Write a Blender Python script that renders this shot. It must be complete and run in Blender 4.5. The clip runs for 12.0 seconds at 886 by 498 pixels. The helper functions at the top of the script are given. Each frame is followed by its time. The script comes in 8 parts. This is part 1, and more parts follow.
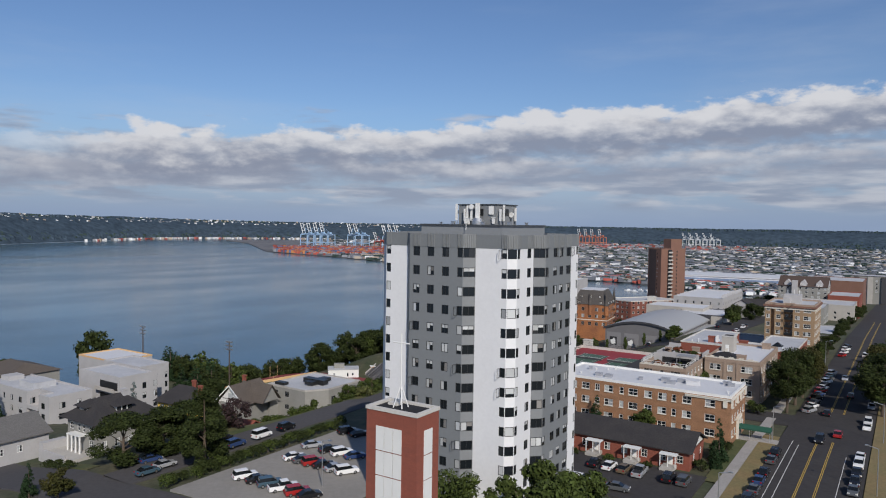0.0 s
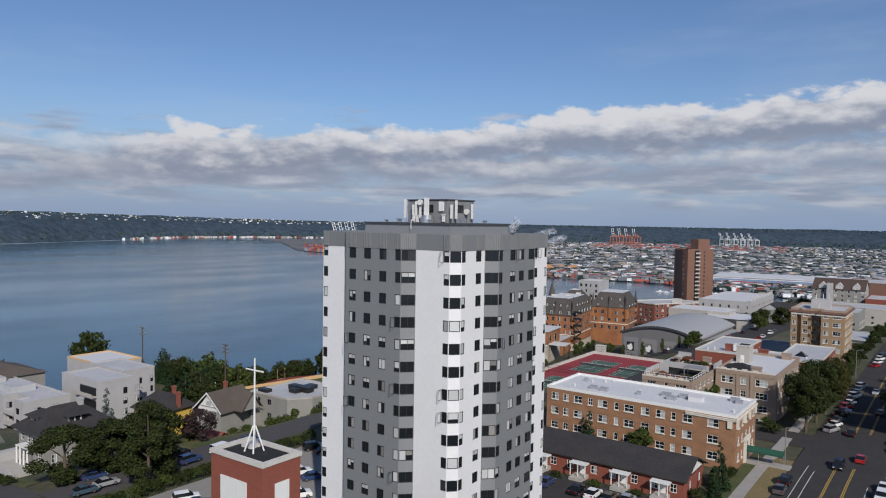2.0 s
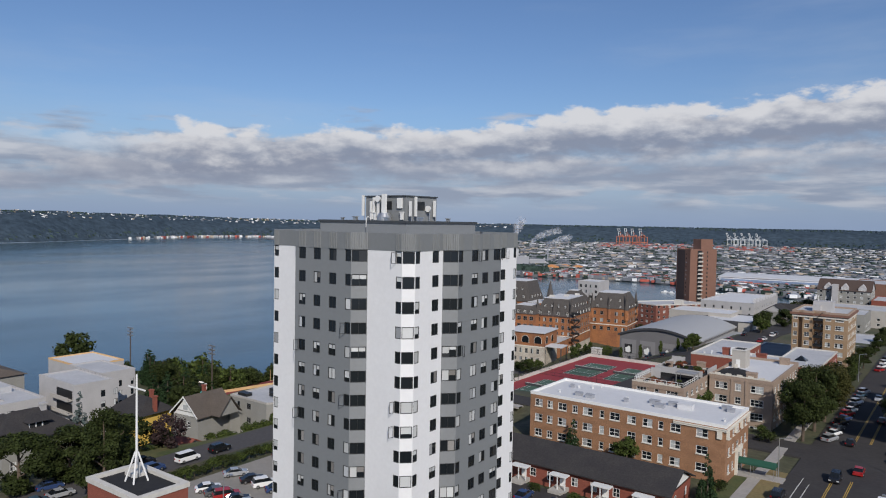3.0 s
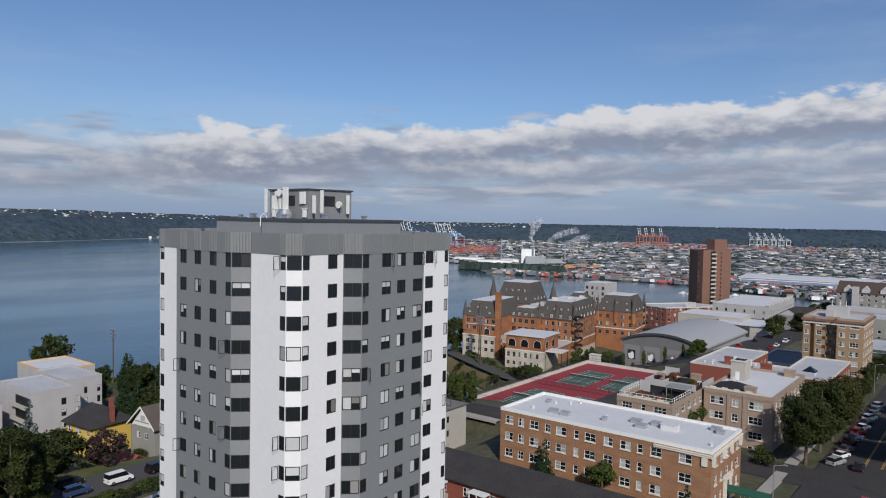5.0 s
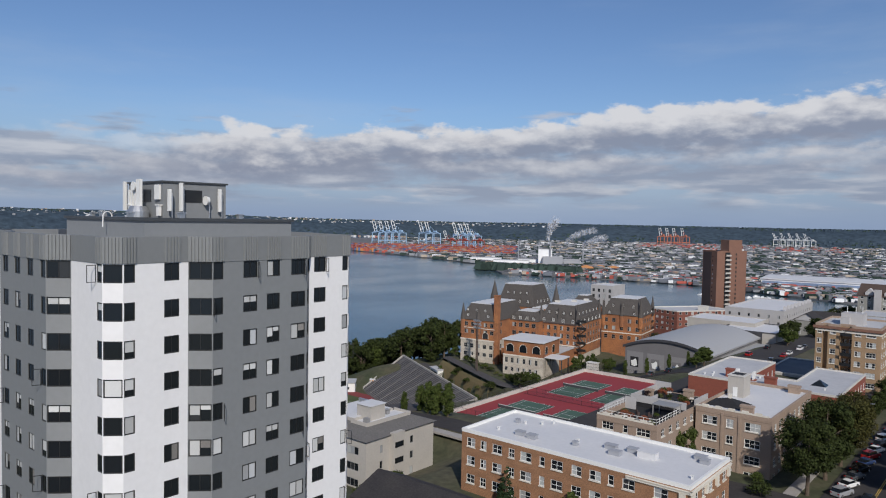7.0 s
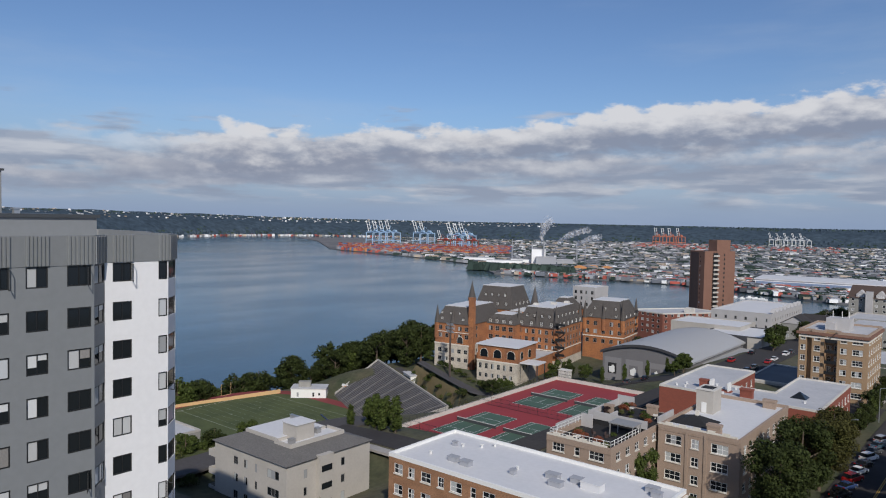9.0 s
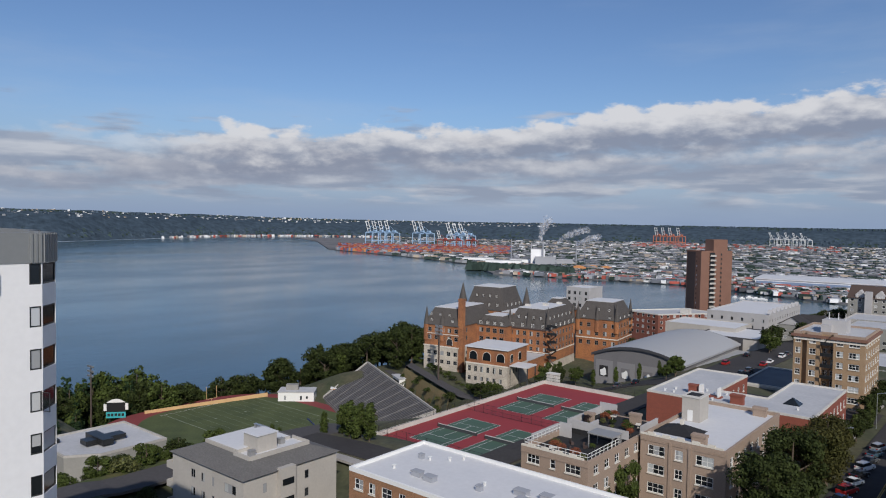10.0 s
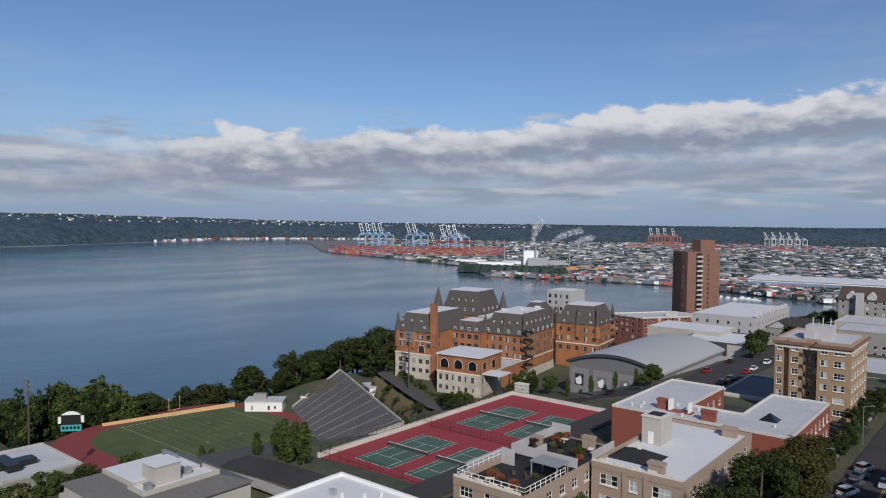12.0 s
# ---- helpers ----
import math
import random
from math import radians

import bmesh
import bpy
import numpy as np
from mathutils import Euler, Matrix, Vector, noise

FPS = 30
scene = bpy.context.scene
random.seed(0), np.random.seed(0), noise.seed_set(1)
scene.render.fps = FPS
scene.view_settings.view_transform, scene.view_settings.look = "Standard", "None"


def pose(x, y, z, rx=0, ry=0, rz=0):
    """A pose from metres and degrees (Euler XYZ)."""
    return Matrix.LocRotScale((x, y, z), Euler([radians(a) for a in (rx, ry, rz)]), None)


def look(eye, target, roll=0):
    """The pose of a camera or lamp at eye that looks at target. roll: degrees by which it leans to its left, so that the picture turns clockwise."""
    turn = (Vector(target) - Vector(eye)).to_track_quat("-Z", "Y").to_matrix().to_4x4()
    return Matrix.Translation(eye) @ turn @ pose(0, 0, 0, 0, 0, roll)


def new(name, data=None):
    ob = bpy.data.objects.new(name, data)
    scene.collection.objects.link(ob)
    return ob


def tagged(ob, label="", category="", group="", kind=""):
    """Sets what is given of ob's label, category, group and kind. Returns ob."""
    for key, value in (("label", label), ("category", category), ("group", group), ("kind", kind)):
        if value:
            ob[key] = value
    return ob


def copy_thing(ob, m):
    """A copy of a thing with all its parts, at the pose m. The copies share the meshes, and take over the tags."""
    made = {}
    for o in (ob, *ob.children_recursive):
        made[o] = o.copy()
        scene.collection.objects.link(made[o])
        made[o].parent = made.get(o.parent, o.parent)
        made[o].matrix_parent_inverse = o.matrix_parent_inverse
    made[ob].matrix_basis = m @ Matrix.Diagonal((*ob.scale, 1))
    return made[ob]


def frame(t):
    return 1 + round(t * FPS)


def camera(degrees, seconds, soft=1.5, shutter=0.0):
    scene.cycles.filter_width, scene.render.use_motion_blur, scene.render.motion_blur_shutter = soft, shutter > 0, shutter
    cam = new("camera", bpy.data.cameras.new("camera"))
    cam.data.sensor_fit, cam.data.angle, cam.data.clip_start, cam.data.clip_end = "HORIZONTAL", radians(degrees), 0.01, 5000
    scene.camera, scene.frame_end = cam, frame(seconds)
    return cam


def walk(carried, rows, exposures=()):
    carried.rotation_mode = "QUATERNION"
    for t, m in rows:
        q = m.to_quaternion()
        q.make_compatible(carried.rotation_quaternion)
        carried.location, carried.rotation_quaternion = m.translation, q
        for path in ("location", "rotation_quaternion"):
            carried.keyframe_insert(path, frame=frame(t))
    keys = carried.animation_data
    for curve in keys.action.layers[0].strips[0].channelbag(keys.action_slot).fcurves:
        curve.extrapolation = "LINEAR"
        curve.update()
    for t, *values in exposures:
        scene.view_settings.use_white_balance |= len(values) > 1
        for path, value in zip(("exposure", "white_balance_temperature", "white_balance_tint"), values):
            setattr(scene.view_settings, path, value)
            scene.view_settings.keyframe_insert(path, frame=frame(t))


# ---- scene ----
cam = camera(63.8, 12.0, 1.1)
walk(cam, [
    (0, pose(-0.01, -0.06, 118.01, 87.777, -0.860, 33.193)),
    (0.5, pose(0.77, 4.64, 118.00, 87.746, -0.846, 34.053)),
    (1, pose(1.44, 9.29, 118.01, 87.727, -0.880, 34.843)),
    (1.5, pose(2.04, 14.01, 118.01, 87.700, -0.873, 35.499)),
    (2, pose(2.59, 18.72, 117.96, 87.684, -0.928, 35.939)),
    (2.5, pose(3.11, 23.35, 117.89, 87.670, -0.948, 36.267)),
    (3, pose(3.50, 27.99, 117.83, 87.647, -1.006, 36.502)),
    (5, pose(4.53, 46.49, 117.84, 87.581, -1.045, 38.139)),
    (5.5, pose(4.68, 51.25, 117.89, 87.558, -1.050, 38.707)),
    (6, pose(4.76, 55.98, 117.99, 87.551, -1.070, 39.290)),
    (6.5, pose(4.82, 60.67, 118.02, 87.555, -1.035, 39.760)),
    (7, pose(4.81, 65.38, 118.00, 87.531, -1.068, 39.809)),
    (9, pose(4.36, 84.09, 117.83, 87.526, -1.084, 39.584)),
    (9.5, pose(4.22, 88.70, 117.71, 87.509, -1.060, 39.549)),
    (10, pose(4.02, 93.32, 117.59, 87.540, -0.961, 39.659)),
    (10.5, pose(3.86, 98.00, 117.50, 87.744, -0.861, 39.631)),
    (11, pose(3.71, 102.66, 117.43, 87.743, -0.800, 39.529)),
    (11.5, pose(3.60, 107.31, 117.41, 87.733, -0.673, 39.443)),
    (12, pose(3.42, 111.90, 117.41, 87.688, -0.623, 39.376)),
])

# ---- world, sun, exposure ----
SUN = Vector((0.74, -0.67, 0.70)).normalized()
sun_el = math.asin(SUN.z)
sun_az = math.atan2(SUN.x, SUN.y)
world = bpy.data.worlds.new("sky")
scene.world = world
world.use_nodes = True
wn, wl = world.node_tree.nodes, world.node_tree.links
wn.clear()


def wnode(kind, **values):
    n = wn.new(kind)
    for k, v in values.items():
        if k == "operation":
            n.operation = v
        elif k == "clamp":
            n.use_clamp = v
        elif k == "data_type":
            n.data_type = v
        elif k == "blend":
            n.blend_type = v
    return n


def wmath(op, a, b=None, clamp=False):
    n = wnode("ShaderNodeMath", operation=op, clamp=clamp)
    for i, v in enumerate((a, b)):
        if v is None:
            continue
        if isinstance(v, (int, float)):
            n.inputs[i].default_value = v
        else:
            wl.new(v, n.inputs[i])
    return n.outputs[0]


def wsmooth(x, lo, hi):
    n = wn.new("ShaderNodeMapRange")
    n.interpolation_type = "SMOOTHSTEP"
    wl.new(x, n.inputs[0])
    n.inputs[1].default_value, n.inputs[2].default_value = lo, hi
    return n.outputs[0]


def wmix(fac, a, b):
    n = wn.new("ShaderNodeMix")
    n.data_type = "RGBA"
    for i, v in ((0, fac), (6, a), (7, b)):
        if isinstance(v, tuple):
            n.inputs[i].default_value = (*v, 1)
        elif isinstance(v, (int, float)):
            n.inputs[i].default_value = v
        else:
            wl.new(v, n.inputs[i])
    return n.outputs[2]


sky = wn.new("ShaderNodeTexSky")
sky.sky_type = "NISHITA"
sky.sun_disc = False
sky.sun_elevation, sky.sun_rotation = sun_el, sun_az
sky.altitude, sky.air_density, sky.dust_density, sky.ozone_density = 100, 1.0, 0.6, 2.0
coord = wn.new("ShaderNodeTexCoord")
sep = wn.new("ShaderNodeSeparateXYZ")
wl.new(coord.outputs["Generated"], sep.inputs[0])
el = wmath("DEGREES", wmath("ARCSINE", sep.outputs[2]))
az = wmath("DEGREES", wmath("ARCTAN2", wmath("MULTIPLY", sep.outputs[0], -1.0), sep.outputs[1]))


def wnoise(sx, sy, scale, detail, rough, dx=0.0, dy=0.0):
    v = wn.new("ShaderNodeCombineXYZ")
    wl.new(wmath("ADD", wmath("MULTIPLY", az, sx), dx), v.inputs[0])
    wl.new(wmath("ADD", wmath("MULTIPLY", el, sy), dy), v.inputs[1])
    n = wn.new("ShaderNodeTexNoise")
    n.inputs["Scale"].default_value, n.inputs["Detail"].default_value, n.inputs["Roughness"].default_value = scale, detail, rough
    wl.new(v.outputs[0], n.inputs["Vector"])
    return n.outputs[0]


# a long cumulus bank whose rim climbs to the south-east, thin layers under it, veils above
tilt = wmath("MULTIPLY", wmath("SUBTRACT", 40.0, az), 0.066)
flat = wmath("SUBTRACT", el, tilt)


def wband(centre, half, e=None):
    return wmath("SUBTRACT", 1.0, wmath("DIVIDE", wmath("ABSOLUTE", wmath("SUBTRACT", e or flat, centre)), half))


def wlift(n, amount):
    return wmath("MULTIPLY", wmath("SUBTRACT", n, 0.5), amount)


# heaped tops with flat shaded undersides, and a broken layer of small flat clouds below them
wisp = wnoise(0.50, 1.15, 1.0, 6.0, 0.55, 4.4, 2.2)


def cloud_bank(top, base, e, dx, heaps, thin):
    """Cover and shade of one row of heaped clouds between two heights."""
    heap = wnoise(0.105, 0.0, 1.0, 2.0, 0.5, 3.1 + dx, 1.7)
    puff = wnoise(0.24, 0.46, 1.0, 7.0, 0.54, 1.1 + dx, 5.7)
    rim_ = wmath("ADD", top, wmath("ADD", wlift(heap, heaps), wmath("ADD", wlift(puff, 5.0), wlift(wisp, 1.8))))
    foot_ = wmath("ADD", base, wmath("ADD", wlift(wnoise(0.085, 0.0, 1.0, 2.0, 0.5, 6.1 + dx, 3.7), 2.4), wlift(wisp, 2.2)))
    cover = wmath("MULTIPLY", wsmooth(wmath("SUBTRACT", rim_, e), -0.05, thin), wsmooth(wmath("SUBTRACT", e, foot_), -1.0, 0.8))
    rise = wmath("DIVIDE", wmath("SUBTRACT", e, foot_), wmath("MAXIMUM", wmath("SUBTRACT", rim_, foot_), 0.8))
    dusk = wsmooth(wmath("ADD", wmath("SUBTRACT", 1.0, rise), wmath("ADD", wlift(puff, -2.2), wlift(wisp, -1.4))), 0.10, 0.85)
    return cover, dusk


bank, shade = cloud_bank(7.5, 4.1, flat, 0.0, 2.6, 0.7)
bank2, shade2 = cloud_bank(4.9, 3.0, wmath("SUBTRACT", el, wmath("MULTIPLY", tilt, 0.4)), 5.3, 3.4, 1.1)
lows = wnoise(0.15, 0.80, 1.0, 6.0, 0.52, 9.0, 4.0)
low = wmath("MULTIPLY", wsmooth(wmath("ADD", lows, wmath("MULTIPLY", wband(3.2, 3.2, el), 0.17)), 0.47, 0.66), wsmooth(el, 0.6, 1.9))
lowcol = wmix(wsmooth(wnoise(0.17, 1.1, 1.0, 4.0, 0.5, 9.2, 4.6), 0.40, 0.64), (3.3, 3.8, 5.0), (6.3, 6.5, 7.2))
veil = wmath("MULTIPLY", wsmooth(wnoise(0.022, 0.11, 1.0, 6.0, 0.6, 2.0, 7.0), 0.45, 0.80), 0.38)
cloud = wmix(shade, (8.3, 8.3, 8.6), (3.0, 3.4, 4.5))
tint = wn.new("ShaderNodeMix")
tint.data_type, tint.blend_type = "RGBA", "MULTIPLY"
tint.inputs[0].default_value = 1.0
tint.inputs[7].default_value = (0.78, 0.91, 1.14, 1)
wl.new(sky.outputs[0], tint.inputs[6])
sky_haze = wmix(wmath("MULTIPLY", wmath("SUBTRACT", 1.0, wsmooth(el, -1.0, 9.0)), 0.9), tint.outputs[2], (3.0, 4.0, 6.1))
c1 = wmix(veil, sky_haze, (5.4, 6.3, 7.8))
c2 = wmix(wmath("MULTIPLY", low, 0.8), c1, lowcol)
c2 = wmix(wmath("MULTIPLY", bank2, 0.72), c2, wmix(shade2, (7.2, 7.3, 7.8), (3.3, 3.75, 4.9)))
c3 = wmix(wmath("MULTIPLY", bank, wmath("SUBTRACT", 0.94, wmath("MULTIPLY", wsmooth(az, 54.0, 70.0), 0.8))), c2, cloud)
bg = wn.new("ShaderNodeBackground")
bg.inputs[1].default_value = 0.081
wl.new(c3, bg.inputs[0])
out = wn.new("ShaderNodeOutputWorld")
wl.new(bg.outputs[0], out.inputs[0])
lamp = new("sun", bpy.data.lights.new("sun", "SUN"))
lamp.data.energy, lamp.data.angle, lamp.data.color = 3.65, radians(0.6), (1.0, 0.935, 0.85)
lamp.matrix_world = look((0, 0, 300), Vector((0, 0, 300)) - SUN)
scene.view_settings.exposure = 0.0

# ---- materials ----
MATS = {}


def mat(name, colour, rough=0.8, metal=0.0, grain=0.0, scale=1.0, stain=0.0, bump=0.0, second=None, island=0.0, spec=0.5, rand=0.0, stretch=None):
    """A surface of two mottled colours: grain at `scale` metres, stains at about ten times that, bump, and a shift per object or island."""
    if name in MATS:
        return MATS[name]
    m = bpy.data.materials.new(name)
    m.use_nodes = True
    n, l = m.node_tree.nodes, m.node_tree.links
    b = n["Principled BSDF"]
    b.inputs["Roughness"].default_value, b.inputs["Metallic"].default_value = rough, metal
    b.inputs["Specular IOR Level"].default_value = spec
    co = n.new("ShaderNodeTexCoord")
    src = co.outputs["Object"]
    if stretch:
        mp = n.new("ShaderNodeMapping")
        mp.inputs["Scale"].default_value = stretch
        l.new(src, mp.inputs[0])
        src = mp.outputs[0]
    fine = n.new("ShaderNodeTexNoise")
    fine.inputs["Scale"].default_value, fine.inputs["Detail"].default_value = 1.0 / scale, 4
    l.new(src, fine.inputs["Vector"])
    wide = n.new("ShaderNodeTexNoise")
    wide.inputs["Scale"].default_value, wide.inputs["Detail"].default_value = 0.1 / scale, 5
    l.new(src, wide.inputs["Vector"])
    col = n.new("ShaderNodeMix")
    col.data_type = "RGBA"
    col.inputs[6].default_value = (*colour, 1)
    col.inputs[7].default_value = (*(second or [c * 0.72 for c in colour]), 1)
    ramp = n.new("ShaderNodeMapRange")
    ramp.inputs[1].default_value, ramp.inputs[2].default_value = 0.36, 0.66
    l.new(wide.outputs[0], ramp.inputs[0])
    amount = n.new("ShaderNodeMath")
    amount.operation = "MULTIPLY"
    amount.inputs[1].default_value = stain
    l.new(ramp.outputs[0], amount.inputs[0])
    l.new(amount.outputs[0], col.inputs[0])
    hsv = n.new("ShaderNodeHueSaturation")
    l.new(col.outputs[2], hsv.inputs["Color"])
    val = n.new("ShaderNodeMapRange")
    val.inputs[1].default_value, val.inputs[2].default_value = 0.25, 0.75
    val.inputs[3].default_value, val.inputs[4].default_value = 1 - grain, 1 + grain
    l.new(fine.outputs[0], val.inputs[0])
    value = val.outputs[0]
    if island or rand:
        g = n.new("ShaderNodeNewGeometry" if island else "ShaderNodeObjectInfo")
        r = n.new("ShaderNodeMapRange")
        r.inputs[3].default_value, r.inputs[4].default_value = 1 - (island or rand), 1 + (island or rand)
        l.new(g.outputs["Random Per Island" if island else "Random"], r.inputs[0])
        x = n.new("ShaderNodeMath")
        x.operation = "MULTIPLY"
        l.new(value, x.inputs[0])
        l.new(r.outputs[0], x.inputs[1])
        value = x.outputs[0]
    l.new(value, hsv.inputs["Value"])
    l.new(hsv.outputs[0], b.inputs["Base Color"])
    if bump:
        bp = n.new("ShaderNodeBump")
        bp.inputs["Strength"].default_value, bp.inputs["Distance"].default_value = 0.5, bump
        l.new(fine.outputs[0], bp.inputs["Height"])
        l.new(bp.outputs[0], b.inputs["Normal"])
    MATS[name] = m
    return m


def pane_mat(name, shares, dark=(0.012, 0.015, 0.018), light=(0.48, 0.50, 0.52)):
    """Window glass with dark rooms behind it, and pale blinds behind a share of the panes."""
    m = bpy.data.materials.new(name)
    m.use_nodes = True
    n, l = m.node_tree.nodes, m.node_tree.links
    b = n["Principled BSDF"]
    b.inputs["Roughness"].default_value = 0.06
    info = n.new("ShaderNodeObjectInfo")
    ramp = n.new("ShaderNodeValToRGB")
    ramp.color_ramp.interpolation = "CONSTANT"
    ramp.color_ramp.elements[0].color = (*dark, 1)
    ramp.color_ramp.elements[1].position = 1 - shares
    ramp.color_ramp.elements[1].color = (*light, 1)
    e = ramp.color_ramp.elements.new(1 - shares * 2.0)
    e.color = (0.035, 0.037, 0.040, 1)
    e = ramp.color_ramp.elements.new(1 - shares * 0.4)
    e.color = (0.30, 0.31, 0.32, 1)
    l.new(info.outputs["Random"], ramp.inputs[0])
    l.new(ramp.outputs[0], b.inputs["Base Color"])
    return m


WHITE = mat("white_panel", (0.74, 0.74, 0.745), 0.65, grain=0.03, scale=0.5, stain=0.22, second=(0.66, 0.66, 0.67), bump=0.01)
GREY = mat("grey_panel", (0.196, 0.207, 0.214), 0.6, grain=0.04, scale=0.5, stain=0.25, second=(0.18, 0.195, 0.205), bump=0.01)
# slightly paler copy of the grey panel, with the light on slanted faces in it
GREY_LIGHT = mat("grey_panel_lit", (0.205, 0.215, 0.222), 0.6, grain=0.04, scale=0.5, stain=0.2, bump=0.01)
BAND = mat("grey_ribbed_metal", (0.19, 0.20, 0.205), 0.5, grain=0.04, scale=0.4, stain=0.2, bump=0.01)
DARKTRIM = mat("dark_flashing", (0.05, 0.055, 0.06), 0.5, grain=0.05)
BLACKFRAME = mat("black_aluminium", (0.016, 0.017, 0.018), 0.4)
WHITEFRAME = mat("white_window_frame", (0.75, 0.75, 0.73), 0.5, grain=0.04, scale=0.2)
GREYFRAME = mat("grey_window_frame", (0.25, 0.25, 0.25), 0.5)
PANE_DARK = pane_mat("tower_glass", 0.05)
PANE = pane_mat("house_glass", 0.20, light=(0.40, 0.42, 0.42))
BRICK = mat("orange_brick", (0.31, 0.165, 0.090), 0.9, grain=0.42, scale=0.30, stain=0.7, second=(0.22, 0.115, 0.062), bump=0.02, stretch=(1, 1, 3))
BRICKRED = mat("red_brick", (0.24, 0.070, 0.045), 0.9, grain=0.22, scale=0.12, stain=0.4, second=(0.17, 0.055, 0.04), bump=0.02, stretch=(1, 1, 3))
BRICKHS = mat("school_brick", (0.34, 0.140, 0.056), 0.9, grain=0.4, scale=0.5, stain=0.8, second=(0.20, 0.085, 0.045), bump=0.03)
BRICKTAN = mat("tan_brick", (0.32, 0.24, 0.185), 0.9, grain=0.25, scale=0.25, stain=0.4, second=(0.27, 0.21, 0.165), bump=0.02, stretch=(1, 1, 3))
BRICKOCHRE = mat("ochre_brick", (0.33, 0.225, 0.135), 0.9, grain=0.18, scale=0.2, stain=0.4, bump=0.02)
BRICKBROWN = mat("brown_brick", (0.20, 0.105, 0.075), 0.9, grain=0.12, scale=0.5, stain=0.3, bump=0.01)
BRICKDARK = mat("dark_brown_panel", (0.075, 0.05, 0.045), 0.8, grain=0.1, scale=0.5, stain=0.3)
STONE = mat("pale_stone", (0.52, 0.47, 0.39), 0.9, grain=0.22, scale=0.5, stain=0.75, second=(0.33, 0.29, 0.25), bump=0.03)
TRIM = mat("cream_trim", (0.66, 0.62, 0.54), 0.8, grain=0.08, scale=0.3, stain=0.3)
SLATE = mat("grey_slate", (0.088, 0.080, 0.075), 0.85, spec=0.25, grain=0.5, scale=0.35, stain=0.4, bump=0.03, stretch=(1, 1, 3))
SHINGLE = mat("dark_shingle", (0.036, 0.034, 0.036), 0.9, spec=0.25, grain=0.25, scale=0.3, stain=0.4, bump=0.02, second=(0.06, 0.055, 0.052))
SHINGLE_GREY = mat("grey_shingle", (0.13, 0.125, 0.12), 0.9, grain=0.22, scale=0.3, stain=0.3, bump=0.02)
ROOFWHITE = mat("white_roof_membrane", (0.60, 0.60, 0.61), 0.6, grain=0.04, scale=0.8, stain=0.6, second=(0.55, 0.56, 0.58), bump=0.01)
ROOFGREY = mat("grey_roof_membrane", (0.47, 0.47, 0.48), 0.7, grain=0.08, scale=0.8, stain=0.7, second=(0.37, 0.38, 0.40), bump=0.01)
ROOFMETAL = mat("grey_metal_roof", (0.36, 0.36, 0.36), 0.5, grain=0.03, scale=0.5, stain=0.3, second=(0.37, 0.38, 0.39))
ROOFBLACK = mat("black_roofing", (0.026, 0.026, 0.028), 0.8, spec=0.25, grain=0.2, scale=0.4, stain=0.4)
CONC = mat("concrete", (0.42, 0.40, 0.37), 0.9, grain=0.12, scale=0.4, stain=0.5, bump=0.01)
CONCDARK = mat("weathered_concrete", (0.20, 0.19, 0.18), 0.9, grain=0.15, scale=0.5, stain=0.6, bump=0.01)
CONCPALE = mat("pale_concrete", (0.56, 0.54, 0.50), 0.9, grain=0.1, scale=0.4, stain=0.4, bump=0.01)
STUCCO = mat("beige_stucco", (0.42, 0.395, 0.36), 0.85, grain=0.05, scale=0.4, stain=0.3, bump=0.01)
STUCCOWHITE = mat("white_stucco", (0.42, 0.41, 0.41), 0.85, grain=0.05, scale=0.4, stain=0.3, bump=0.01)
STUCCOGREY = mat("grey_stucco", (0.27, 0.265, 0.245), 0.85, grain=0.06, scale=0.4, stain=0.4, bump=0.01)
GYMWALL = mat("grey_painted_block", (0.155, 0.15, 0.155), 0.8, grain=0.06, scale=0.5, stain=0.3)
GYMDARK = mat("charcoal_fascia", (0.05, 0.05, 0.055), 0.6, grain=0.06, scale=0.5)
WOODYELLOW = mat("yellow_clapboard", (0.62, 0.42, 0.09), 0.8, grain=0.06, scale=0.2, stain=0.3)
ROADPALE = mat("worn_pale_asphalt", (0.074, 0.070, 0.072), 0.9, spec=0.25, grain=0.12, scale=0.8, stain=0.6, second=(0.070, 0.067, 0.068), bump=0.01)
ASPHALT = mat("asphalt", (0.042, 0.039, 0.040), 0.9, spec=0.25, grain=0.15, scale=0.8, stain=0.6, second=(0.055, 0.052, 0.05), bump=0.01)
LOT = mat("pale_lot_paving", (0.25, 0.235, 0.215), 0.9, grain=0.08, scale=0.8, stain=0.5, second=(0.20, 0.19, 0.175))
WALKWAY = mat("concrete_walk", (0.34, 0.32, 0.30), 0.9, grain=0.1, scale=0.5, stain=0.5)
PAINTWHITE = mat("white_line_paint", (0.62, 0.62, 0.60), 0.7, grain=0.1, scale=0.3, stain=0.3)
PAINTYELLOW = mat("yellow_line_paint", (0.50, 0.33, 0.06), 0.7, grain=0.1, scale=0.3, stain=0.3)
COURTRED = mat("red_court", (0.26, 0.030, 0.035), 0.8, grain=0.05, scale=1.0, stain=0.35, second=(0.20, 0.028, 0.035))
COURTGREEN = mat("green_court", (0.055, 0.105, 0.075), 0.8, grain=0.05, scale=1.0, stain=0.3)
TURF = mat("sports_turf", (0.048, 0.066, 0.022), 0.95, grain=0.15, scale=1.0, stain=0.6, second=(0.085, 0.105, 0.035))
TRACK = mat("red_track", (0.20, 0.036, 0.036), 0.9, grain=0.06, scale=1.0, stain=0.3)
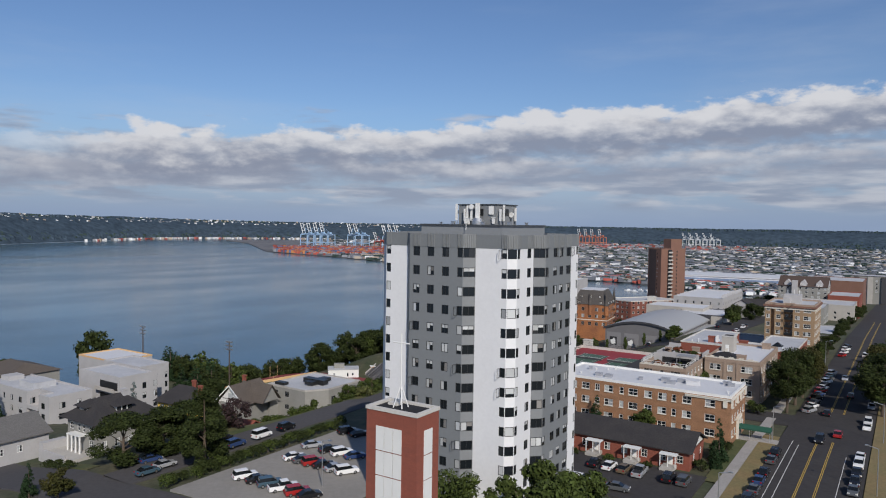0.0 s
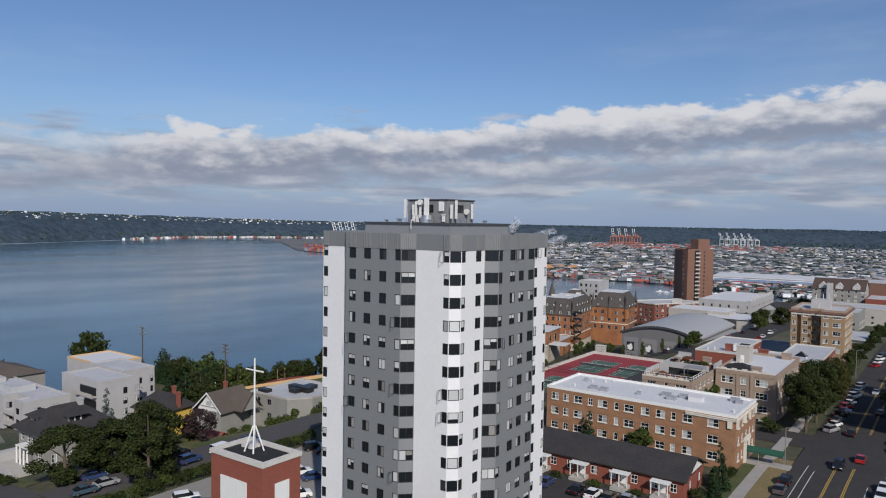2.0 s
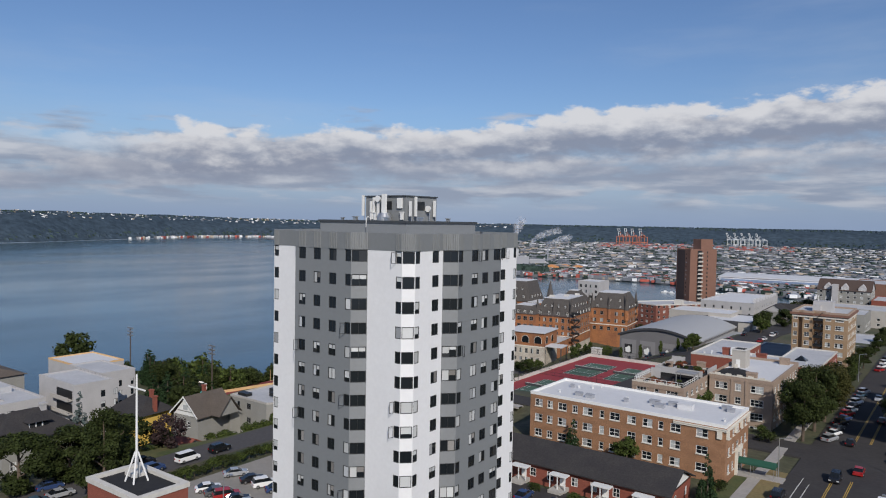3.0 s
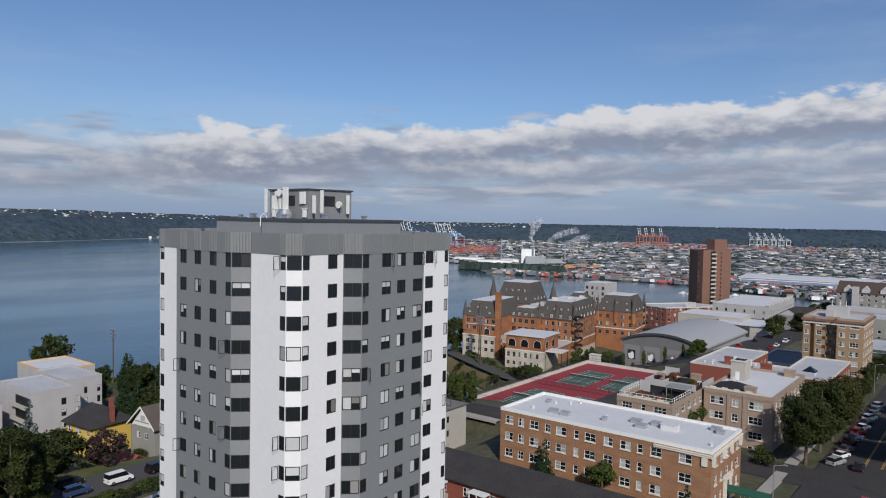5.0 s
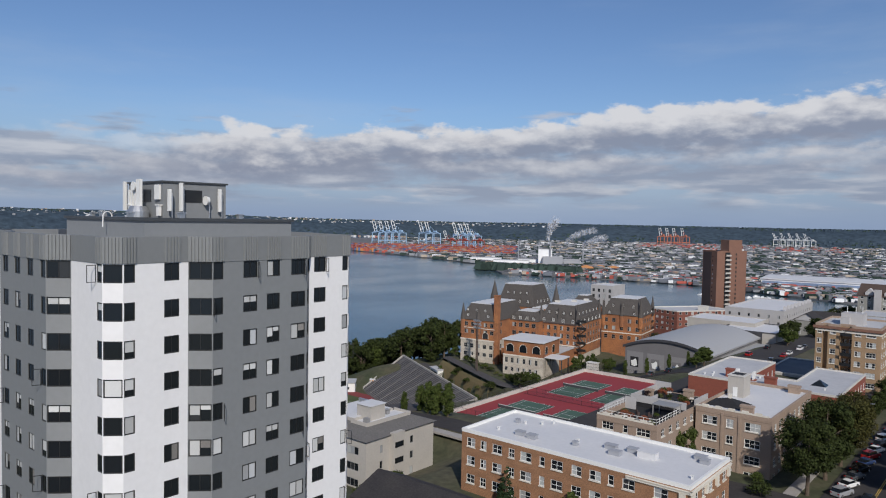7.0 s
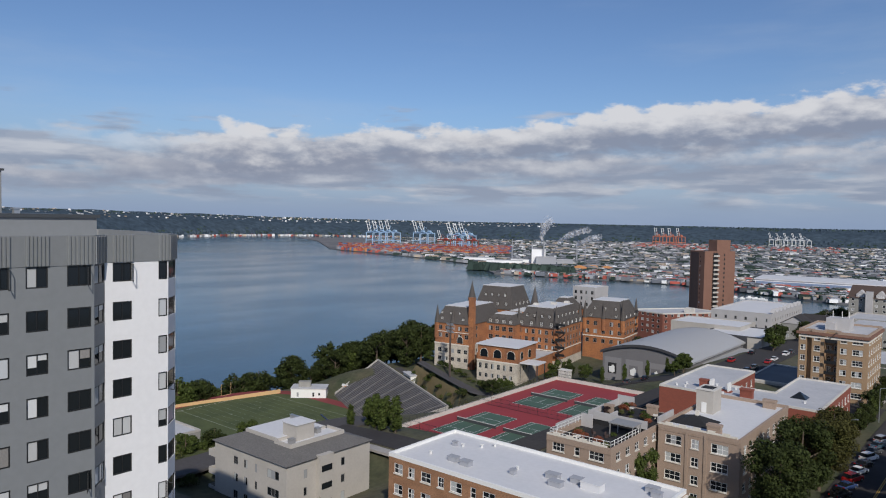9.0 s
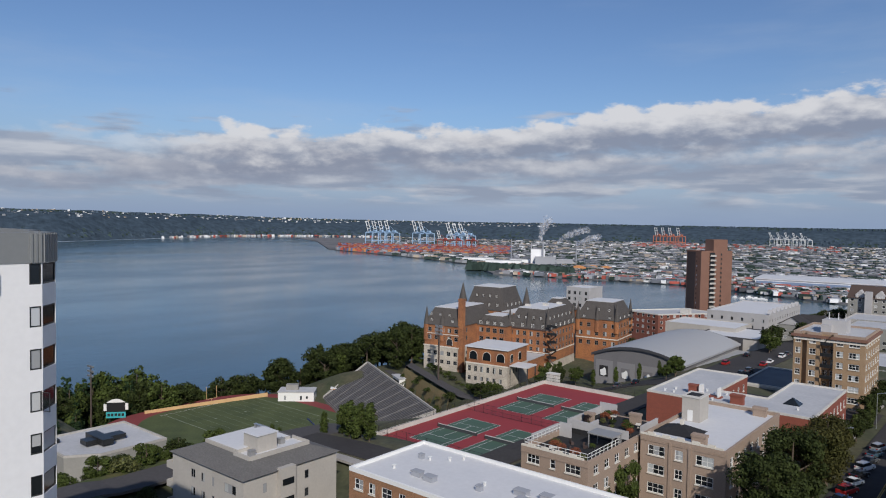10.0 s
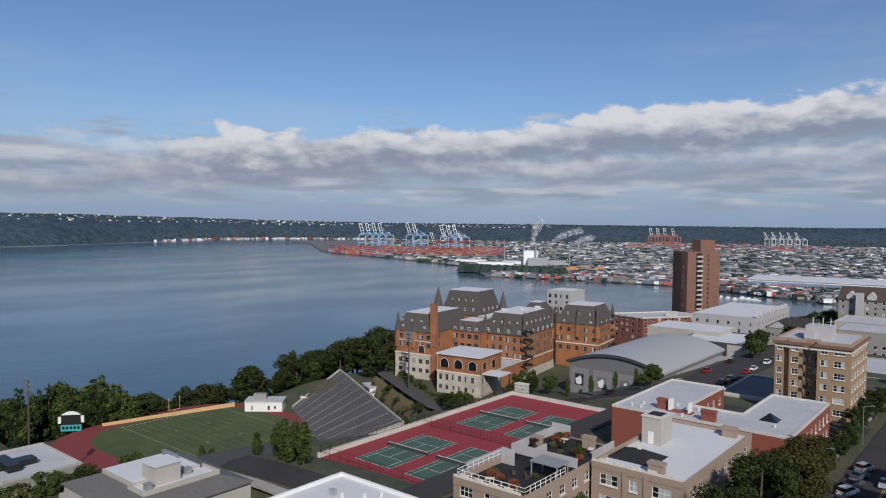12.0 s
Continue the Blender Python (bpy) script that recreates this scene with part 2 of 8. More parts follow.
GRASS = mat("lawn", (0.050, 0.068, 0.020), 0.95, grain=0.2, scale=0.6, stain=0.8, second=(0.11, 0.098, 0.038), bump=0.03)
DRYGRASS = mat("dry_grass", (0.20, 0.145, 0.065), 0.95, grain=0.2, scale=0.5, stain=0.7, second=(0.16, 0.14, 0.06), bump=0.03)
GROUND = mat("hill_ground", (0.040, 0.052, 0.022), 0.95, grain=0.35, scale=1.5, stain=0.9, second=(0.085, 0.076, 0.045), bump=0.05)
SEAT = mat("weathered_bench", (0.105, 0.10, 0.105), 0.8, grain=0.15, scale=0.5, stain=0.5)
METAL = mat("galvanised_metal", (0.55, 0.56, 0.57), 0.35, metal=0.8, grain=0.05)
ANTENNA = mat("white_plastic", (0.72, 0.72, 0.70), 0.5, grain=0.03)
POLEWOOD = mat("weathered_pole", (0.08, 0.06, 0.05), 0.9, grain=0.2, scale=0.3)
BARK = mat("bark", (0.10, 0.075, 0.055), 0.95, grain=0.3, scale=0.2, bump=0.02)
GREENAWN = mat("green_canvas", (0.012, 0.07, 0.045), 0.8, grain=0.1, scale=0.4)
BLUEPAINT = mat("blue_paint", (0.02, 0.035, 0.13), 0.6, grain=0.1)
TAN = mat("sand_fence", (0.62, 0.40, 0.20), 0.85, grain=0.06, scale=0.6, stain=0.3)
LEAF = mat("leaf_green", (0.042, 0.060, 0.014), 0.7, spec=0.15, grain=0.3, scale=1.2, stain=0.5, second=(0.075, 0.095, 0.022), island=0.45)
LEAFDARK = mat("leaf_dark_green", (0.026, 0.036, 0.010), 0.7, spec=0.12, grain=0.3, scale=1.2, stain=0.5, second=(0.040, 0.050, 0.015), island=0.45)
LEAFWARM = mat("leaf_turning", (0.038, 0.045, 0.012), 0.7, spec=0.12, grain=0.3, scale=2.0, stain=0.8, second=(0.075, 0.055, 0.020), island=0.45)
NEEDLE = mat("conifer_green", (0.022, 0.042, 0.017), 0.75, spec=0.12, grain=0.3, scale=0.8, stain=0.4, island=0.4)
NEEDLEBLUE = mat("blue_spruce", (0.085, 0.115, 0.110), 0.75, grain=0.3, scale=0.8, stain=0.4, island=0.35)
PURPLE = mat("plum_leaf", (0.030, 0.014, 0.014), 0.75, grain=0.3, scale=0.8, stain=0.4, island=0.4)
# forest colour shifted to blue-grey: the haze of distance is in the base colour
HILL_HAZED = mat("hazed_far_forest", (0.048, 0.070, 0.094), 1.0, grain=0.35, scale=28.0, stain=0.6, second=(0.060, 0.084, 0.108), bump=8.0, spec=0.0)

# ---- mesh helpers ----


def box(bm, x0, x1, y0, y1, z0, z1):
    v = [bm.verts.new((x, y, z)) for x in (x0, x1) for y in (y0, y1) for z in (z0, z1)]
    for f in ((0, 1, 3, 2), (4, 6, 7, 5), (0, 4, 5, 1), (2, 3, 7, 6), (0, 2, 6, 4), (1, 5, 7, 3)):
        bm.faces.new([v[i] for i in f])


def prism(bm, poly, z0, z1):
    lo = [bm.verts.new((x, y, z0)) for x, y in poly]
    hi = [bm.verts.new((x, y, z1)) for x, y in poly]
    bm.faces.new(lo[::-1])
    bm.faces.new(hi)
    for i in range(len(poly)):
        j = (i + 1) % len(poly)
        bm.faces.new((lo[i], lo[j], hi[j], hi[i]))


def rod(bm, a, b, r0, r1=None, sides=8):
    a, b = Vector(a), Vector(b)
    q = (b - a).to_track_quat("Z", "Y")
    rings = []
    for p, r in ((a, r0), (b, r0 if r1 is None else r1)):
        rings.append([bm.verts.new(p + q @ Vector((r * math.cos(2 * math.pi * i / sides), r * math.sin(2 * math.pi * i / sides), 0))) for i in range(sides)])
    for i in range(sides):
        j = (i + 1) % sides
        bm.faces.new((rings[0][i], rings[0][j], rings[1][j], rings[1][i]))
    bm.faces.new(rings[0][::-1])
    bm.faces.new(rings[1])


def mesh_of(bm, name, material):
    me = bpy.data.meshes.new(name)
    bm.normal_update()
    bm.to_mesh(me)
    bm.free()
    me.materials.append(material)
    return me


def part(name, bm, material, parent=None, label=""):
    me = bm if isinstance(bm, bpy.types.Mesh) else mesh_of(bm, name, material)
    ob = new(name, me)
    if parent:
        ob.parent = parent
    return tagged(ob, label)


def thing(name, label, category, x=0, y=0, z=0, rz=0, group="", kind=""):
    ob = new(name)
    ob.empty_display_size = 0.5
    ob.matrix_basis = pose(x, y, z, 0, 0, rz)
    return tagged(ob, label, category, group, kind)


def boxpart(name, dims, material, parent, label=""):
    bm = bmesh.new()
    box(bm, *dims)
    return part(name, bm, material, parent, label)


def wall_sheet(bm, p0, p1, z0, z1, openings, depth=0.22):
    """A wall from p0 to p1 whose outside is on the right hand, with openings (u0, u1, z0, z1) cut through and reveals `depth` deep."""
    p0, p1 = Vector((*p0, 0)), Vector((*p1, 0))
    d = (p1 - p0)
    L = d.length
    d.normalize()
    n = Vector((d.y, -d.x, 0))
    us = sorted({0.0, L, *[u for o in openings for u in o[:2]]})
    vs = sorted({z0, z1, *[v for o in openings for v in o[2:4]]})
    P = {}

    def at(u, v, w=0.0):
        k = (round(u, 4), round(v, 4), w)
        if k not in P:
            q = p0 + d * u - n * w
            P[k] = bm.verts.new((q.x, q.y, v))
        return P[k]
    for i in range(len(us) - 1):
        for j in range(len(vs) - 1):
            cu, cv = (us[i] + us[i + 1]) / 2, (vs[j] + vs[j + 1]) / 2
            if any(o[0] < cu < o[1] and o[2] < cv < o[3] for o in openings):
                continue
            bm.faces.new((at(us[i], vs[j]), at(us[i + 1], vs[j]), at(us[i + 1], vs[j + 1]), at(us[i], vs[j + 1])))
    for a, b, lo, hi in openings:
        q = [at(a, lo), at(b, lo), at(b, hi), at(a, hi)]
        w = [at(a, lo, depth), at(b, lo, depth), at(b, hi, depth), at(a, hi, depth)]
        for i in range(4):
            j = (i + 1) % 4
            try:
                bm.faces.new((q[j], q[i], w[i], w[j]))
            except ValueError:
                pass
    return d, n


WINDOW_MESH = {}
drawn = random.Random(17)
BLIND = mat("pane_with_blind", (0.50, 0.51, 0.51), 0.12, grain=0.05, scale=0.1, rand=0.22)
CURTAIN = mat("pane_with_curtain", (0.22, 0.21, 0.20), 0.1, grain=0.25, scale=0.05, rand=0.4, stretch=(6, 6, 0.5))


def window_meshes(w, h, style, look_=0):
    """Frame, panes and sill of a window; look_ sets how far the blinds are drawn."""
    key = (round(w, 2), round(h, 2), style, look_)
    if key in WINDOW_MESH:
        return WINDOW_MESH[key]
    framemat = {"black": BLACKFRAME, "white": WHITEFRAME, "grey": GREYFRAME}[style.split("_")[0]]
    black = style.startswith("black")
    t = 0.09 if black else 0.11
    bm = bmesh.new()
    box(bm, -w / 2, -w / 2 + t, -0.05, 0.05, 0, h)
    box(bm, w / 2 - t, w / 2, -0.05, 0.05, 0, h)
    box(bm, -w / 2 + t, w / 2 - t, -0.05, 0.05, 0, t)
    box(bm, -w / 2 + t, w / 2 - t, -0.05, 0.05, h - t, h)
    cols = 1 if style in ("white_plain", "black_wide") else 3 if w > 2.4 else 2 if w > 1.0 else 1
    panes = []
    for i in range(cols):
        a = -w / 2 + t + (w - 2 * t) * i / cols
        b = -w / 2 + t + (w - 2 * t) * (i + 1) / cols
        if i:
            box(bm, a - 0.03, a + 0.03, -0.045, 0.045, t, h - t)
        if "sash" in style:
            box(bm, a + 0.03, b - 0.03, -0.045, 0.045, h * 0.5 - 0.035, h * 0.5 + 0.035)
        drop = {0: (0, 0, 0), 1: (1, 1, 1), 2: (0.4, 0.4, 0.4), 3: (1, 0, 1), 4: (0, 1, 0), 5: (0.65, 0.3, 0.6), 6: (1, 0.5, 0)}[look_][i]
        cut = h - t - (h - 2 * t) * drop
        cloth = CURTAIN if look_ in (4, 6) and i else BLIND
        if drop < 1:
            pm = bmesh.new()
            box(pm, a, b, -0.012, 0.012, t, cut)
            panes.append(mesh_of(pm, "pane", PANE_DARK if black else PANE))
        if drop > 0:
            pm = bmesh.new()
            box(pm, a, b, -0.012, 0.012, cut, h - t)
            panes.append(mesh_of(pm, "pane", cloth))
    bmesh.ops.remove_doubles(bm, verts=bm.verts, dist=0.0005)
    sill = None
    if "sill" in style:
        sm = bmesh.new()
        box(sm, -w / 2 - 0.08, w / 2 + 0.08, -0.3, 0.05, -0.14, 0)
        sill = mesh_of(sm, "sill", TRIM)
    WINDOW_MESH[key] = (mesh_of(bm, "window", framemat), panes, sill)
    return WINDOW_MESH[key]


def put_window(parent, p0, d, n, u0, u1, z0, z1, style, recess=0.12):
    look_ = drawn.choice((0, 0, 0, 0, 0, 0, 0, 1, 2, 3, 4, 5, 6)) if style.startswith("black") else 0
    frame_me, panes, sill = window_meshes(u1 - u0, z1 - z0, style, look_)
    c = Vector((p0[0], p0[1], 0)) + d * ((u0 + u1) / 2) - n * recess
    ob = part("window", frame_me, None, parent)
    ob.matrix_basis = Matrix.Translation((c.x, c.y, z0)) @ Matrix.Rotation(math.atan2(d.y, d.x), 4, "Z")
    for p in panes:
        part("pane", p, None, ob)
    if sill:
        part("sill", sill, None, ob)
    return ob


def facade(parent, bm, p0, p1, z0, z1, columns, rows, style="black", depth=0.22, arch=None):
    """One wall with windows at columns [(u0, u1)] and rows [(z0, z1)]; returns its frame."""
    ops = [(a, b, lo, hi) for a, b in columns for lo, hi in rows]
    d, n = wall_sheet(bm, p0, p1, z0, z1, ops, depth)
    for a, b, lo, hi in ops:
        put_window(parent, p0, d, n, a, b, lo, hi, style)
    return d, n


def ring(poly, inset):
    """The polygon (counter-clockwise) moved inwards by inset."""
    out_ = []
    k = len(poly)
    for i in range(k):
        a, b, c = Vector(poly[i - 1]), Vector(poly[i]), Vector(poly[(i + 1) % k])
        d1, d2 = (b - a).normalized(), (c - b).normalized()
        n1, n2 = Vector((-d1.y, d1.x)), Vector((-d2.y, d2.x))
        m = (n1 + n2)
        m = m / max(0.3, m.dot(n1))
        out_.append(tuple(b + m * inset))
    return out_


def flat_roof(parent, poly, z, material, lip=0.5, thick=0.3, lipmat=None, over=0.0, slab=0.25):
    """A roof slab below the top of a parapet that runs round it."""
    bm = bmesh.new()
    prism(bm, ring(poly, thick), z - lip - slab, z - lip)
    part("roof", bm, material, parent)
    bm = bmesh.new()
    outer, inner = ring(poly, -over - 0.04), ring(poly, thick)
    z += 0.02
    k = len(poly)
    zl = z - lip - 0.15
    for i in range(k):
        j = (i + 1) % k
        a = [bm.verts.new((*p, zz)) for p, zz in ((outer[i], zl), (outer[j], zl), (outer[j], z), (outer[i], z), (inner[i], zl), (inner[j], zl), (inner[j], z), (inner[i], z))]
        bm.faces.new((a[0], a[1], a[2], a[3]))
        bm.faces.new((a[3], a[2], a[6], a[7]))
        bm.faces.new((a[5], a[4], a[7], a[6]))
        bm.faces.new((a[1], a[0], a[4], a[5]))
    bmesh.ops.remove_doubles(bm, verts=bm.verts, dist=0.001)
    part("parapet", bm, lipmat or material, parent)


def rect(x0, x1, y0, y1):
    return [(x0, y0), (x1, y0), (x1, y1), (x0, y1)]


def evenly(L, n, w, margin):
    """n openings of width w spread along a wall of length L."""
    step = (L - 2 * margin - w) / max(1, n - 1)
    return [(margin + i * step, margin + i * step + w) for i in range(n)]


def storeys(z0, n, h, sill, tall):
    return [(z0 + i * h + sill, z0 + i * h + sill + tall) for i in range(n)]

# ---- ground, water, far shore ----


def ease(lo, hi, v):
    t = min(1.0, max(0.0, (v - lo) / (hi - lo)))
    return t * t * (3 - 2 * t)


def plateau(x, y, x0, x1, y0, y1, soft):
    return ease(x0 - soft, x0, x) * (1 - ease(x1, x1 + soft, x)) * ease(y0 - soft, y0, y) * (1 - ease(y1, y1 + soft, y))


def gz(x, y):
    """Height of the hillside over the sea."""
    street = 69.0 - 0.020 * max(0.0, y - 170) - 0.03 * max(0.0, y - 400)
    w = -x
    south = 1.6 * ease(100, 130, w) + 4.5 * ease(130, 165, w) + 5.5 * ease(165, 200, w) + 6.0 * ease(200, 250, w) + 60 * ease(265, 365, w)
    north = 12.0 * ease(80, 130, w) + 14.0 * ease(128, 195, w) + 3.0 * ease(205, 235, w) + 50 * ease(262, 385, w)
    south += 8.0 * ease(105, 140, y) * ease(126, 146, w) * (1 - ease(200, 250, w))
    k = ease(190, 300, y)
    z = street - south * (1 - k) - north * k
    bowl = ease(-352, -326, x) * (1 - ease(-205, -138, x)) * ease(188, 214, y) * (1 - ease(332, 352, y))
    z = z * (1 - bowl) + min(z, 23.3) * bowl
    m = plateau(x, y, -121, -84, 216, 298, 5)
    z = z * (1 - m) + 62.2 * m
    m = plateau(x, y, -121, -90, 156, 185, 5)
    z = z * (1 - m) + min(z, 64.8) * m
    u, v = (x + 190) * 0.990 + (y - 365) * 0.139, (y - 365) * 0.990 - (x + 190) * 0.139
    m = ease(1, 6, (x + 270.5) * 0.478 + (y - 362.5) * 0.878) * ease(-50, -38, u) * (1 - ease(27, 40, u)) * (1 - ease(60, 75, v))
    z = z * (1 - m) + 46.5 * m
    z -= 75 * ease(620, 1000, y) * ease(60, 200, w) + 60 * ease(880, 1150, y)
    return max(z, -4.0)


def ground_sheet():
    xs = [*range(-430, 260, 6)]
    ys = [*range(-120, 1200, 6)]
    vs = [(x, y, gz(x, y) + 0.25 * noise.noise((x * 0.07, y * 0.07, 0))) for y in ys for x in xs]
    k = len(xs)
    fs = [(j * k + i, j * k + i + 1, (j + 1) * k + i + 1, (j + 1) * k + i) for j in range(len(ys) - 1) for i in range(k - 1)]
    me = bpy.data.meshes.new("ground")
    me.from_pydata(vs, [], fs)
    me.materials.append(GROUND)
    me.shade_smooth()
    tagged(new("ground", me), "grassy hillside falling to the water", "ground", kind="structure")


ground_sheet()


def strip(name, pts, half, material, label, lift=0.06, kind="structure", step=4.0, category="road"):
    """A ribbon that follows the hillside along straight legs."""
    bm = bmesh.new()
    prev = None
    for (ax, ay), (bx, by) in zip(pts, pts[1:]):
        d = Vector((bx - ax, by - ay))
        L = d.length
        d.normalize()
        n = Vector((-d.y, d.x))
        for i in range(int(L / step) + 1):
            u = min(L, i * step) if i < int(L / step) else L
            c = Vector((ax, ay)) + d * u
            zz = max(gz(*(c + n * s)) for s in (-half, 0, half)) + lift + 0.2
            row = [bm.verts.new((*(c + n * half), zz)), bm.verts.new((*(c - n * half), zz)), bm.verts.new((*(c + n * half), zz - 0.5)), bm.verts.new((*(c - n * half), zz - 0.5))]
            if prev:
                bm.faces.new((prev[0], prev[1], row[1], row[0]))
                bm.faces.new((prev[2], prev[0], row[0], row[2]))
                bm.faces.new((prev[1], prev[3], row[3], row[1]))
            prev = row
        prev = None
    bmesh.ops.recalc_face_normals(bm, faces=bm.faces)
    return tagged(part(name, bm, material), label, category, kind=kind)


def carpet(name, pts, half, material, label, lift=0.3, step=2.0, category="road"):
    """A ribbon that lies on the slope across its width as well as along it."""
    bm = bmesh.new()
    prev = None
    for (ax, ay), (bx, by) in zip(pts, pts[1:]):
        d = Vector((bx - ax, by - ay))
        L = d.length
        d.normalize()
        n = Vector((-d.y, d.x))
        k = max(2, int(L / step))
        for i in range(k + 1):
            c = Vector((ax, ay)) + d * (L * i / k)
            row = [bm.verts.new((*(c + n * half * q / 3), gz(*(c + n * half * q / 3)) + lift - (0.5 if abs(q) == 3 else 0))) for q in range(-3, 4)]
            if prev:
                for a in range(6):
                    bm.faces.new((prev[a], row[a], row[a + 1], prev[a + 1]))
            prev = row
    bmesh.ops.recalc_face_normals(bm, faces=bm.faces)
    ob = tagged(part(name, bm, material), label, category, kind="structure")
    return ob


def slab(name, poly, z, material, label, category, thick=0.5, kind="structure"):
    bm = bmesh.new()
    prism(bm, poly, z - thick, z)
    return tagged(part(name, bm, material), label, category, kind=kind)


strip("road", [(-14.35, -60), (-14.35, 900)], 8.95, ASPHALT, "asphalt avenue with lane markings")
strip("pavement", [(-27.9, -60), (-27.9, 330)], 1.1, WALKWAY, "concrete pavement beside the avenue", lift=0.16, category="pavement")
strip("verge", [(-25.05, 110), (-25.05, 180)], 1.7, DRYGRASS, "dry grass verge along the kerb", lift=0.14, category="grass")
strip("verge", [(-2.2, 110), (-2.2, 330)], 3.0, DRYGRASS, "dry grass verge along the kerb", lift=0.14, category="grass")
strip("road", [(-22, 199), (-82, 199)], 5.5, ASPHALT, "asphalt side street between brick blocks")
strip("road", [(-124.5, 78), (-124.5, 215)], 4.3, ROADPALE, "asphalt residential street along parked cars")
strip("road", [(-100, 72), (-260, 72)], 6.5, ROADPALE, "asphalt residential cross street")
strip("pavement", [(-131.5, 84), (-131.5, 180)], 1.2, GRASS, "grass strip beside the street", lift=0.1, category="grass")
for xx in (-15.95, -15.65, -12.9, -12.6):
    strip("lane_line", [(xx, 215), (xx, 520)], 0.06, PAINTYELLOW, "yellow line down the avenue", lift=0.085, category="road marking")
    strip("lane_line", [(xx, 100), (xx, 183 if xx > -14 else 186)], 0.06, PAINTYELLOW, "yellow line beside the turning lane", lift=0.085, category="road marking")
strip("lane_line", [(-19.0, 100), (-19.0, 176)], 0.055, PAINTWHITE, "white bicycle lane line", lift=0.085, category="road marking")
strip("lane_line", [(-20.5, 100), (-20.5, 179)], 0.055, PAINTWHITE, "white parking lane line", lift=0.085, category="road marking")
strip("lane_line", [(-9.45, 100), (-9.45, 172)], 0.055, PAINTWHITE, "white parking lane line", lift=0.085, category="road marking")
strip("road", [(-79.2, 186), (-79.2, 318)], 3.6, ASPHALT, "asphalt alley beside the courts")
strip("road", [(-76, 322), (-76, 520)], 8.0, ASPHALT, "asphalt street behind the brick blocks")
strip("road", [(-25, 310), (-84, 310)], 6.0, ASPHALT, "asphalt side street before the ochre block")
strip("road", [(-84, 318), (-140, 324)], 8.0, ASPHALT, "asphalt school forecourt")
carpet("road", [(-257.7, 365.2), (-240.1, 355.6), (-213.8, 341.3), (-187.4, 327.0), (-169.8, 318.0), (-152, 316), (-134, 322)], 2.5, ROADPALE, "narrow asphalt school drive")
strip("road", [(-82, 197), (-122, 197)], 4.0, ASPHALT, "asphalt street beside the apartment block")
strip("pavement", [(-90, 190.5), (-118, 190.5)], 1.2, WALKWAY, "concrete pavement beside the street", lift=0.12, category="pavement")
carpet("slope", [(-233.8, 346.3), (-176.7, 315.2)], 2.0, DRYGRASS, "dry grass bank below the school", lift=0.25, category="grass")
strip("lawn", [(-134.5, 92), (-134.5, 150)], 1.6, GRASS, "green front lawns along the street", lift=0.02, category="grass")
strip("lawn", [(-152, 80.5), (-136, 80.5)], 1.4, GRASS, "green lawn before the mansion", lift=0.06, category="grass")
strip("lawn", [(-150, 132), (-150, 150)], 5.0, GRASS, "green garden lawn", lift=0.02, category="grass")
strip("lawn", [(-30.2, 140), (-30.2, 172)], 1.15, GRASS, "green lawn beside the walk", lift=0.1, category="grass")
strip("lawn", [(-30, 207.5), (-26.8, 207.5)], 3.0, DRYGRASS, "dry lawn before the tan block", lift=0.1, category="grass")
slab("car_park", rect(-109.5, -79, 79, 128), 69.12, LOT, "pale paved car park with rows of cars", "car park")
slab("car_park", rect(-72, -31, 122, 142.0), 69.35, ASPHALT, "dark asphalt car park before the brick row", "car park")

# water
wm = bpy.data.materials.new("sea_water")
wm.use_nodes = True
n_, l_ = wm.node_tree.nodes, wm.node_tree.links
b_ = n_["Principled BSDF"]
b_.inputs["Base Color"].default_value = (0.050, 0.082, 0.098, 1)
b_.inputs["Roughness"].default_value = 0.16
b_.inputs["IOR"].default_value = 1.33
co_ = n_.new("ShaderNodeTexCoord")
mp_ = n_.new("ShaderNodeMapping")
mp_.inputs["Scale"].default_value = (1.0, 0.45, 1.0)
mp_.inputs["Rotation"].default_value = (0, 0, 0.7)
l_.new(co_.outputs["Object"], mp_.inputs[0])
na = n_.new("ShaderNodeTexNoise")
na.inputs["Scale"].default_value, na.inputs["Detail"].default_value = 0.14, 6
nb = n_.new("ShaderNodeTexNoise")
nb.inputs["Scale"].default_value, nb.inputs["Detail"].default_value = 0.006, 4
for q_ in (na, nb):
    l_.new(mp_.outputs[0], q_.inputs["Vector"])
bp_ = n_.new("ShaderNodeBump")
bp_.inputs["Strength"].default_value, bp_.inputs["Distance"].default_value = 0.16, 0.8
l_.new(na.outputs[0], bp_.inputs["Height"])
l_.new(bp_.outputs[0], b_.inputs["Normal"])
rr_ = n_.new("ShaderNodeMapRange")
rr_.inputs[1].default_value, rr_.inputs[2].default_value, rr_.inputs[3].default_value, rr_.inputs[4].default_value = 0.4, 0.6, 0.13, 0.21
l_.new(nb.outputs[0], rr_.inputs[0])
l_.new(rr_.outputs[0], b_.inputs["Roughness"])
slab("water", rect(-4600, 1500, -2500, 4300), 0.0, wm, "calm blue-grey bay water with faint ripples", "water", thick=2)


def polar(yaw, r):
    """The place r metres off, yaw degrees to the left of the avenue's direction."""
    return (-r * math.sin(radians(yaw)), r * math.cos(radians(yaw)))


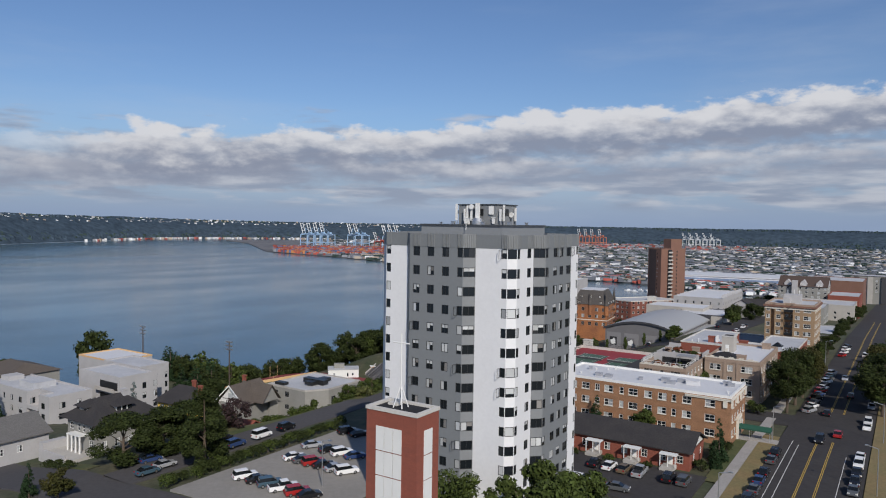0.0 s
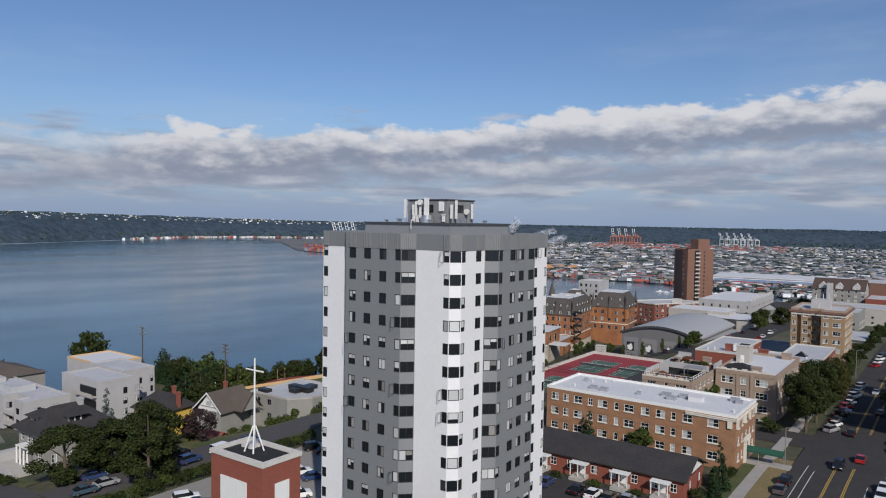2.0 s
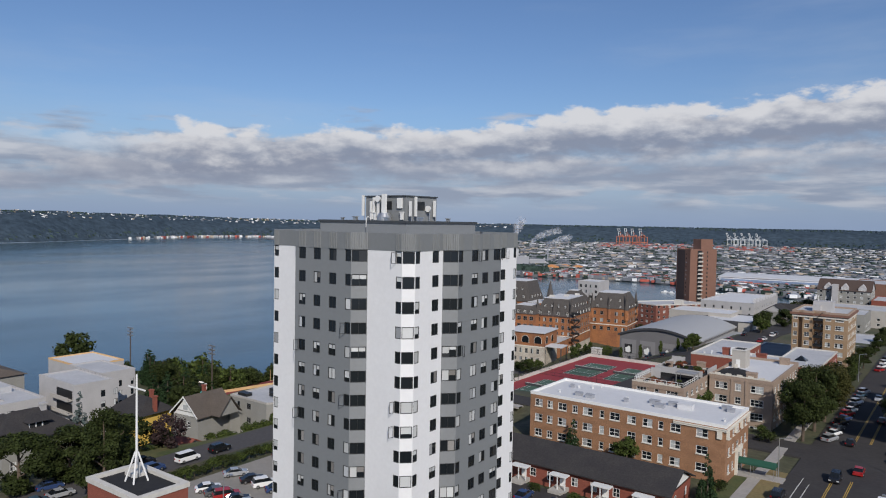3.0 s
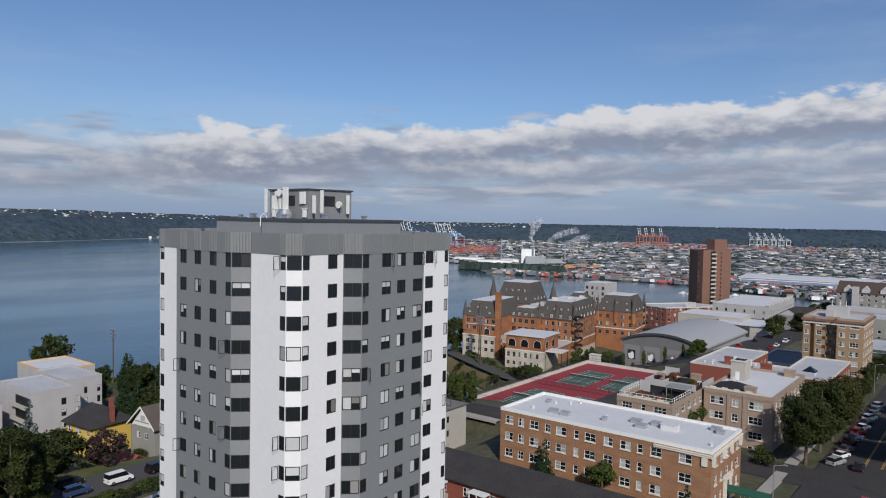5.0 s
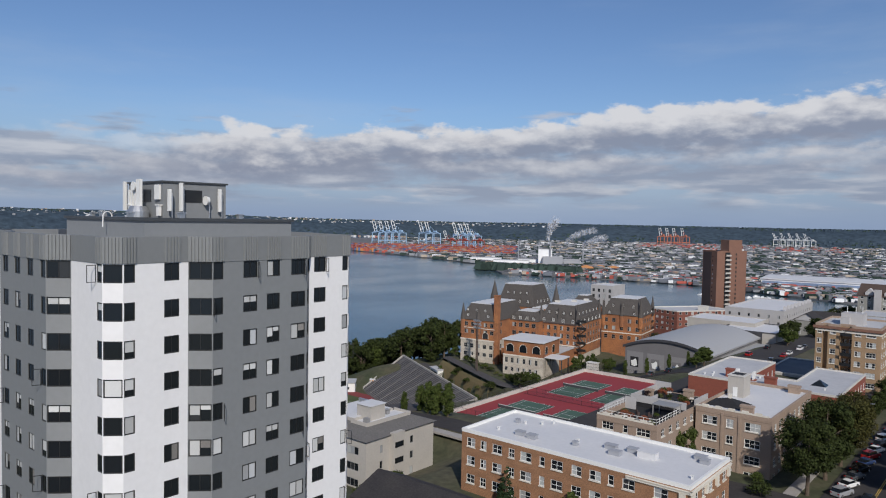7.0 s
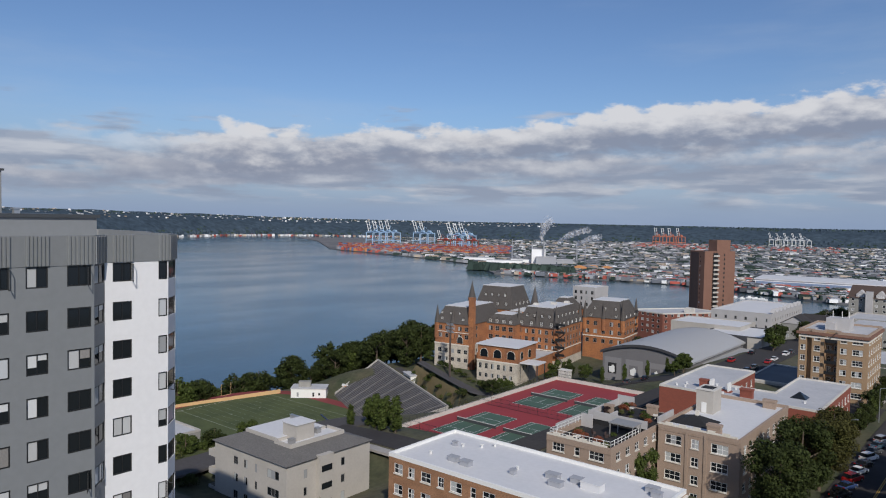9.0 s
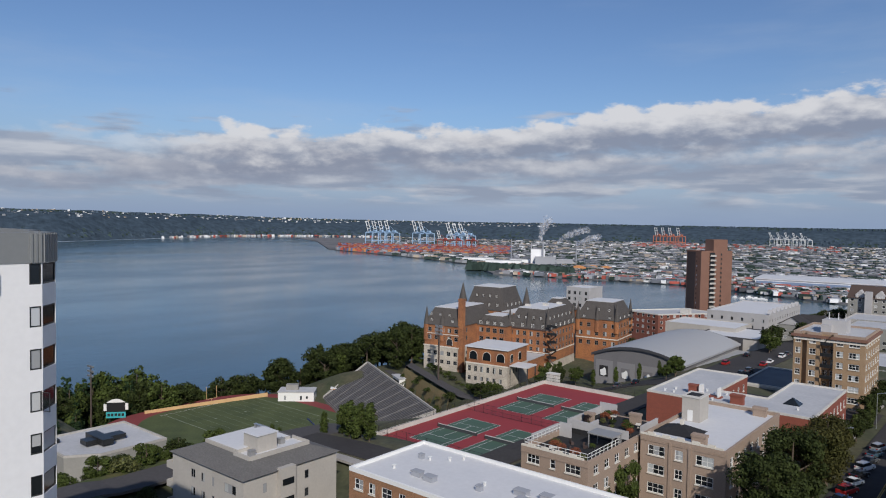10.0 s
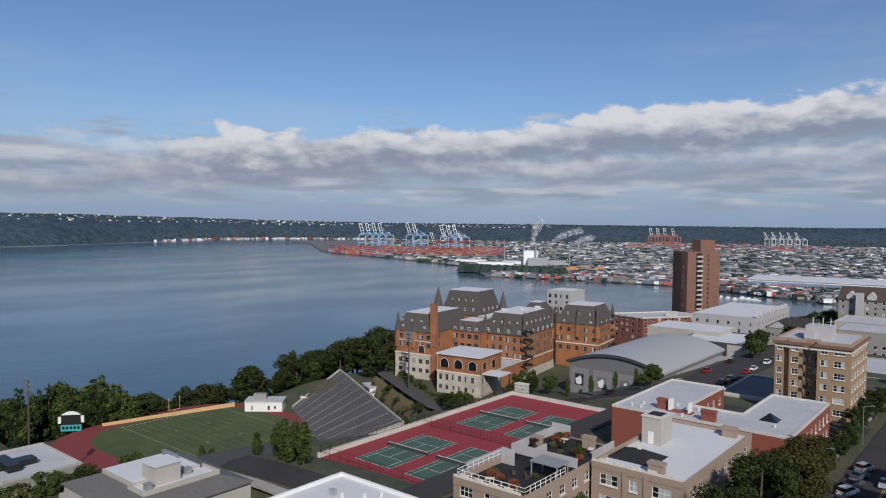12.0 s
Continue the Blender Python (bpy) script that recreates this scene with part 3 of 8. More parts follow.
def far_hills():
    """The wooded plateau on the far side of the bay, curving round behind the port."""
    vs, fs = [], []
    yaws = [y * 0.25 for y in range(-48, 420)]
    prof = [(0, 1), (40, 14), (110, 40), (230, 78), (330, 98), (420, 106), (520, 112)]
    for y in yaws:
        r = 4230 - 1080 * ease(50, 70, y)
        tall = 0.86 + 0.30 * ease(40, 72, y) + 0.05 * noise.noise((y * 0.11, 3, 0))
        for d, z in prof:
            if r + d > 4760:
                d = 4760 - r
            j = 6 * noise.noise((y * 0.9, d * 0.02, 1)) if z > 20 else 0
            vs.append((*polar(y, r + d + 18 * noise.noise((y * 0.5, d * 0.01, 5))), z * tall + j))
    k = len(prof)
    for i in range(len(yaws) - 1):
        for j in range(k - 1):
            fs.append((i * k + j, (i + 1) * k + j, (i + 1) * k + j + 1, i * k + j + 1))
    me = bpy.data.meshes.new("backdrop")
    me.from_pydata(vs, [], fs)
    # plateau wears the blue that stands for distance haze
    me.materials.append(HILL_HAZED)
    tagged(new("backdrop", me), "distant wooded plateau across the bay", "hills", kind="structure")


far_hills()
PORTLAND = mat("port_yard", (0.13, 0.135, 0.145), 0.95, grain=0.3, scale=30, stain=0.8, second=(0.21, 0.20, 0.20), spec=0.1)
PORT = [(-1930, 1790), (-1500, 1690), (-1120, 1560), (-880, 1330), (-700, 1375), (-500, 1400), (-370, 1350), (-220, 1280), (60, 1230), (700, 1100), (1200, 1200), (1200, 4250), (-900, 4250), (-2700, 3000), (-3000, 2500), (-2600, 2300)]
slab("port_land", PORT, 2.5, PORTLAND, "flat port land with yards and quays", "land", thick=5)


def inside(x, y, poly):
    odd = False
    for (ax, ay), (bx, by) in zip(poly, poly[1:] + poly[:1]):
        if (ay > y) != (by > y) and x < (bx - ax) * (y - ay) / (by - ay) + ax:
            odd = not odd
    return odd


def scatter_boxes(name, label, count, area, sizes, materials, seed, z=2.5, tilt=0.4):
    """Sheds, stacks and cars too many to count, joined into one mesh."""
    rng = random.Random(seed)
    me = bpy.data.meshes.new(name)
    vs, fs, mi = [], [], []
    for _ in range(count):
        yaw, r = rng.uniform(*area[0]), rng.uniform(area[1][0] ** 0.5, area[1][1] ** 0.5) ** 2
        x, y = polar(yaw, r)
        if not inside(x, y, PORT):
            continue
        w, l, h = (rng.uniform(*s) for s in sizes)
        a = tilt + rng.choice((0, math.pi / 2))
        c, s = math.cos(a), math.sin(a)
        o = len(vs)
        for zz in (z - 0.5, z + h):
            for u, v in ((-w, -l), (w, -l), (w, l), (-w, l)):
                vs.append((x + u * c / 2 - v * s / 2, y + u * s / 2 + v * c / 2, zz))
        fs += [tuple(o + i for i in f) for f in ((4, 5, 6, 7), (0, 1, 5, 4), (1, 2, 6, 5), (2, 3, 7, 6), (3, 0, 4, 7))]
        m = rng.randrange(len(materials))
        mi += [m] * 5
    me.from_pydata(vs, [], fs)
    for m in materials:
        me.materials.append(m)
    me.polygons.foreach_set("material_index", mi)
    return tagged(new(name, me), label, "port", kind="stuff")


SHEDWHITE = mat("shed_white", (0.66, 0.67, 0.68), 0.7, island=0.2)
SHEDGREY = mat("shed_grey", (0.24, 0.25, 0.275), 0.8, island=0.4)
SHEDTAN = mat("shed_tan", (0.36, 0.30, 0.24), 0.8, island=0.3)
BOXRED = mat("container_red", (0.33, 0.07, 0.05), 0.7, island=0.4)
BOXORANGE = mat("container_orange", (0.45, 0.20, 0.07), 0.7, island=0.3)
BOXBLUE = mat("container_blue", (0.06, 0.12, 0.25), 0.7, island=0.3)
CRANEBLUE = mat("crane_blue", (0.30, 0.45, 0.62), 0.6)
CRANEORANGE = mat("crane_orange", (0.48, 0.16, 0.09), 0.6)
CRANEWHITE = mat("crane_white", (0.66, 0.68, 0.68), 0.6)
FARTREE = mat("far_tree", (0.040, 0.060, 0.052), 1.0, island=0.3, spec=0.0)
YARD = mat("stored_goods", (0.10, 0.11, 0.13), 0.8, island=0.5)
scatter_boxes("port_sheds", "pale sheds and tanks of the distant port", 17000, ((-3, 44), (1700, 4150)), ((4, 24), (5, 30), (3, 9)), [SHEDWHITE, SHEDGREY, SHEDTAN, SHEDGREY, YARD, FARTREE, SHEDGREY, FARTREE, YARD, FARTREE, YARD], 3)
scatter_boxes("port_sheds", "pale sheds and boatyards along the channel", 9000, ((-2, 33), (1300, 2000)), ((3, 13), (4, 24), (2, 7)), [SHEDWHITE, SHEDGREY, SHEDGREY, SHEDTAN, FARTREE, YARD, BOXRED, FARTREE, YARD], 4)
scatter_boxes("container_stacks", "stacked red and orange shipping containers", 6500, ((33, 46.5), (2330, 2950)), ((3, 12), (6, 15), (3, 12)), [BOXRED, BOXRED, BOXRED, BOXORANGE, BOXBLUE, SHEDGREY], 5)
scatter_boxes("container_stacks", "stacked red shipping containers in a far yard", 700, ((10, 24), (3300, 4000)), ((6, 20), (6, 20), (4, 11)), [BOXRED, SHEDGREY, BOXRED, YARD, SHEDGREY], 6)

# ---- the grey and white apartment tower ----
TOWER = thing("apartment_tower", "grey and white high-rise apartment tower with bay windows", "tower block")
T_TOP, T_BAND, T_FLOOR = 116.2, 114.2, 2.835
TCX, TCY, GV, WV = -58.8, 101.7, 13.7, 12.35
T_ROWS = [(T_BAND - 0.03 - 1.38 - i * T_FLOOR, T_BAND - 0.03 - i * T_FLOOR) for i in range(15)]
CUT = [(10.3, 11.3), (11.3, 10.95), (10.95, 10.9), (10.9, 10.3)]


def tower_at(side, u, v):
    """A place on the tower's outline: u along the side, v out from the centre; sides run south, east, north, west."""
    return ((TCX + u, TCY - v), (TCX + v, TCY + u), (TCX - u, TCY + v), (TCX - v, TCY - u))[side]


def tower_sides():
    return [[tower_at(k, u, v) for u, v in ((-CUT[k][0], WV), (-6.1, WV), (-4.75, GV), (4.75, GV), (6.1, WV), (CUT[k][1], WV))] for k in range(4)]


T_SIDES = tower_sides()
T_POLY = [p for side in T_SIDES for p in side]


def tower_wall(p0, p1, colour, flats, wide=()):
    """A stretch of wall in one colour, all rows of windows alike, with ribbed parapet panels over them."""
    bm = bmesh.new()
    d, n = wall_sheet(bm, p0, p1, 66.0, T_BAND, [(a, b, lo, hi) for a, b in flats for lo, hi in T_ROWS], 0.14)
    for a, b in flats:
        for lo, hi in T_ROWS:
            put_window(TOWER, p0, d, n, a, b, lo, hi, "black_wide" if (a, b) in wide else "black_plain", 0.09)
        o = Vector((*p0, 0))
        corrugated((o + d * (a - 0.05) + n * 0.045).xy, (o + d * (b + 0.05) + n * 0.045).xy)
    part("wall", bm, colour, TOWER)


def corrugated(s, e):
    """A ribbed metal panel on the parapet from s to e."""
    t = (e - s).normalized()
    nn = Vector((t.y, -t.x))
    k = max(2, round((e - s).length / 0.26))
    w = (e - s).length / k
    pts = []
    for i in range(k):
        u = i * w
        pts += [(u, 0.02), (u + w * 0.3, 0.02), (u + w * 0.4, 0.1), (u + w * 0.9, 0.1)]
    pts += [(k * w, 0.02), (k * w, -0.05), (0, -0.05)]
    bm = bmesh.new()
    prism(bm, [tuple(s + t * u + nn * v) for u, v in pts][::-1], T_BAND + 0.03, T_TOP - 0.05)
    bmesh.ops.recalc_face_normals(bm, faces=bm.faces)
    part("parapet_panel", bm, BAND, TOWER, "ribbed metal panel")


# windows along each stretch: white, slanted grey, grey front, slanted grey, white, cut corner
T_WINDOWS = [
    ([(0.06, 0.9)], [], [(0.65, 1.85), (3.25, 4.45), (5.9, 7.1), (8.55, 9.45)], [(0.05, 1.85)], [(4.3, 5.14)], [(0.05, 1.43)]),
    ([(0.06, 0.9), (3.2, 4.46)], [(0.06, 1.86)], [(0.05, 0.95), (2.83, 4.21), (5.17, 6.52), (7.72, 9.3)], [(0.05, 1.85)], [(0.57, 2.0), (4.06, 4.79)], [(0.05, 1.93)]),
    ([], [], [], [], [], []), ([], [], [], [], [], [])]
for k in range(4):
    pts = T_SIDES[k] + [T_SIDES[(k + 1) % 4][0]]
    for q in range(6):
        # slanted grey faces take the paler copy, lit by colour
        tower_wall(pts[q], pts[q + 1], WHITE if q in (0, 4, 5) else GREY if q == 2 else GREY_LIGHT, T_WINDOWS[k][q], T_WINDOWS[k][q] if q == 5 else ())
bm = bmesh.new()
outer, inner = ring(T_POLY, -0.04), ring(T_POLY, 0.25)
for i in range(len(T_POLY)):
    j = (i + 1) % len(T_POLY)
    a = [bm.verts.new((*p, zz)) for p, zz in ((outer[i], T_BAND), (outer[j], T_BAND), (outer[j], T_TOP), (outer[i], T_TOP), (inner[i], T_BAND), (inner[j], T_BAND), (inner[j], T_TOP), (inner[i], T_TOP))]
    for f in ((0, 1, 2, 3), (3, 2, 6, 7), (5, 4, 7, 6), (1, 0, 4, 5)):
        bm.faces.new([a[k] for k in f])
bmesh.ops.remove_doubles(bm, verts=bm.verts, dist=0.001)
part("parapet", bm, BAND, TOWER, "grey ribbed metal parapet")
bm = bmesh.new()
prism(bm, ring(T_POLY, 0.25), T_TOP - 1.2, T_TOP - 0.8)
part("roof", bm, ROOFGREY, TOWER)
boxpart("penthouse", (-66.0, -51.2, 94.5, 109.4, T_TOP - 0.8, 117.35), GREY, TOWER, "grey rooftop plant storey")
bm = bmesh.new()
box(bm, -66.2, -51.0, 94.3, 109.6, 117.35, 117.6)
part("roof_edge", bm, DARKTRIM, TOWER, "dark roof edge")


# ---- other blocks ----
def block(name, label, category, poly, z0, z1, wall, sides, roof=ROOFWHITE, lip=0.5, lipmat=None, style="white_sash_sill", rz=0.0, depth=0.18, over=0.0):
    """A flat-roofed block. sides: per edge of the polygon (columns, rows), or None for a blind wall."""
    T = thing(name, label, category, rz=rz)
    for i, side in enumerate(sides):
        p0, p1 = poly[i], poly[(i + 1) % len(poly)]
        bm = bmesh.new()
        if side:
            facade(T, bm, p0, p1, z0, z1, side[0], side[1], style, depth)
        else:
            wall_sheet(bm, p0, p1, z0, z1, [])
        part("wall", bm, wall, T)
    flat_roof(T, poly, z1, roof, lip, 0.35, lipmat or wall, over)
    return T


rows = [(77.3, 78.9), (74.0, 75.6), (70.7, 72.3)]
cols = [(1.2, 3.0), (4.2, 5.5), (6.8, 8.8), (10.2, 11.4), (12.6, 14.8), (16.4, 17.4), (18.6, 20.8), (22.4, 24.2), (25.6, 27.6), (28.8, 29.8), (31.2, 33.2), (36.2, 38.4)]
bb = block("brick_apartment_block", "orange brick apartment block with white sash windows and white flat roof", "apartment block", rect(-73.3, -31.6, 165.6, 182.5), 66, 80.3, BRICK, [(cols, rows), ([(1.5, 3.0), (4.6, 5.8), (7.6, 9.2), (11.0, 12.2), (13.6, 15.2)], rows), None, ([(3, 4.5), (10, 11.5)], rows)], ROOFWHITE, 0.45, WHITEFRAME)
rows = [(77.0, 78.7), (73.7, 75.4), (70.4, 72.1), (67.1, 68.8)]
a2 = block("tan_apartment_block", "tan brick courtyard apartment block with white windows", "apartment block", rect(-47.8, -33.0, 211.5, 243.0), 60, 80.3, BRICKTAN, [([(1.4, 4.4), (6.2, 7.6), (9.8, 12.8)], rows), (evenly(31, 8, 1.6, 2), rows), None, None], ROOFWHITE, 0.6, BRICKTAN)
a3 = block("tan_apartment_block", "tan brick wing with a furnished roof terrace", "apartment block", rect(-61.0, -48.5, 193.5, 222.0), 60, 79.6, BRICKTAN, [([(1.2, 3.6), (5.6, 6.6), (8.4, 11.2)], rows), (evenly(28, 7, 1.6, 2), rows), None, None], ROOFBLACK, 1.0, BRICKTAN)
rows = [(73.2, 75.0), (69.8, 71.6), (66.4, 68.2)]
rb = block("red_brick_block", "red brick u-shaped block with pale flat roof", "apartment block", [(-66.5, 257), (-29.8, 257), (-29.8, 291.5), (-42.2, 291.5), (-42.2, 269), (-53.3, 269), (-53.3, 291.5), (-66.5, 291.5)], 58, 77, BRICKRED, [None, (evenly(34, 9, 1.5, 1.5), rows), None, None, None, (evenly(22, 5, 1.4, 2), rows), None, None], ROOFGREY, 0.35, CONCPALE)
rows = storeys(60.5, 8, 3.15, 1.0, 1.6)
ap = block("ochre_apartment_block", "ochre brick eight-storey apartment block with white windows", "apartment block", [(-48.5, 318), (-46.4, 318), (-46.4, 319.6), (-44.9, 319.6), (-44.9, 318), (-41.6, 318), (-41.6, 321.2), (-38.1, 321.2), (-38.1, 318), (-30.2, 318), (-30.2, 342), (-48.5, 342)], 56, 86.7, BRICKOCHRE, [([(0.55, 1.9)], rows), None, None, None, ([(0.6, 2.3)], rows), None, ([(0.2, 1.4), (2.2, 3.3)], rows), None, ([(0.8, 2.5), (3.9, 6.6)], rows), (evenly(24, 6, 2.0, 1.5), rows), None, None], ROOFGREY, 0.6, BRICKTAN)
rows3 = [(71.4, 73.0), (68.2, 69.8), (65.0, 66.6)]
c3 = block("beige_apartment_block", "beige stucco apartment block with grey shingled roof rim", "apartment block", rect(-114.5, -92.8, 160.6, 180.6), 60, 74.6, STUCCO, [([(6.0, 7.4), (9.2, 10.4), (12.5, 13.3), (16.2, 19.6)], rows3), ([(3.8, 4.6), (6.8, 9.6), (12.6, 13.6)], rows3), None, None], SHINGLE_GREY, 0.1, SHINGLE_GREY, "grey_plain")
gym = thing("school_gym", "grey school gymnasium with a low curved metal roof", "gymnasium")
br = block("brown_tower_block", "brown brick residential high-rise with balconies", "tower block", [(-157.2, 545), (-144.4, 565), (-156.7, 572.9), (-169.5, 552.9)], 40, 99.8, BRICKBROWN, [([(15.2, 16.6)], storeys(50, 16, 2.95, 1.0, 1.5)), None, None, ([(4.6, 5.6), (9.8, 10.6)], storeys(50, 16, 2.95, 1.0, 1.3))], ROOFGREY, 0.5, BRICKBROWN, "black_plain")
ch = thing("church_tower", "red brick church tower with white louvre panels and a cross", "church tower")


# ---- roofs and small building parts ----
def frustum(parent, x0, x1, y0, y1, z0, z1, inset, material, cap=ROOFWHITE, over=0.4, name="roof"):
    """A mansard or hipped roof with a flat top."""
    bm = bmesh.new()
    lo = [bm.verts.new((x, y, z0)) for x, y in rect(x0 - over, x1 + over, y0 - over, y1 + over)]
    hi = [bm.verts.new((x, y, z1)) for x, y in rect(x0 + inset, x1 - inset, y0 + inset, y1 - inset)]
    for i in range(4):
        j = (i + 1) % 4
        bm.faces.new((lo[i], lo[j], hi[j], hi[i]))
    bm.faces.new(lo[::-1])
    bm.faces.new(hi)
    ob = part(name, bm, material, parent)
    if cap:
        boxpart("roof_cap", (x0 + inset - 0.1, x1 - inset + 0.1, y0 + inset - 0.1, y1 - inset + 0.1, z1 + 0.004, z1 + 0.25), cap, parent)
    return ob


def gable(parent, x0, x1, y0, y1, z0, z1, axis, material, wallmat=None, over=0.5, thick=0.22, hip=0.0):
    """A pitched roof whose ridge runs along the axis; hip draws the ridge's ends in."""
    bm = bmesh.new()
    if axis == "x":
        m = (y0 + y1) / 2
        a = [(x0 - over, y0 - over, z0), (x1 + over, y0 - over, z0), (x1 + over - hip, m, z1), (x0 - over + hip, m, z1), (x1 + over, y1 + over, z0), (x0 - over, y1 + over, z0)]
    else:
        m = (x0 + x1) / 2
        a = [(x1 + over, y0 - over, z0), (x1 + over, y1 + over, z0), (m, y1 + over - hip, z1), (m, y0 - over + hip, z1), (x0 - over, y1 + over, z0), (x0 - over, y0 - over, z0)]
    top = [bm.verts.new(p) for p in a]
    low = [bm.verts.new((p[0], p[1], p[2] - thick)) for p in a]
    for f in ((0, 1, 2, 3), (3, 2, 4, 5)):
        bm.faces.new([top[i] for i in f])
        bm.faces.new([low[i] for i in f[::-1]])
    for i, j in ((0, 1), (4, 5)):
        bm.faces.new((low[i], low[j], top[j], top[i]))
    for e, r, w in ((1, 2, 4), (5, 3, 0)):
        if hip:
            bm.faces.new((top[e], top[w], top[r]))
        bm.faces.new((low[e], low[r], top[r], top[e]))
        bm.faces.new((low[r], low[w], top[w], top[r]))
    part("roof", bm, material, parent)
    if wallmat and not hip:
        for s in (0, 1):
            bm = bmesh.new()
            if axis == "x":
                x = (x0, x1)[s]
                tri = [(x, y0, z0 - 0.25), (x, y1, z0 - 0.25), (x, (y0 + y1) / 2, z1 - 0.3)]
            else:
                y = (y0, y1)[s]
                tri = [(x0, y, z0 - 0.25), (x1, y, z0 - 0.25), ((x0 + x1) / 2, y, z1 - 0.3)]
            v = [bm.verts.new(p) for p in tri]
            bm.faces.new(v if s else v[::-1])
            part("gable", bm, wallmat, parent)


def walls(parent, x0, x1, y0, y1, z0, z1, material, front=(), right=(), back=(), left=(), style="white_sash", depth=0.15, name="wall"):
    """Four walls; each side takes openings as (u0, u1, z0, z1)."""
    poly = rect(x0, x1, y0, y1)
    for i, ops in enumerate((front, right, back, left)):
        bm = bmesh.new()
        d, n = wall_sheet(bm, poly[i], poly[(i + 1) % 4], z0, z1, list(ops), depth)
        for o in ops:
            put_window(parent, poly[i], d, n, *o, style, min(0.1, depth))
        part(name, bm, material, parent)


def grid(cols_, rows_):
    return [(a, b, lo, hi) for a, b in cols_ for lo, hi in rows_]


def arched(parent, p, face, w, h, frame_=TRIM):
    """A round-headed window with its surround, set on a wall; face: 'y' looks to -y, 'x' to +x."""
    def outline(k, grow):
        pts = [(-w / 2 - grow, 0), (w / 2 + grow, 0)]
        for i in range(9):
            a = math.pi * i / 8
            pts.append(((w / 2 + grow) * math.cos(a), h - w / 2 + (w / 2 + grow) * math.sin(a)))
        return pts
    ob = None
    for name, grow, out_, m in (("window", 0.18, 0.05, frame_), ("pane", 0.0, 0.09, PANE)):
        bm = bmesh.new()
        lo, hi = [], []
        for u, v in outline(0, grow):
            if face == "y":
                lo.append(bm.verts.new((p[0] + u, p[1] + 0.02, p[2] + v)))
                hi.append(bm.verts.new((p[0] + u, p[1] - out_, p[2] + v)))
            else:
                lo.append(bm.verts.new((p[0] - 0.02, p[1] + u, p[2] + v)))
                hi.append(bm.verts.new((p[0] + out_, p[1] + u, p[2] + v)))
        bm.faces.new(hi)
        for i in range(len(lo)):
            j = (i + 1) % len(lo)
            bm.faces.new((lo[i], lo[j], hi[j], hi[i]))
        bmesh.ops.recalc_face_normals(bm, faces=bm.faces)
        made = part(name, bm, m, ob or parent)
        ob = ob or made


def dormer(parent, x, y, z, w, h, d, face, material=SLATE, style="white_sash"):
    """A small gabled dormer; its window looks to -y or to +x."""
    bm = bmesh.new()
    if face == "y":
        pts = [(-w / 2, 0), (w / 2, 0), (w / 2, h), (0, h + w * 0.55), (-w / 2, h)]
        f = [bm.verts.new((x + u, y, z + v)) for u, v in pts]
        k = [bm.verts.new((x + u, y + d, z + v)) for u, v in pts]
    else:
        pts = [(-w / 2, 0), (w / 2, 0), (w / 2, h), (0, h + w * 0.55), (-w / 2, h)]
        f = [bm.verts.new((x, y + u, z + v)) for u, v in pts]
        k = [bm.verts.new((x - d, y + u, z + v)) for u, v in pts]
    bm.faces.new(f)
    for i in range(5):
        j = (i + 1) % 5
        bm.faces.new((f[j], f[i], k[i], k[j]))
    bmesh.ops.recalc_face_normals(bm, faces=bm.faces)
    ob = part("dormer", bm, material, parent)
    fm, panes, _ = window_meshes(w * 0.66, h * 0.85, style)
    win = part("window", fm, None, ob)
    if face == "y":
        win.matrix_basis = Matrix.Translation((x, y - 0.03, z + 0.1))
    else:
        win.matrix_basis = Matrix.Translation((x + 0.03, y, z + 0.1)) @ Matrix.Rotation(math.pi / 2, 4, "Z")


def spire(parent, x, y, z0, z1, r, material=SLATE, sides=10, body=None, zb=0.0):
    if body:
        bm = bmesh.new()
        rod(bm, (x, y, zb), (x, y, z0), r * 0.9, r * 0.9, sides)
        part("turret", bm, body, parent)
    bm = bmesh.new()
    rod(bm, (x, y, z0), (x, y, z1), r, 0.08, sides)
    part("spire", bm, material, parent)


def chimney(parent, x, y, z0, z1, w, d, material, name="chimney"):
    ob = boxpart(name, (x - w / 2, x + w / 2, y - d / 2, y + d / 2, z0, z1), material, parent)
    boxpart("cap", (x - w / 2 - 0.12, x + w / 2 + 0.12, y - d / 2 - 0.12, y + d / 2 + 0.12, z1 - 0.35, z1 + 0.08), material, ob)


def roof_unit(x, y, z, w, d, h, material, label="boxy rooftop ventilation unit", name="roof_vent", category="vent"):
    T = thing(name, label, category, x, y, z, group="roof vents")
    boxpart("housing", (-w / 2, w / 2, -d / 2, d / 2, 0, h), material, T)
    boxpart("lid", (-w / 2 - 0.08, w / 2 + 0.08, -d / 2 - 0.08, d / 2 + 0.08, h, h + 0.1), material, T)
    return T


# ---- tower roof plant ----
EQ = thing("plant_room", "grey rooftop plant room hung with antennas", "plant room", -57.4, 100.9, 117.6, -4)
bm = bmesh.new()
box(bm, -3.6, 3.6, -3.0, 3.0, 0, 3.1)
part("body", bm, GREY_LIGHT, EQ)
boxpart("roof_edge", (-3.75, 3.75, -3.15, 3.15, 3.1, 3.25), DARKTRIM, EQ)
boxpart("louvre", (-0.2, 1.2, -3.06, -3.0, 1.4, 2.5), BLACKFRAME, EQ)
boxpart("louvre", (3.6, 3.66, -1.0, 0.6, 1.4, 2.5), BLACKFRAME, EQ)


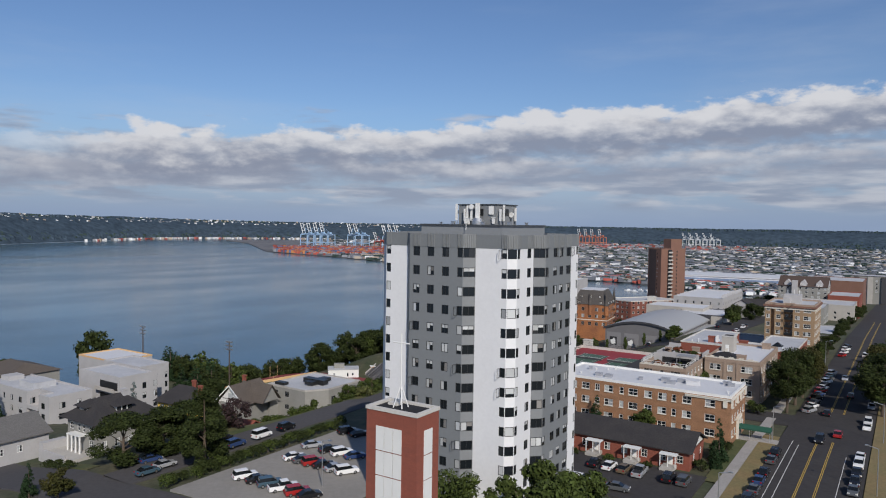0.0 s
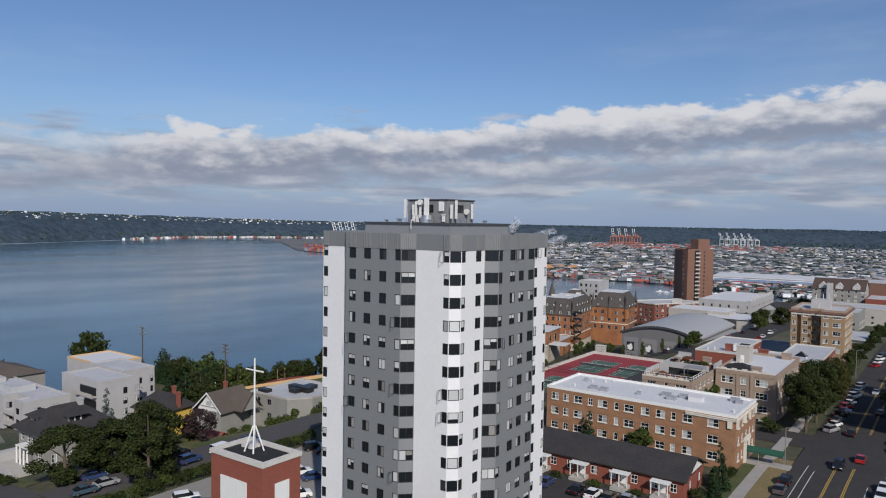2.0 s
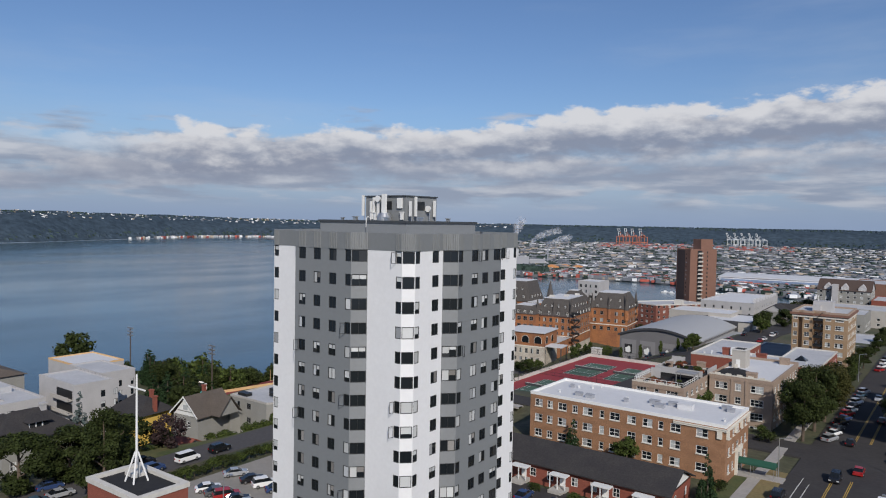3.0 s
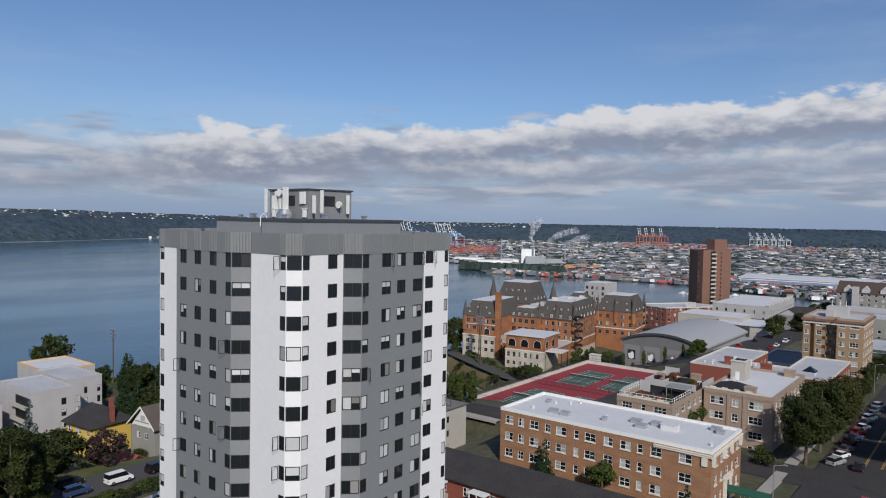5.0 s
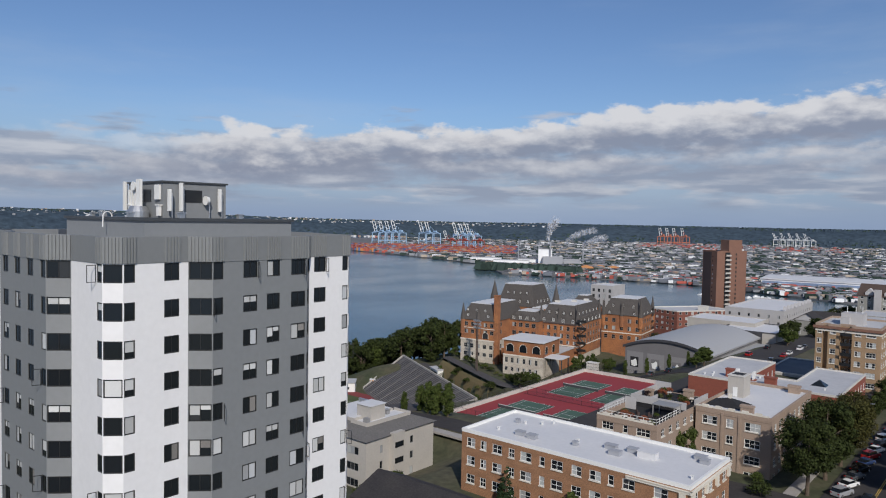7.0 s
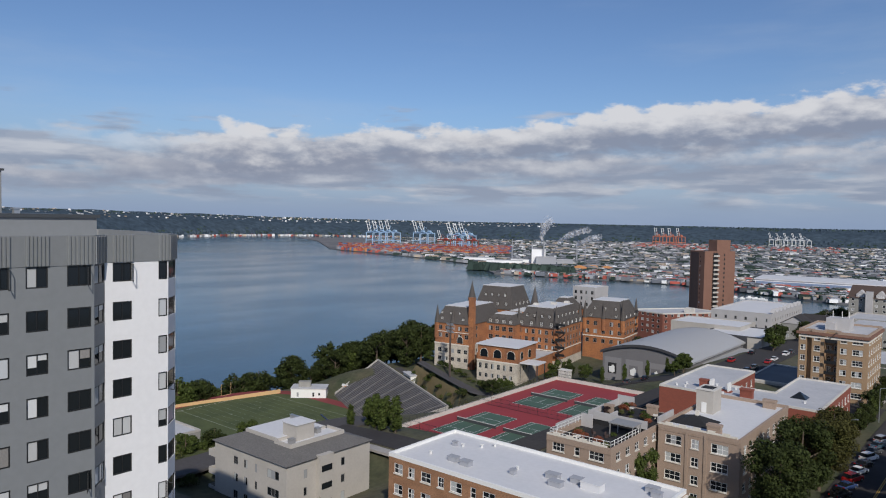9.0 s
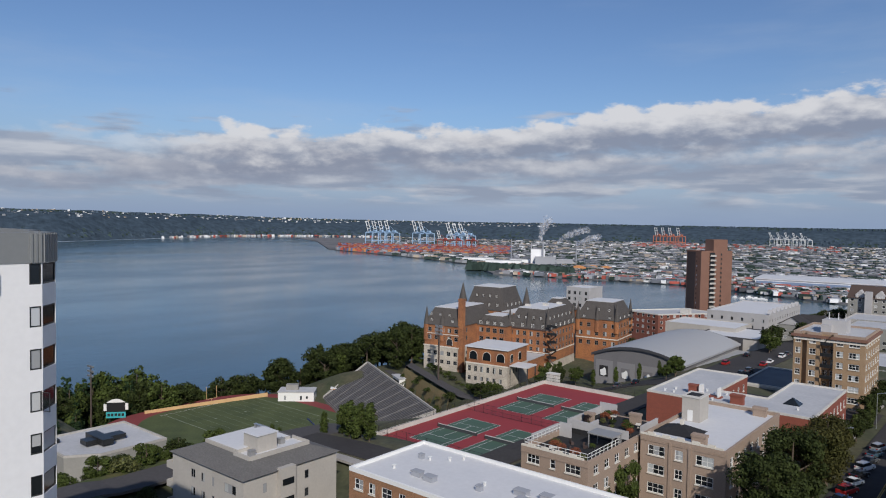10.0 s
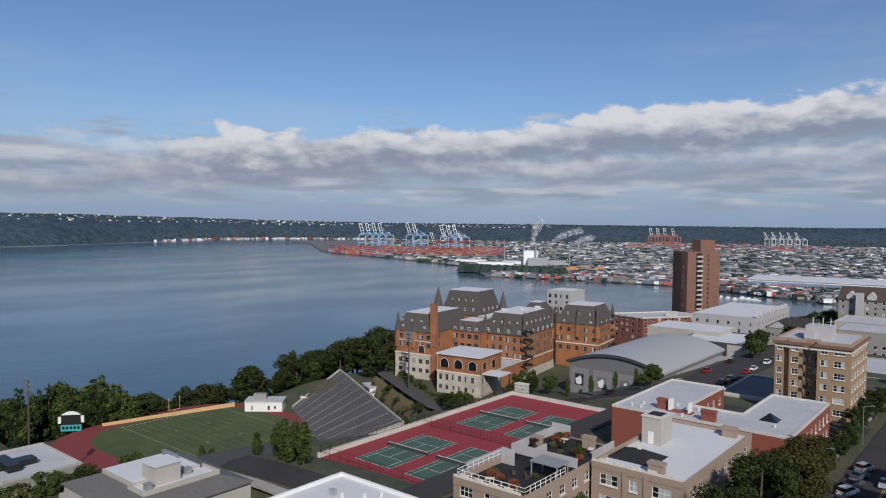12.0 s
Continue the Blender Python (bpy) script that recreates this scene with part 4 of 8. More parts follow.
def panel_antenna(x, y, h, z=118.1, w=0.32):
    A = thing("panel_antenna", "white upright panel antenna on a pipe mount", "antenna", x, y, z, group="roof antennas")
    boxpart("panel", (-w / 2, w / 2, -0.12, 0.12, 0.3, h), ANTENNA, A)
    bm = bmesh.new()
    rod(bm, (0, 0.25, -0.5), (0, 0.25, h - 0.3), 0.05)
    part("pipe", bm, METAL, A)
    boxpart("bracket", (-0.06, 0.06, 0.1, 0.3, h * 0.6, h * 0.6 + 0.15), METAL, A)


for ax, ay, hh in ((-61.5, 97.9, 3.0), (-59.7, 97.5, 2.2), (-59.2, 97.5, 2.7), (-58.4, 97.4, 2.0), (-53.4, 97.9, 2.2), (-53.4, 99.0, 2.8), (-53.3, 102.8, 2.4), (-61.6, 100.6, 2.6)):
    panel_antenna(ax, ay, hh, 117.9, 0.28)
for ax, az_ in ((-58.9, 118.0), (-59.5, 118.1), (-57.9, 117.9), (-54.4, 118.1)):
    roof_unit(ax, 97.45, az_ - 0.35, 0.35, 0.3, 0.9, ANTENNA, "small white radio unit box")
BX = thing("radio_cabinet", "white equipment box on the plant room", "cabinet", -54.9, 97.7, 119.2)
boxpart("box", (-0.4, 0.4, -0.2, 0.2, 0, 1.3), ANTENNA, BX)
panel_antenna(-57.0, 97.0, 2.7, 118.3, 0.72)
for dx, dy, dz in ((-58.2, 97.3, 120.4), (-61.5, 99.2, 119.6), (-53.3, 101.6, 119.2)):
    D = thing("dish_antenna", "white round dish antenna", "antenna", dx, dy, dz, group="roof antennas")
    bm = bmesh.new()
    rod(bm, (0, -0.28, 0), (0, 0.02, 0), 0.42, 0.36, 16)
    part("dish", bm, ANTENNA, D)
    bm = bmesh.new()
    rod(bm, (0, 0.15, -2.6), (0, 0.15, 0.3), 0.05)
    part("pole", bm, METAL, D)
DU = thing("exhaust_cowl", "round galvanised exhaust cowl on the roof", "vent", -56.8, 96.8, 117.6)
bm = bmesh.new()
rod(bm, (0, 0, 0), (0, 0, 0.5), 0.95, 0.95, 20)
rod(bm, (0, 0, 0.5), (0, 0, 1.0), 0.95, 0.65, 20)
part("cowl", bm, METAL, DU)
for rx, ry, rw in ((-52.0, 98.2, 0.5), (-51.9, 104.0, 0.4), (-55.0, 95.2, 0.4), (-60.5, 95.4, 0.5), (-63.0, 95.6, 0.3)):
    roof_unit(rx, ry, 117.6, rw, rw, rw * 0.8, METAL, "small metal roof box")
HK = thing("roof_davit", "white curved roof davit at the edge", "davit", -57.2, 94.25, 117.6)
bm = bmesh.new()
prev = Vector((0, 0.4, 0))
for i in range(1, 9):
    a = math.pi * i / 8
    p = Vector((0, 0.4 * math.cos(a), 0.45 * math.sin(a) - (0.9 if i == 8 else 0)))
    rod(bm, prev, p, 0.05, 0.05, 6)
    prev = p
part("arm", bm, ANTENNA, HK)


def casement(x, y, z, nx, ny, turn):
    """An opened black-framed sash that stands out from the wall."""
    C = thing("open_sash", "open black-framed window sash", "window sash", x, y, z, turn, group="open sashes")
    bm = bmesh.new()
    for a in ((0, 0.05, -0.02, 0.02, 0, 1.3), (0.6, 0.65, -0.02, 0.02, 0, 1.3), (0.05, 0.6, -0.02, 0.02, 0, 0.05), (0.05, 0.6, -0.02, 0.02, 1.25, 1.3)):
        box(bm, *a)
    part("frame", bm, BLACKFRAME, C)


for (x, y, r_, trn) in ((-54.9, 87.95, 3, -110), (-54.9, 87.95, 6, -120), (-54.9, 87.95, 10, -115), (-48.4, 89.3, 0, -100), (-48.4, 89.3, 6, -95), (-48.4, 89.3, 7, -105), (-45.05, 98.0, 4, -30), (-45.05, 106.0, 0, -20), (-45.05, 106.0, 5, -30), (-62.9, 87.95, 4, -100), (-62.9, 87.95, 7, -110), (-46.4, 112.6, 3, 20), (-46.4, 112.6, 6, 10), (-45.05, 97.0, 1, -25), (-46.4, 109.8, 0, -20), (-45.05, 101.2, 0, -25), (-46.4, 107.6, 5, -30), (-46.4, 107.6, 6, -15)):
    casement(x, y, T_ROWS[r_][0], 0, 0, trn)

# ---- church tower ----
cx0, cx1, cy0, cy1 = -41.4, -35.7, 50.8, 54.3
boxpart("shaft", (cx0, cx1, cy0, cy1, 64, 100.65), BRICKRED, ch, "red brick shaft")
bm = bmesh.new()
for b in ((cx0 - 0.08, cx1 + 0.08, cy0 - 0.08, cy0 + 0.3), (cx0 - 0.08, cx1 + 0.08, cy1 - 0.3, cy1 + 0.08), (cx0 - 0.08, cx0 + 0.3, cy0 + 0.3, cy1 - 0.3), (cx1 - 0.3, cx1 + 0.08, cy0 + 0.3, cy1 - 0.3)):
    box(bm, *b, 100.65, 100.95)
part("coping", bm, CONCPALE, ch, "pale stone coping")
boxpart("roof", (cx0 + 0.3, cx1 - 0.3, cy0 + 0.3, cy1 - 0.3, 100.65, 100.72), ROOFBLACK, ch)
boxpart("hatch", (cx0 + 0.9, cx0 + 2.0, cy1 - 1.5, cy1 - 0.6, 100.72, 100.95), CONCPALE, ch)
for i in range(3):
    for j in range(4):
        u = cx0 + 1.15 + i * 0.98
        z = 97.05 - j * 2.3
        pn = boxpart("louvre_panel", (u, u + 0.93, cy0 - 0.06, cy0 + 0.02, z, z + 2.2), ANTENNA, ch, "white louvred panel")
for j in range(4):
    z = 97.05 - j * 2.3
    boxpart("louvre_panel", (cx1 - 0.02, cx1 + 0.06, cy0 + 1.1, cy1 - 1.1, z, z + 2.2), ANTENNA, ch, "white louvred panel")
CR = thing("roof_cross", "tall slim white cross on a braced base", "cross", -38.9, 52.7, 100.72)
bm = bmesh.new()
rod(bm, (0, 0, 1.2), (0, 0, 6.9), 0.085, 0.06)
part("mast", bm, ANTENNA, CR)
bm = bmesh.new()
rod(bm, (-0.95, 0, 6.0), (0.95, 0, 6.0), 0.06)
part("crossarm", bm, ANTENNA, CR)
for sx, sy in ((-0.5, -0.5), (0.5, -0.5), (-0.5, 0.5), (0.5, 0.5)):
    bm = bmesh.new()
    rod(bm, (sx, sy, 0), (sx * 0.12, sy * 0.12, 1.9), 0.06)
    part("brace", bm, ANTENNA, CR)

# ---- orange brick block: trim, entrance, roof ----
bm = bmesh.new()
box(bm, -41.5, -31.4, 165.35, 165.6, 79.05, 79.4)
box(bm, -41.5, -31.3, 165.25, 165.6, 79.4, 79.55)
part("cornice", bm, TRIM, bb, "white stone cornice")
bm = bmesh.new()
box(bm, -31.6, -31.3, 165.2, 182.5, 79.05, 79.4)
box(bm, -31.6, -31.2, 165.2, 182.5, 79.4, 79.55)
part("cornice", bm, TRIM, bb, "white stone cornice")
for yy in (166.2, 181.6, 171.9, 176.3):
    boxpart("capital", (-31.6, -31.25, yy - 0.45, yy + 0.45, 77.6, 79.0), TRIM, bb)
boxpart("capital", (-33.2, -32.3, 165.25, 165.6, 77.6, 79.0), TRIM, bb)
bm = bmesh.new()
box(bm, -31.6, -31.1, 172.4, 173.0, 68.5, 73.6)
box(bm, -31.6, -31.1, 175.2, 175.8, 68.5, 73.6)
box(bm, -31.6, -31.0, 172.2, 176.0, 73.6, 74.3)
part("door_surround", bm, TRIM, bb, "pale stone entrance surround")
boxpart("door", (-31.6, -31.45, 173.0, 175.2, 68.9, 73.6), BLACKFRAME, bb)
AW = thing("entrance_awning", "long green canvas awning over the walk", "awning", -28.6, 174.1, 68.9)
bm = bmesh.new()
pts = [(-1.3, 2.9), (-1.3, 2.6), (1.3, 2.6), (1.3, 2.9), (0, 3.6)]
f = [bm.verts.new((-2.6, u, v)) for u, v in pts]
k = [bm.verts.new((4.2, u, v)) for u, v in pts]
bm.faces.new(f[::-1])
bm.faces.new(k)
for i in range(5):
    j = (i + 1) % 5
    bm.faces.new((f[i], f[j], k[j], k[i]))
bmesh.ops.recalc_face_normals(bm, faces=bm.faces)
part("canopy", bm, GREENAWN, AW)
for u in (-0.2, 4.0):
    for v in (-1.2, 1.2):
        bm = bmesh.new()
        rod(bm, (u, v, 0), (u, v, 2.7), 0.05)
        part("post", bm, METAL, AW)
slab("pavement", rect(-31.5, -23, 172.6, 175.6), 69.45, WALKWAY, "concrete entrance walk", "pavement")
rng = random.Random(8)
for rx, ry, rw, rd in ((-64.0, 170.5, 1.6, 1.1), (-61.3, 170.2, 1.7, 1.2), (-68.5, 176.5, 0.8, 0.6), (-48.5, 174.6, 2.0, 1.2), (-46.6, 172.2, 2.0, 1.2), (-44.9, 175.4, 1.8, 1.2), (-42.0, 174.5, 3.0, 1.6), (-35.2, 179.5, 1.8, 1.2), (-34.0, 178.0, 1.4, 1.0), (-53.8, 172.0, 0.8, 0.8)):
    roof_unit(rx, ry, 79.85, rw, rd, 0.7 if rw < 2.5 else 1.0, ROOFWHITE if rw > 2.5 else SHEDGREY, "low white roof hatch with skylight")
for _ in range(7):
    roof_unit(rng.uniform(-72, -33), rng.uniform(167, 181), 79.85, 0.3, 0.3, 0.5, ANTENNA, "small white roof pipe vent")

# ---- tan courtyard block: roof house, terrace ----
SH = thing("stair_house", "pale stair house with a white door on the roof", "roof house", -44.8, 229.5, 79.7)
boxpart("body", (-1.7, 1.7, -2.4, 2.4, 0, 4.6), STUCCO, SH)
boxpart("roof", (-1.85, 1.85, -2.55, 2.55, 4.6, 4.8), CONCPALE, SH)
boxpart("hatch", (-1.2, 1.2, -1.4, 1.2, 4.8, 4.86), ROOFBLACK, SH)
boxpart("door", (-0.6, 0.4, -2.46, -2.4, 0.1, 2.2), ANTENNA, SH, "white door")
PY = thing("roof_hip", "low dark hipped roof over the stair", "roof", -43.5, 219.5, 79.7)
bm = bmesh.new()
q = [bm.verts.new(p) for p in ((-4.5, -3.4, 0), (3.5, -3.4, 0), (3.5, 3.4, 0), (-4.5, 3.4, 0), (0, 0, 1.5))]
for i in range(4):
    bm.faces.new((q[i], q[(i + 1) % 4], q[4]))
part("hip", bm, ROOFBLACK, PY)
boxpart("cap", (-0.3, 0.3, -0.3, 0.3, 1.2, 2.3), TRIM, PY)
for x, y in ((-38.4, 214.2), (-36.0, 240.5)):
    CHM = thing("brick_chimney", "tan brick chimney on the flat roof", "chimney", x, y, 79.7)
    chimney(CHM, 0, 0, 0, 1.7, 2.4, 1.2, BRICKTAN, "flue")
for side, x0, x1, y, z in (("a2", -47.8, -33.0, 211.5, 80.3), ("a3", -61.0, -48.5, 193.5, 79.6)):
    T = a2 if side == "a2" else a3
    x, i = x0, 0
    while x < x1 - 1.0:
        boxpart("coping_stone", (x, x + 1.27, y - 0.07, y + 0.3, z + 0.02, z + (0.3 if i % 2 == 0 else 0.6)), TRIM, T)
        x += 1.3
        i += 1
    for xx in (x0 + 5.4, x0 + 8.8) if side == "a2" else ():
        boxpart("pilaster", (xx - 0.25, xx + 0.25, y - 0.18, y, 68, z - 0.5), BRICKTAN, T)
    boxpart("string_course", (x0, x1, y - 0.1, y, z - 1.0, z - 0.85), BRICKTAN, T)
# terrace railing and furniture
RL = thing("terrace_railing", "white metal railing round the roof terrace", "railing", -54.7, 199, 79.6)
for x0, y0, x1, y1 in ((-5.9, -5.1, 5.9, -5.1), (5.9, -5.1, 5.9, 6.0), (-5.9, -5.1, -5.9, 8.0)):
    L = math.hypot(x1 - x0, y1 - y0)
    k = max(2, int(L / 1.3))
    for i in range(k + 1):
        bm = bmesh.new()
        px, py = x0 + (x1 - x0) * i / k, y0 + (y1 - y0) * i / k
        rod(bm, (px, py, 0), (px, py, 1.05), 0.05, sides=6)
        part("post", bm, ANTENNA, RL)
    for h in (0.5, 1.05):
        bm = bmesh.new()
        rod(bm, (x0, y0, h), (x1, y1, h), 0.045, sides=6)
        part("rail", bm, ANTENNA, RL)
PG = thing("terrace_pergola", "grey canopy over the terrace seats", "pergola", -51.2, 204.5, 78.6)
boxpart("canopy", (-2.4, 2.4, -1.8, 1.8, 2.5, 2.7), GREYFRAME, PG)
for sx in (-2.2, 2.2):
    for sy in (-1.6, 1.6):
        boxpart("post", (sx - 0.08, sx + 0.08, sy - 0.08, sy + 0.08, 0, 2.5), GREYFRAME, PG)
slab("terrace_deck", rect(-60.4, -49.1, 208.5, 221.4), 79.6, ROOFBLACK, "dark boards of the upper terrace", "roof", thick=1.5)
TW = thing("terrace_wall", "low white walls round the upper terrace", "wall", -54.7, 215, 79.6)
for b in ((-6.0, 6.0, -6.7, -6.4, 0, 1.5), (-6.0, -5.7, -6.4, 6.4, 0, 1.4), (5.6, 5.9, -1.0, 6.4, 0, 1.2), (-6.0, -2.4, 6.1, 6.4, 0, 2.2), (-2.0, -1.7, -6.4, -2.6, 0, 1.3), (-6.6, -6.3, -18, -9, -1.0, 1.1), (-6.0, -3.6, -9.6, -9.3, -1.0, 1.5)):
    boxpart("wall", b, STUCCOWHITE, TW)
BLUEROOF = mat("blue_black_roofing", (0.020, 0.026, 0.042), 0.55, grain=0.15, scale=0.6, stain=0.8, second=(0.045, 0.052, 0.068))
LOWB = block("low_shop", "low shop with blue-black patched flat roof", "building", rect(-66.5, -50.0, 329, 361), 58, 67.0, STUCCO, [None] * 4, BLUEROOF, 0.4, CONCPALE)
seats = random.Random(4)
for i in range(9):
    fx, fy = seats.uniform(-59, -50), seats.choice((seats.uniform(196, 205), seats.uniform(210, 220)))
    fz_ = 78.6 if fy < 208 else 79.6
    if i % 3:
        F = thing("terrace_chair", "dark garden chair on the roof terrace", "chair", fx, fy, fz_, seats.uniform(0, 360), group="terrace chairs")
        boxpart("seat", (-0.3, 0.3, -0.3, 0.3, 0.38, 0.46), BRICKDARK, F)
        boxpart("backrest", (-0.3, 0.3, 0.26, 0.34, 0.46, 1.0), BRICKDARK, F)
        for sx in (-0.26, 0.26):
            boxpart("leg", (sx - 0.03, sx + 0.03, -0.28, 0.28, 0, 0.38), BRICKDARK, F)
    else:
        F = thing("terrace_table", "pale garden table on the roof terrace", "table", fx, fy, fz_, seats.uniform(0, 360))
        boxpart("tabletop", (-0.7, 0.7, -0.45, 0.45, 0.7, 0.76), TRIM, F)
        boxpart("pedestal", (-0.1, 0.1, -0.1, 0.1, 0, 0.7), TRIM, F)
for x, y, w in ((-58.6, 213, 1.6), (-52.0, 218.5, 2.0)):
    CHM = thing("brick_chimney", "tan brick chimney on the terrace", "chimney", x, y, 79.6)
    chimney(CHM, 0, 0, 0, 2.0, w, 1.0, BRICKTAN, "flue")

# ---- red brick block details ----
for x, y, w in ((-57.2, 262.5, 2.0), (-46.0, 259.2, 2.8)):
    CHM = thing("brick_chimney", "red brick chimney on the flat roof", "chimney", x, y, 76.6)
    chimney(CHM, 0, 0, 0, 2.2, w, 1.4, BRICKRED, "flue")
RH = thing("roof_house", "white stair head on the roof", "roof house", -53.0, 262.0, 76.65)
boxpart("body", (-2.6, 2.6, -1.0, 1.0, 0, 0.3), BRICKRED, RH)
boxpart("door", (-2.4, -1.8, -0.9, 0.9, 0.3, 2.6), ANTENNA, RH)
boxpart("wall", (1.9, 2.2, -0.9, 0.9, 0.3, 2.4), ANTENNA, RH)
SKY = thing("skylight", "glazed pyramid skylight on the roof", "skylight", -36.6, 268.5, 76.65)
bm = bmesh.new()
q = [bm.verts.new(p) for p in ((-1.8, -1.8, 0), (1.8, -1.8, 0), (1.8, 1.8, 0), (-1.8, 1.8, 0), (0, 0, 1.5))]
for i in range(4):
    bm.faces.new((q[i], q[(i + 1) % 4], q[4]))
part("glazing", bm, PANE, SKY)
for _ in range(10):
    roof_unit(rng.uniform(-64, -31), rng.uniform(258, 267), 76.65, 0.35, 0.35, 0.5, ANTENNA, "small white roof pipe vent")
AN = block("low_annex", "low dark flat-roofed annex in a yard", "annex", rect(-53.0, -46.5, 272, 300), 56, 68.2, BRICKTAN, [None] * 4, ROOFBLACK, 0.3, CONCPALE)
AN2 = block("low_annex", "low dark-roofed shed behind the brick block", "annex", rect(-70.0, -50.5, 300, 316), 56, 65.5, BRICKTAN, [None] * 4, ROOFBLACK, 0.3, CONCPALE)

# ---- ochre block details ----
bm = bmesh.new()
box(bm, -49.1, -29.6, 317.4, 318, 85.2, 86.0)
box(bm, -30.2, -29.6, 318, 342.6, 85.2, 86.0)
part("cornice", bm, BRICKBROWN, ap, "brown cornice")
bm = bmesh.new()
box(bm, -48.5, -30.15, 317.85, 318, 84.3, 84.9)
box(bm, -30.2, -30.05, 318, 342, 84.3, 84.9)
part("frieze", bm, TRIM, ap, "white frieze")
FE = thing("fire_escape", "black iron fire escape on the front", "fire escape", -39.6, 317.9, 58)
for i in range(8):
    z = 3.4 + i * 3.15
    boxpart("landing", (-1.6, 1.6, -1.1, -0.05, z, z + 0.1), BLACKFRAME, FE)
    boxpart("rail", (-1.6, 1.6, -1.1, -1.05, z + 0.1, z + 1.0), BLACKFRAME, FE)
    bm = bmesh.new()
    rod(bm, (-1.3, -0.6, z), (1.3, -0.6, z + 3.1), 0.09, sides=4)
    part("stair", bm, BLACKFRAME, FE)
PT = thing("roof_house", "white painted plant house with aerials", "roof house", -39.6, 329, 86.1)
boxpart("body", (-3.2, 3.2, -3.2, 3.2, 0, 3.6), STUCCOWHITE, PT)
boxpart("shed", (-3.0, -0.4, -5.4, -3.2, 0, 2.4), STUCCOWHITE, PT)
for x in (-2, 0.5, 2.4):
    bm = bmesh.new()
    rod(bm, (x, 0, 3.6), (x, 0, 5.6), 0.1)
    part("aerial", bm, ANTENNA, PT)

# ---- beige apartment block roof ----
bm = bmesh.new()
zt = 74.62
q0 = rect(-115.0, -92.3, 160.1, 181.1)
q1 = rect(-110.5, -97.2, 164.8, 176.6)
lo = [bm.verts.new((*p, zt)) for p in q0]
hi = [bm.verts.new((*p, zt + 1.5)) for p in q1]
for i in range(4):
    j = (i + 1) % 4
    bm.faces.new((lo[i], lo[j], hi[j], hi[i]))
part("roof_slope", bm, SHINGLE_GREY, c3, "grey shingle slope round the roof")
bm = bmesh.new()
box(bm, -111.0, -101.0, 165.0, 176.5, zt + 0.6, zt + 2.0)
part("roof_deck", bm, STUCCO, c3)
boxpart("deck_membrane", (-110.7, -101.3, 165.3, 176.2, zt + 2.0, zt + 2.06), ROOFWHITE, c3)
boxpart("roof_well", (-101.0, -96.8, 164.6, 177.0, zt + 1.3, zt + 1.5), ROOFWHITE, c3)
for b in ((-101.2, -96.6, 164.3, 164.6, zt, zt + 2.0), (-96.8, -96.5, 164.6, 177.0, zt, zt + 2.0), (-101.2, -96.5, 177.0, 177.3, zt, zt + 2.0)):
    boxpart("well_wall", b, STUCCO, c3)
boxpart("stair_house", (-102.6, -98.6, 167.4, 171.6, zt + 0.5, zt + 4.4), STUCCO, c3)
boxpart("stair_roof", (-102.8, -98.4, 167.2, 171.8, zt + 4.4, zt + 4.55), ROOFWHITE, c3)
for z in (71.1, 67.6, 64.1):
    bm = bmesh.new()
    box(bm, -117.0, -114.5, 160.8, 165.0, z, z + 0.25)
    box(bm, -117.0, -116.8, 160.8, 165.0, z + 0.25, z + 1.2)
    box(bm, -116.8, -114.5, 160.8, 161.0, z + 0.25, z + 1.2)
    part("balcony", bm, STUCCO, c3)
boxpart("bay", (-92.8, -91.7, 167.2, 170.4, 60, 75.0), STUCCO, c3)
for z in (72.0, 68.8, 65.6):
    boxpart("bay_window", (-91.7, -91.62, 167.6, 170.0, z, z + 1.1), PANE, c3)
for i in range(5):
    roof_unit(-109.6 + i * 0.9, 175.0, zt + 2.06, 0.5, 0.5, 0.8, METAL, "small metal roof fan")
for x, y in ((-100, 173.6), (-98.3, 166.0)):
    roof_unit(x, y, zt + 1.5, 1.0, 1.0, 0.9, GREYFRAME, "grey air unit in the roof well")

# ---- brick terrace row by the car park ----
DP = thing("brick_row", "single-storey red brick row with dark roof and white porches", "row house")
walls(DP, -78, -34.9, 143.9, 155.6, 68.6, 72.9, BRICKRED, front=[(u, u + 1.3, 70.3, 71.9) for u in (3.0, 6.6, 11.5, 17.0, 20.6, 25.5, 29.2, 33.4, 37.2, 40.6)], right=[(3, 4.2, 70.3, 71.8), (8.5, 9.7, 70.3, 71.8)])
gable(DP, -78, -34.9, 143.9, 155.6, 72.9, 75.7, "x", SHINGLE, ANTENNA, over=0.7)
for x in (-71.0, -62.2, -54.2, -46.0, -38.6):
    PO = part("porch", (lambda bm: (box(bm, x - 1.7, x + 1.7, 141.6, 143.3, 72.2, 72.42), mesh_of(bm, "porch", ANTENNA))[1])(bmesh.new()), None, DP, "white porch canopy")
    for sx in (-1.5, 0, 1.5):
        boxpart("post", (x + sx - 0.08, x + sx + 0.08, 141.7, 141.86, 69.9, 72.2), ANTENNA, PO)
    boxpart("step", (x - 1.3, x + 1.3, 140.6, 143.9, 69.2, 69.9), CONC, DP)
    boxpart("door", (x - 0.5, x + 0.5, 143.8, 143.9, 69.9, 72.0), ANTENNA, DP, "white door")

# ---- school: brick castle ----
HS = thing("school", "orange brick chateau-style school with slate roofs and stone base", "school", -190, 365, 0, 8)
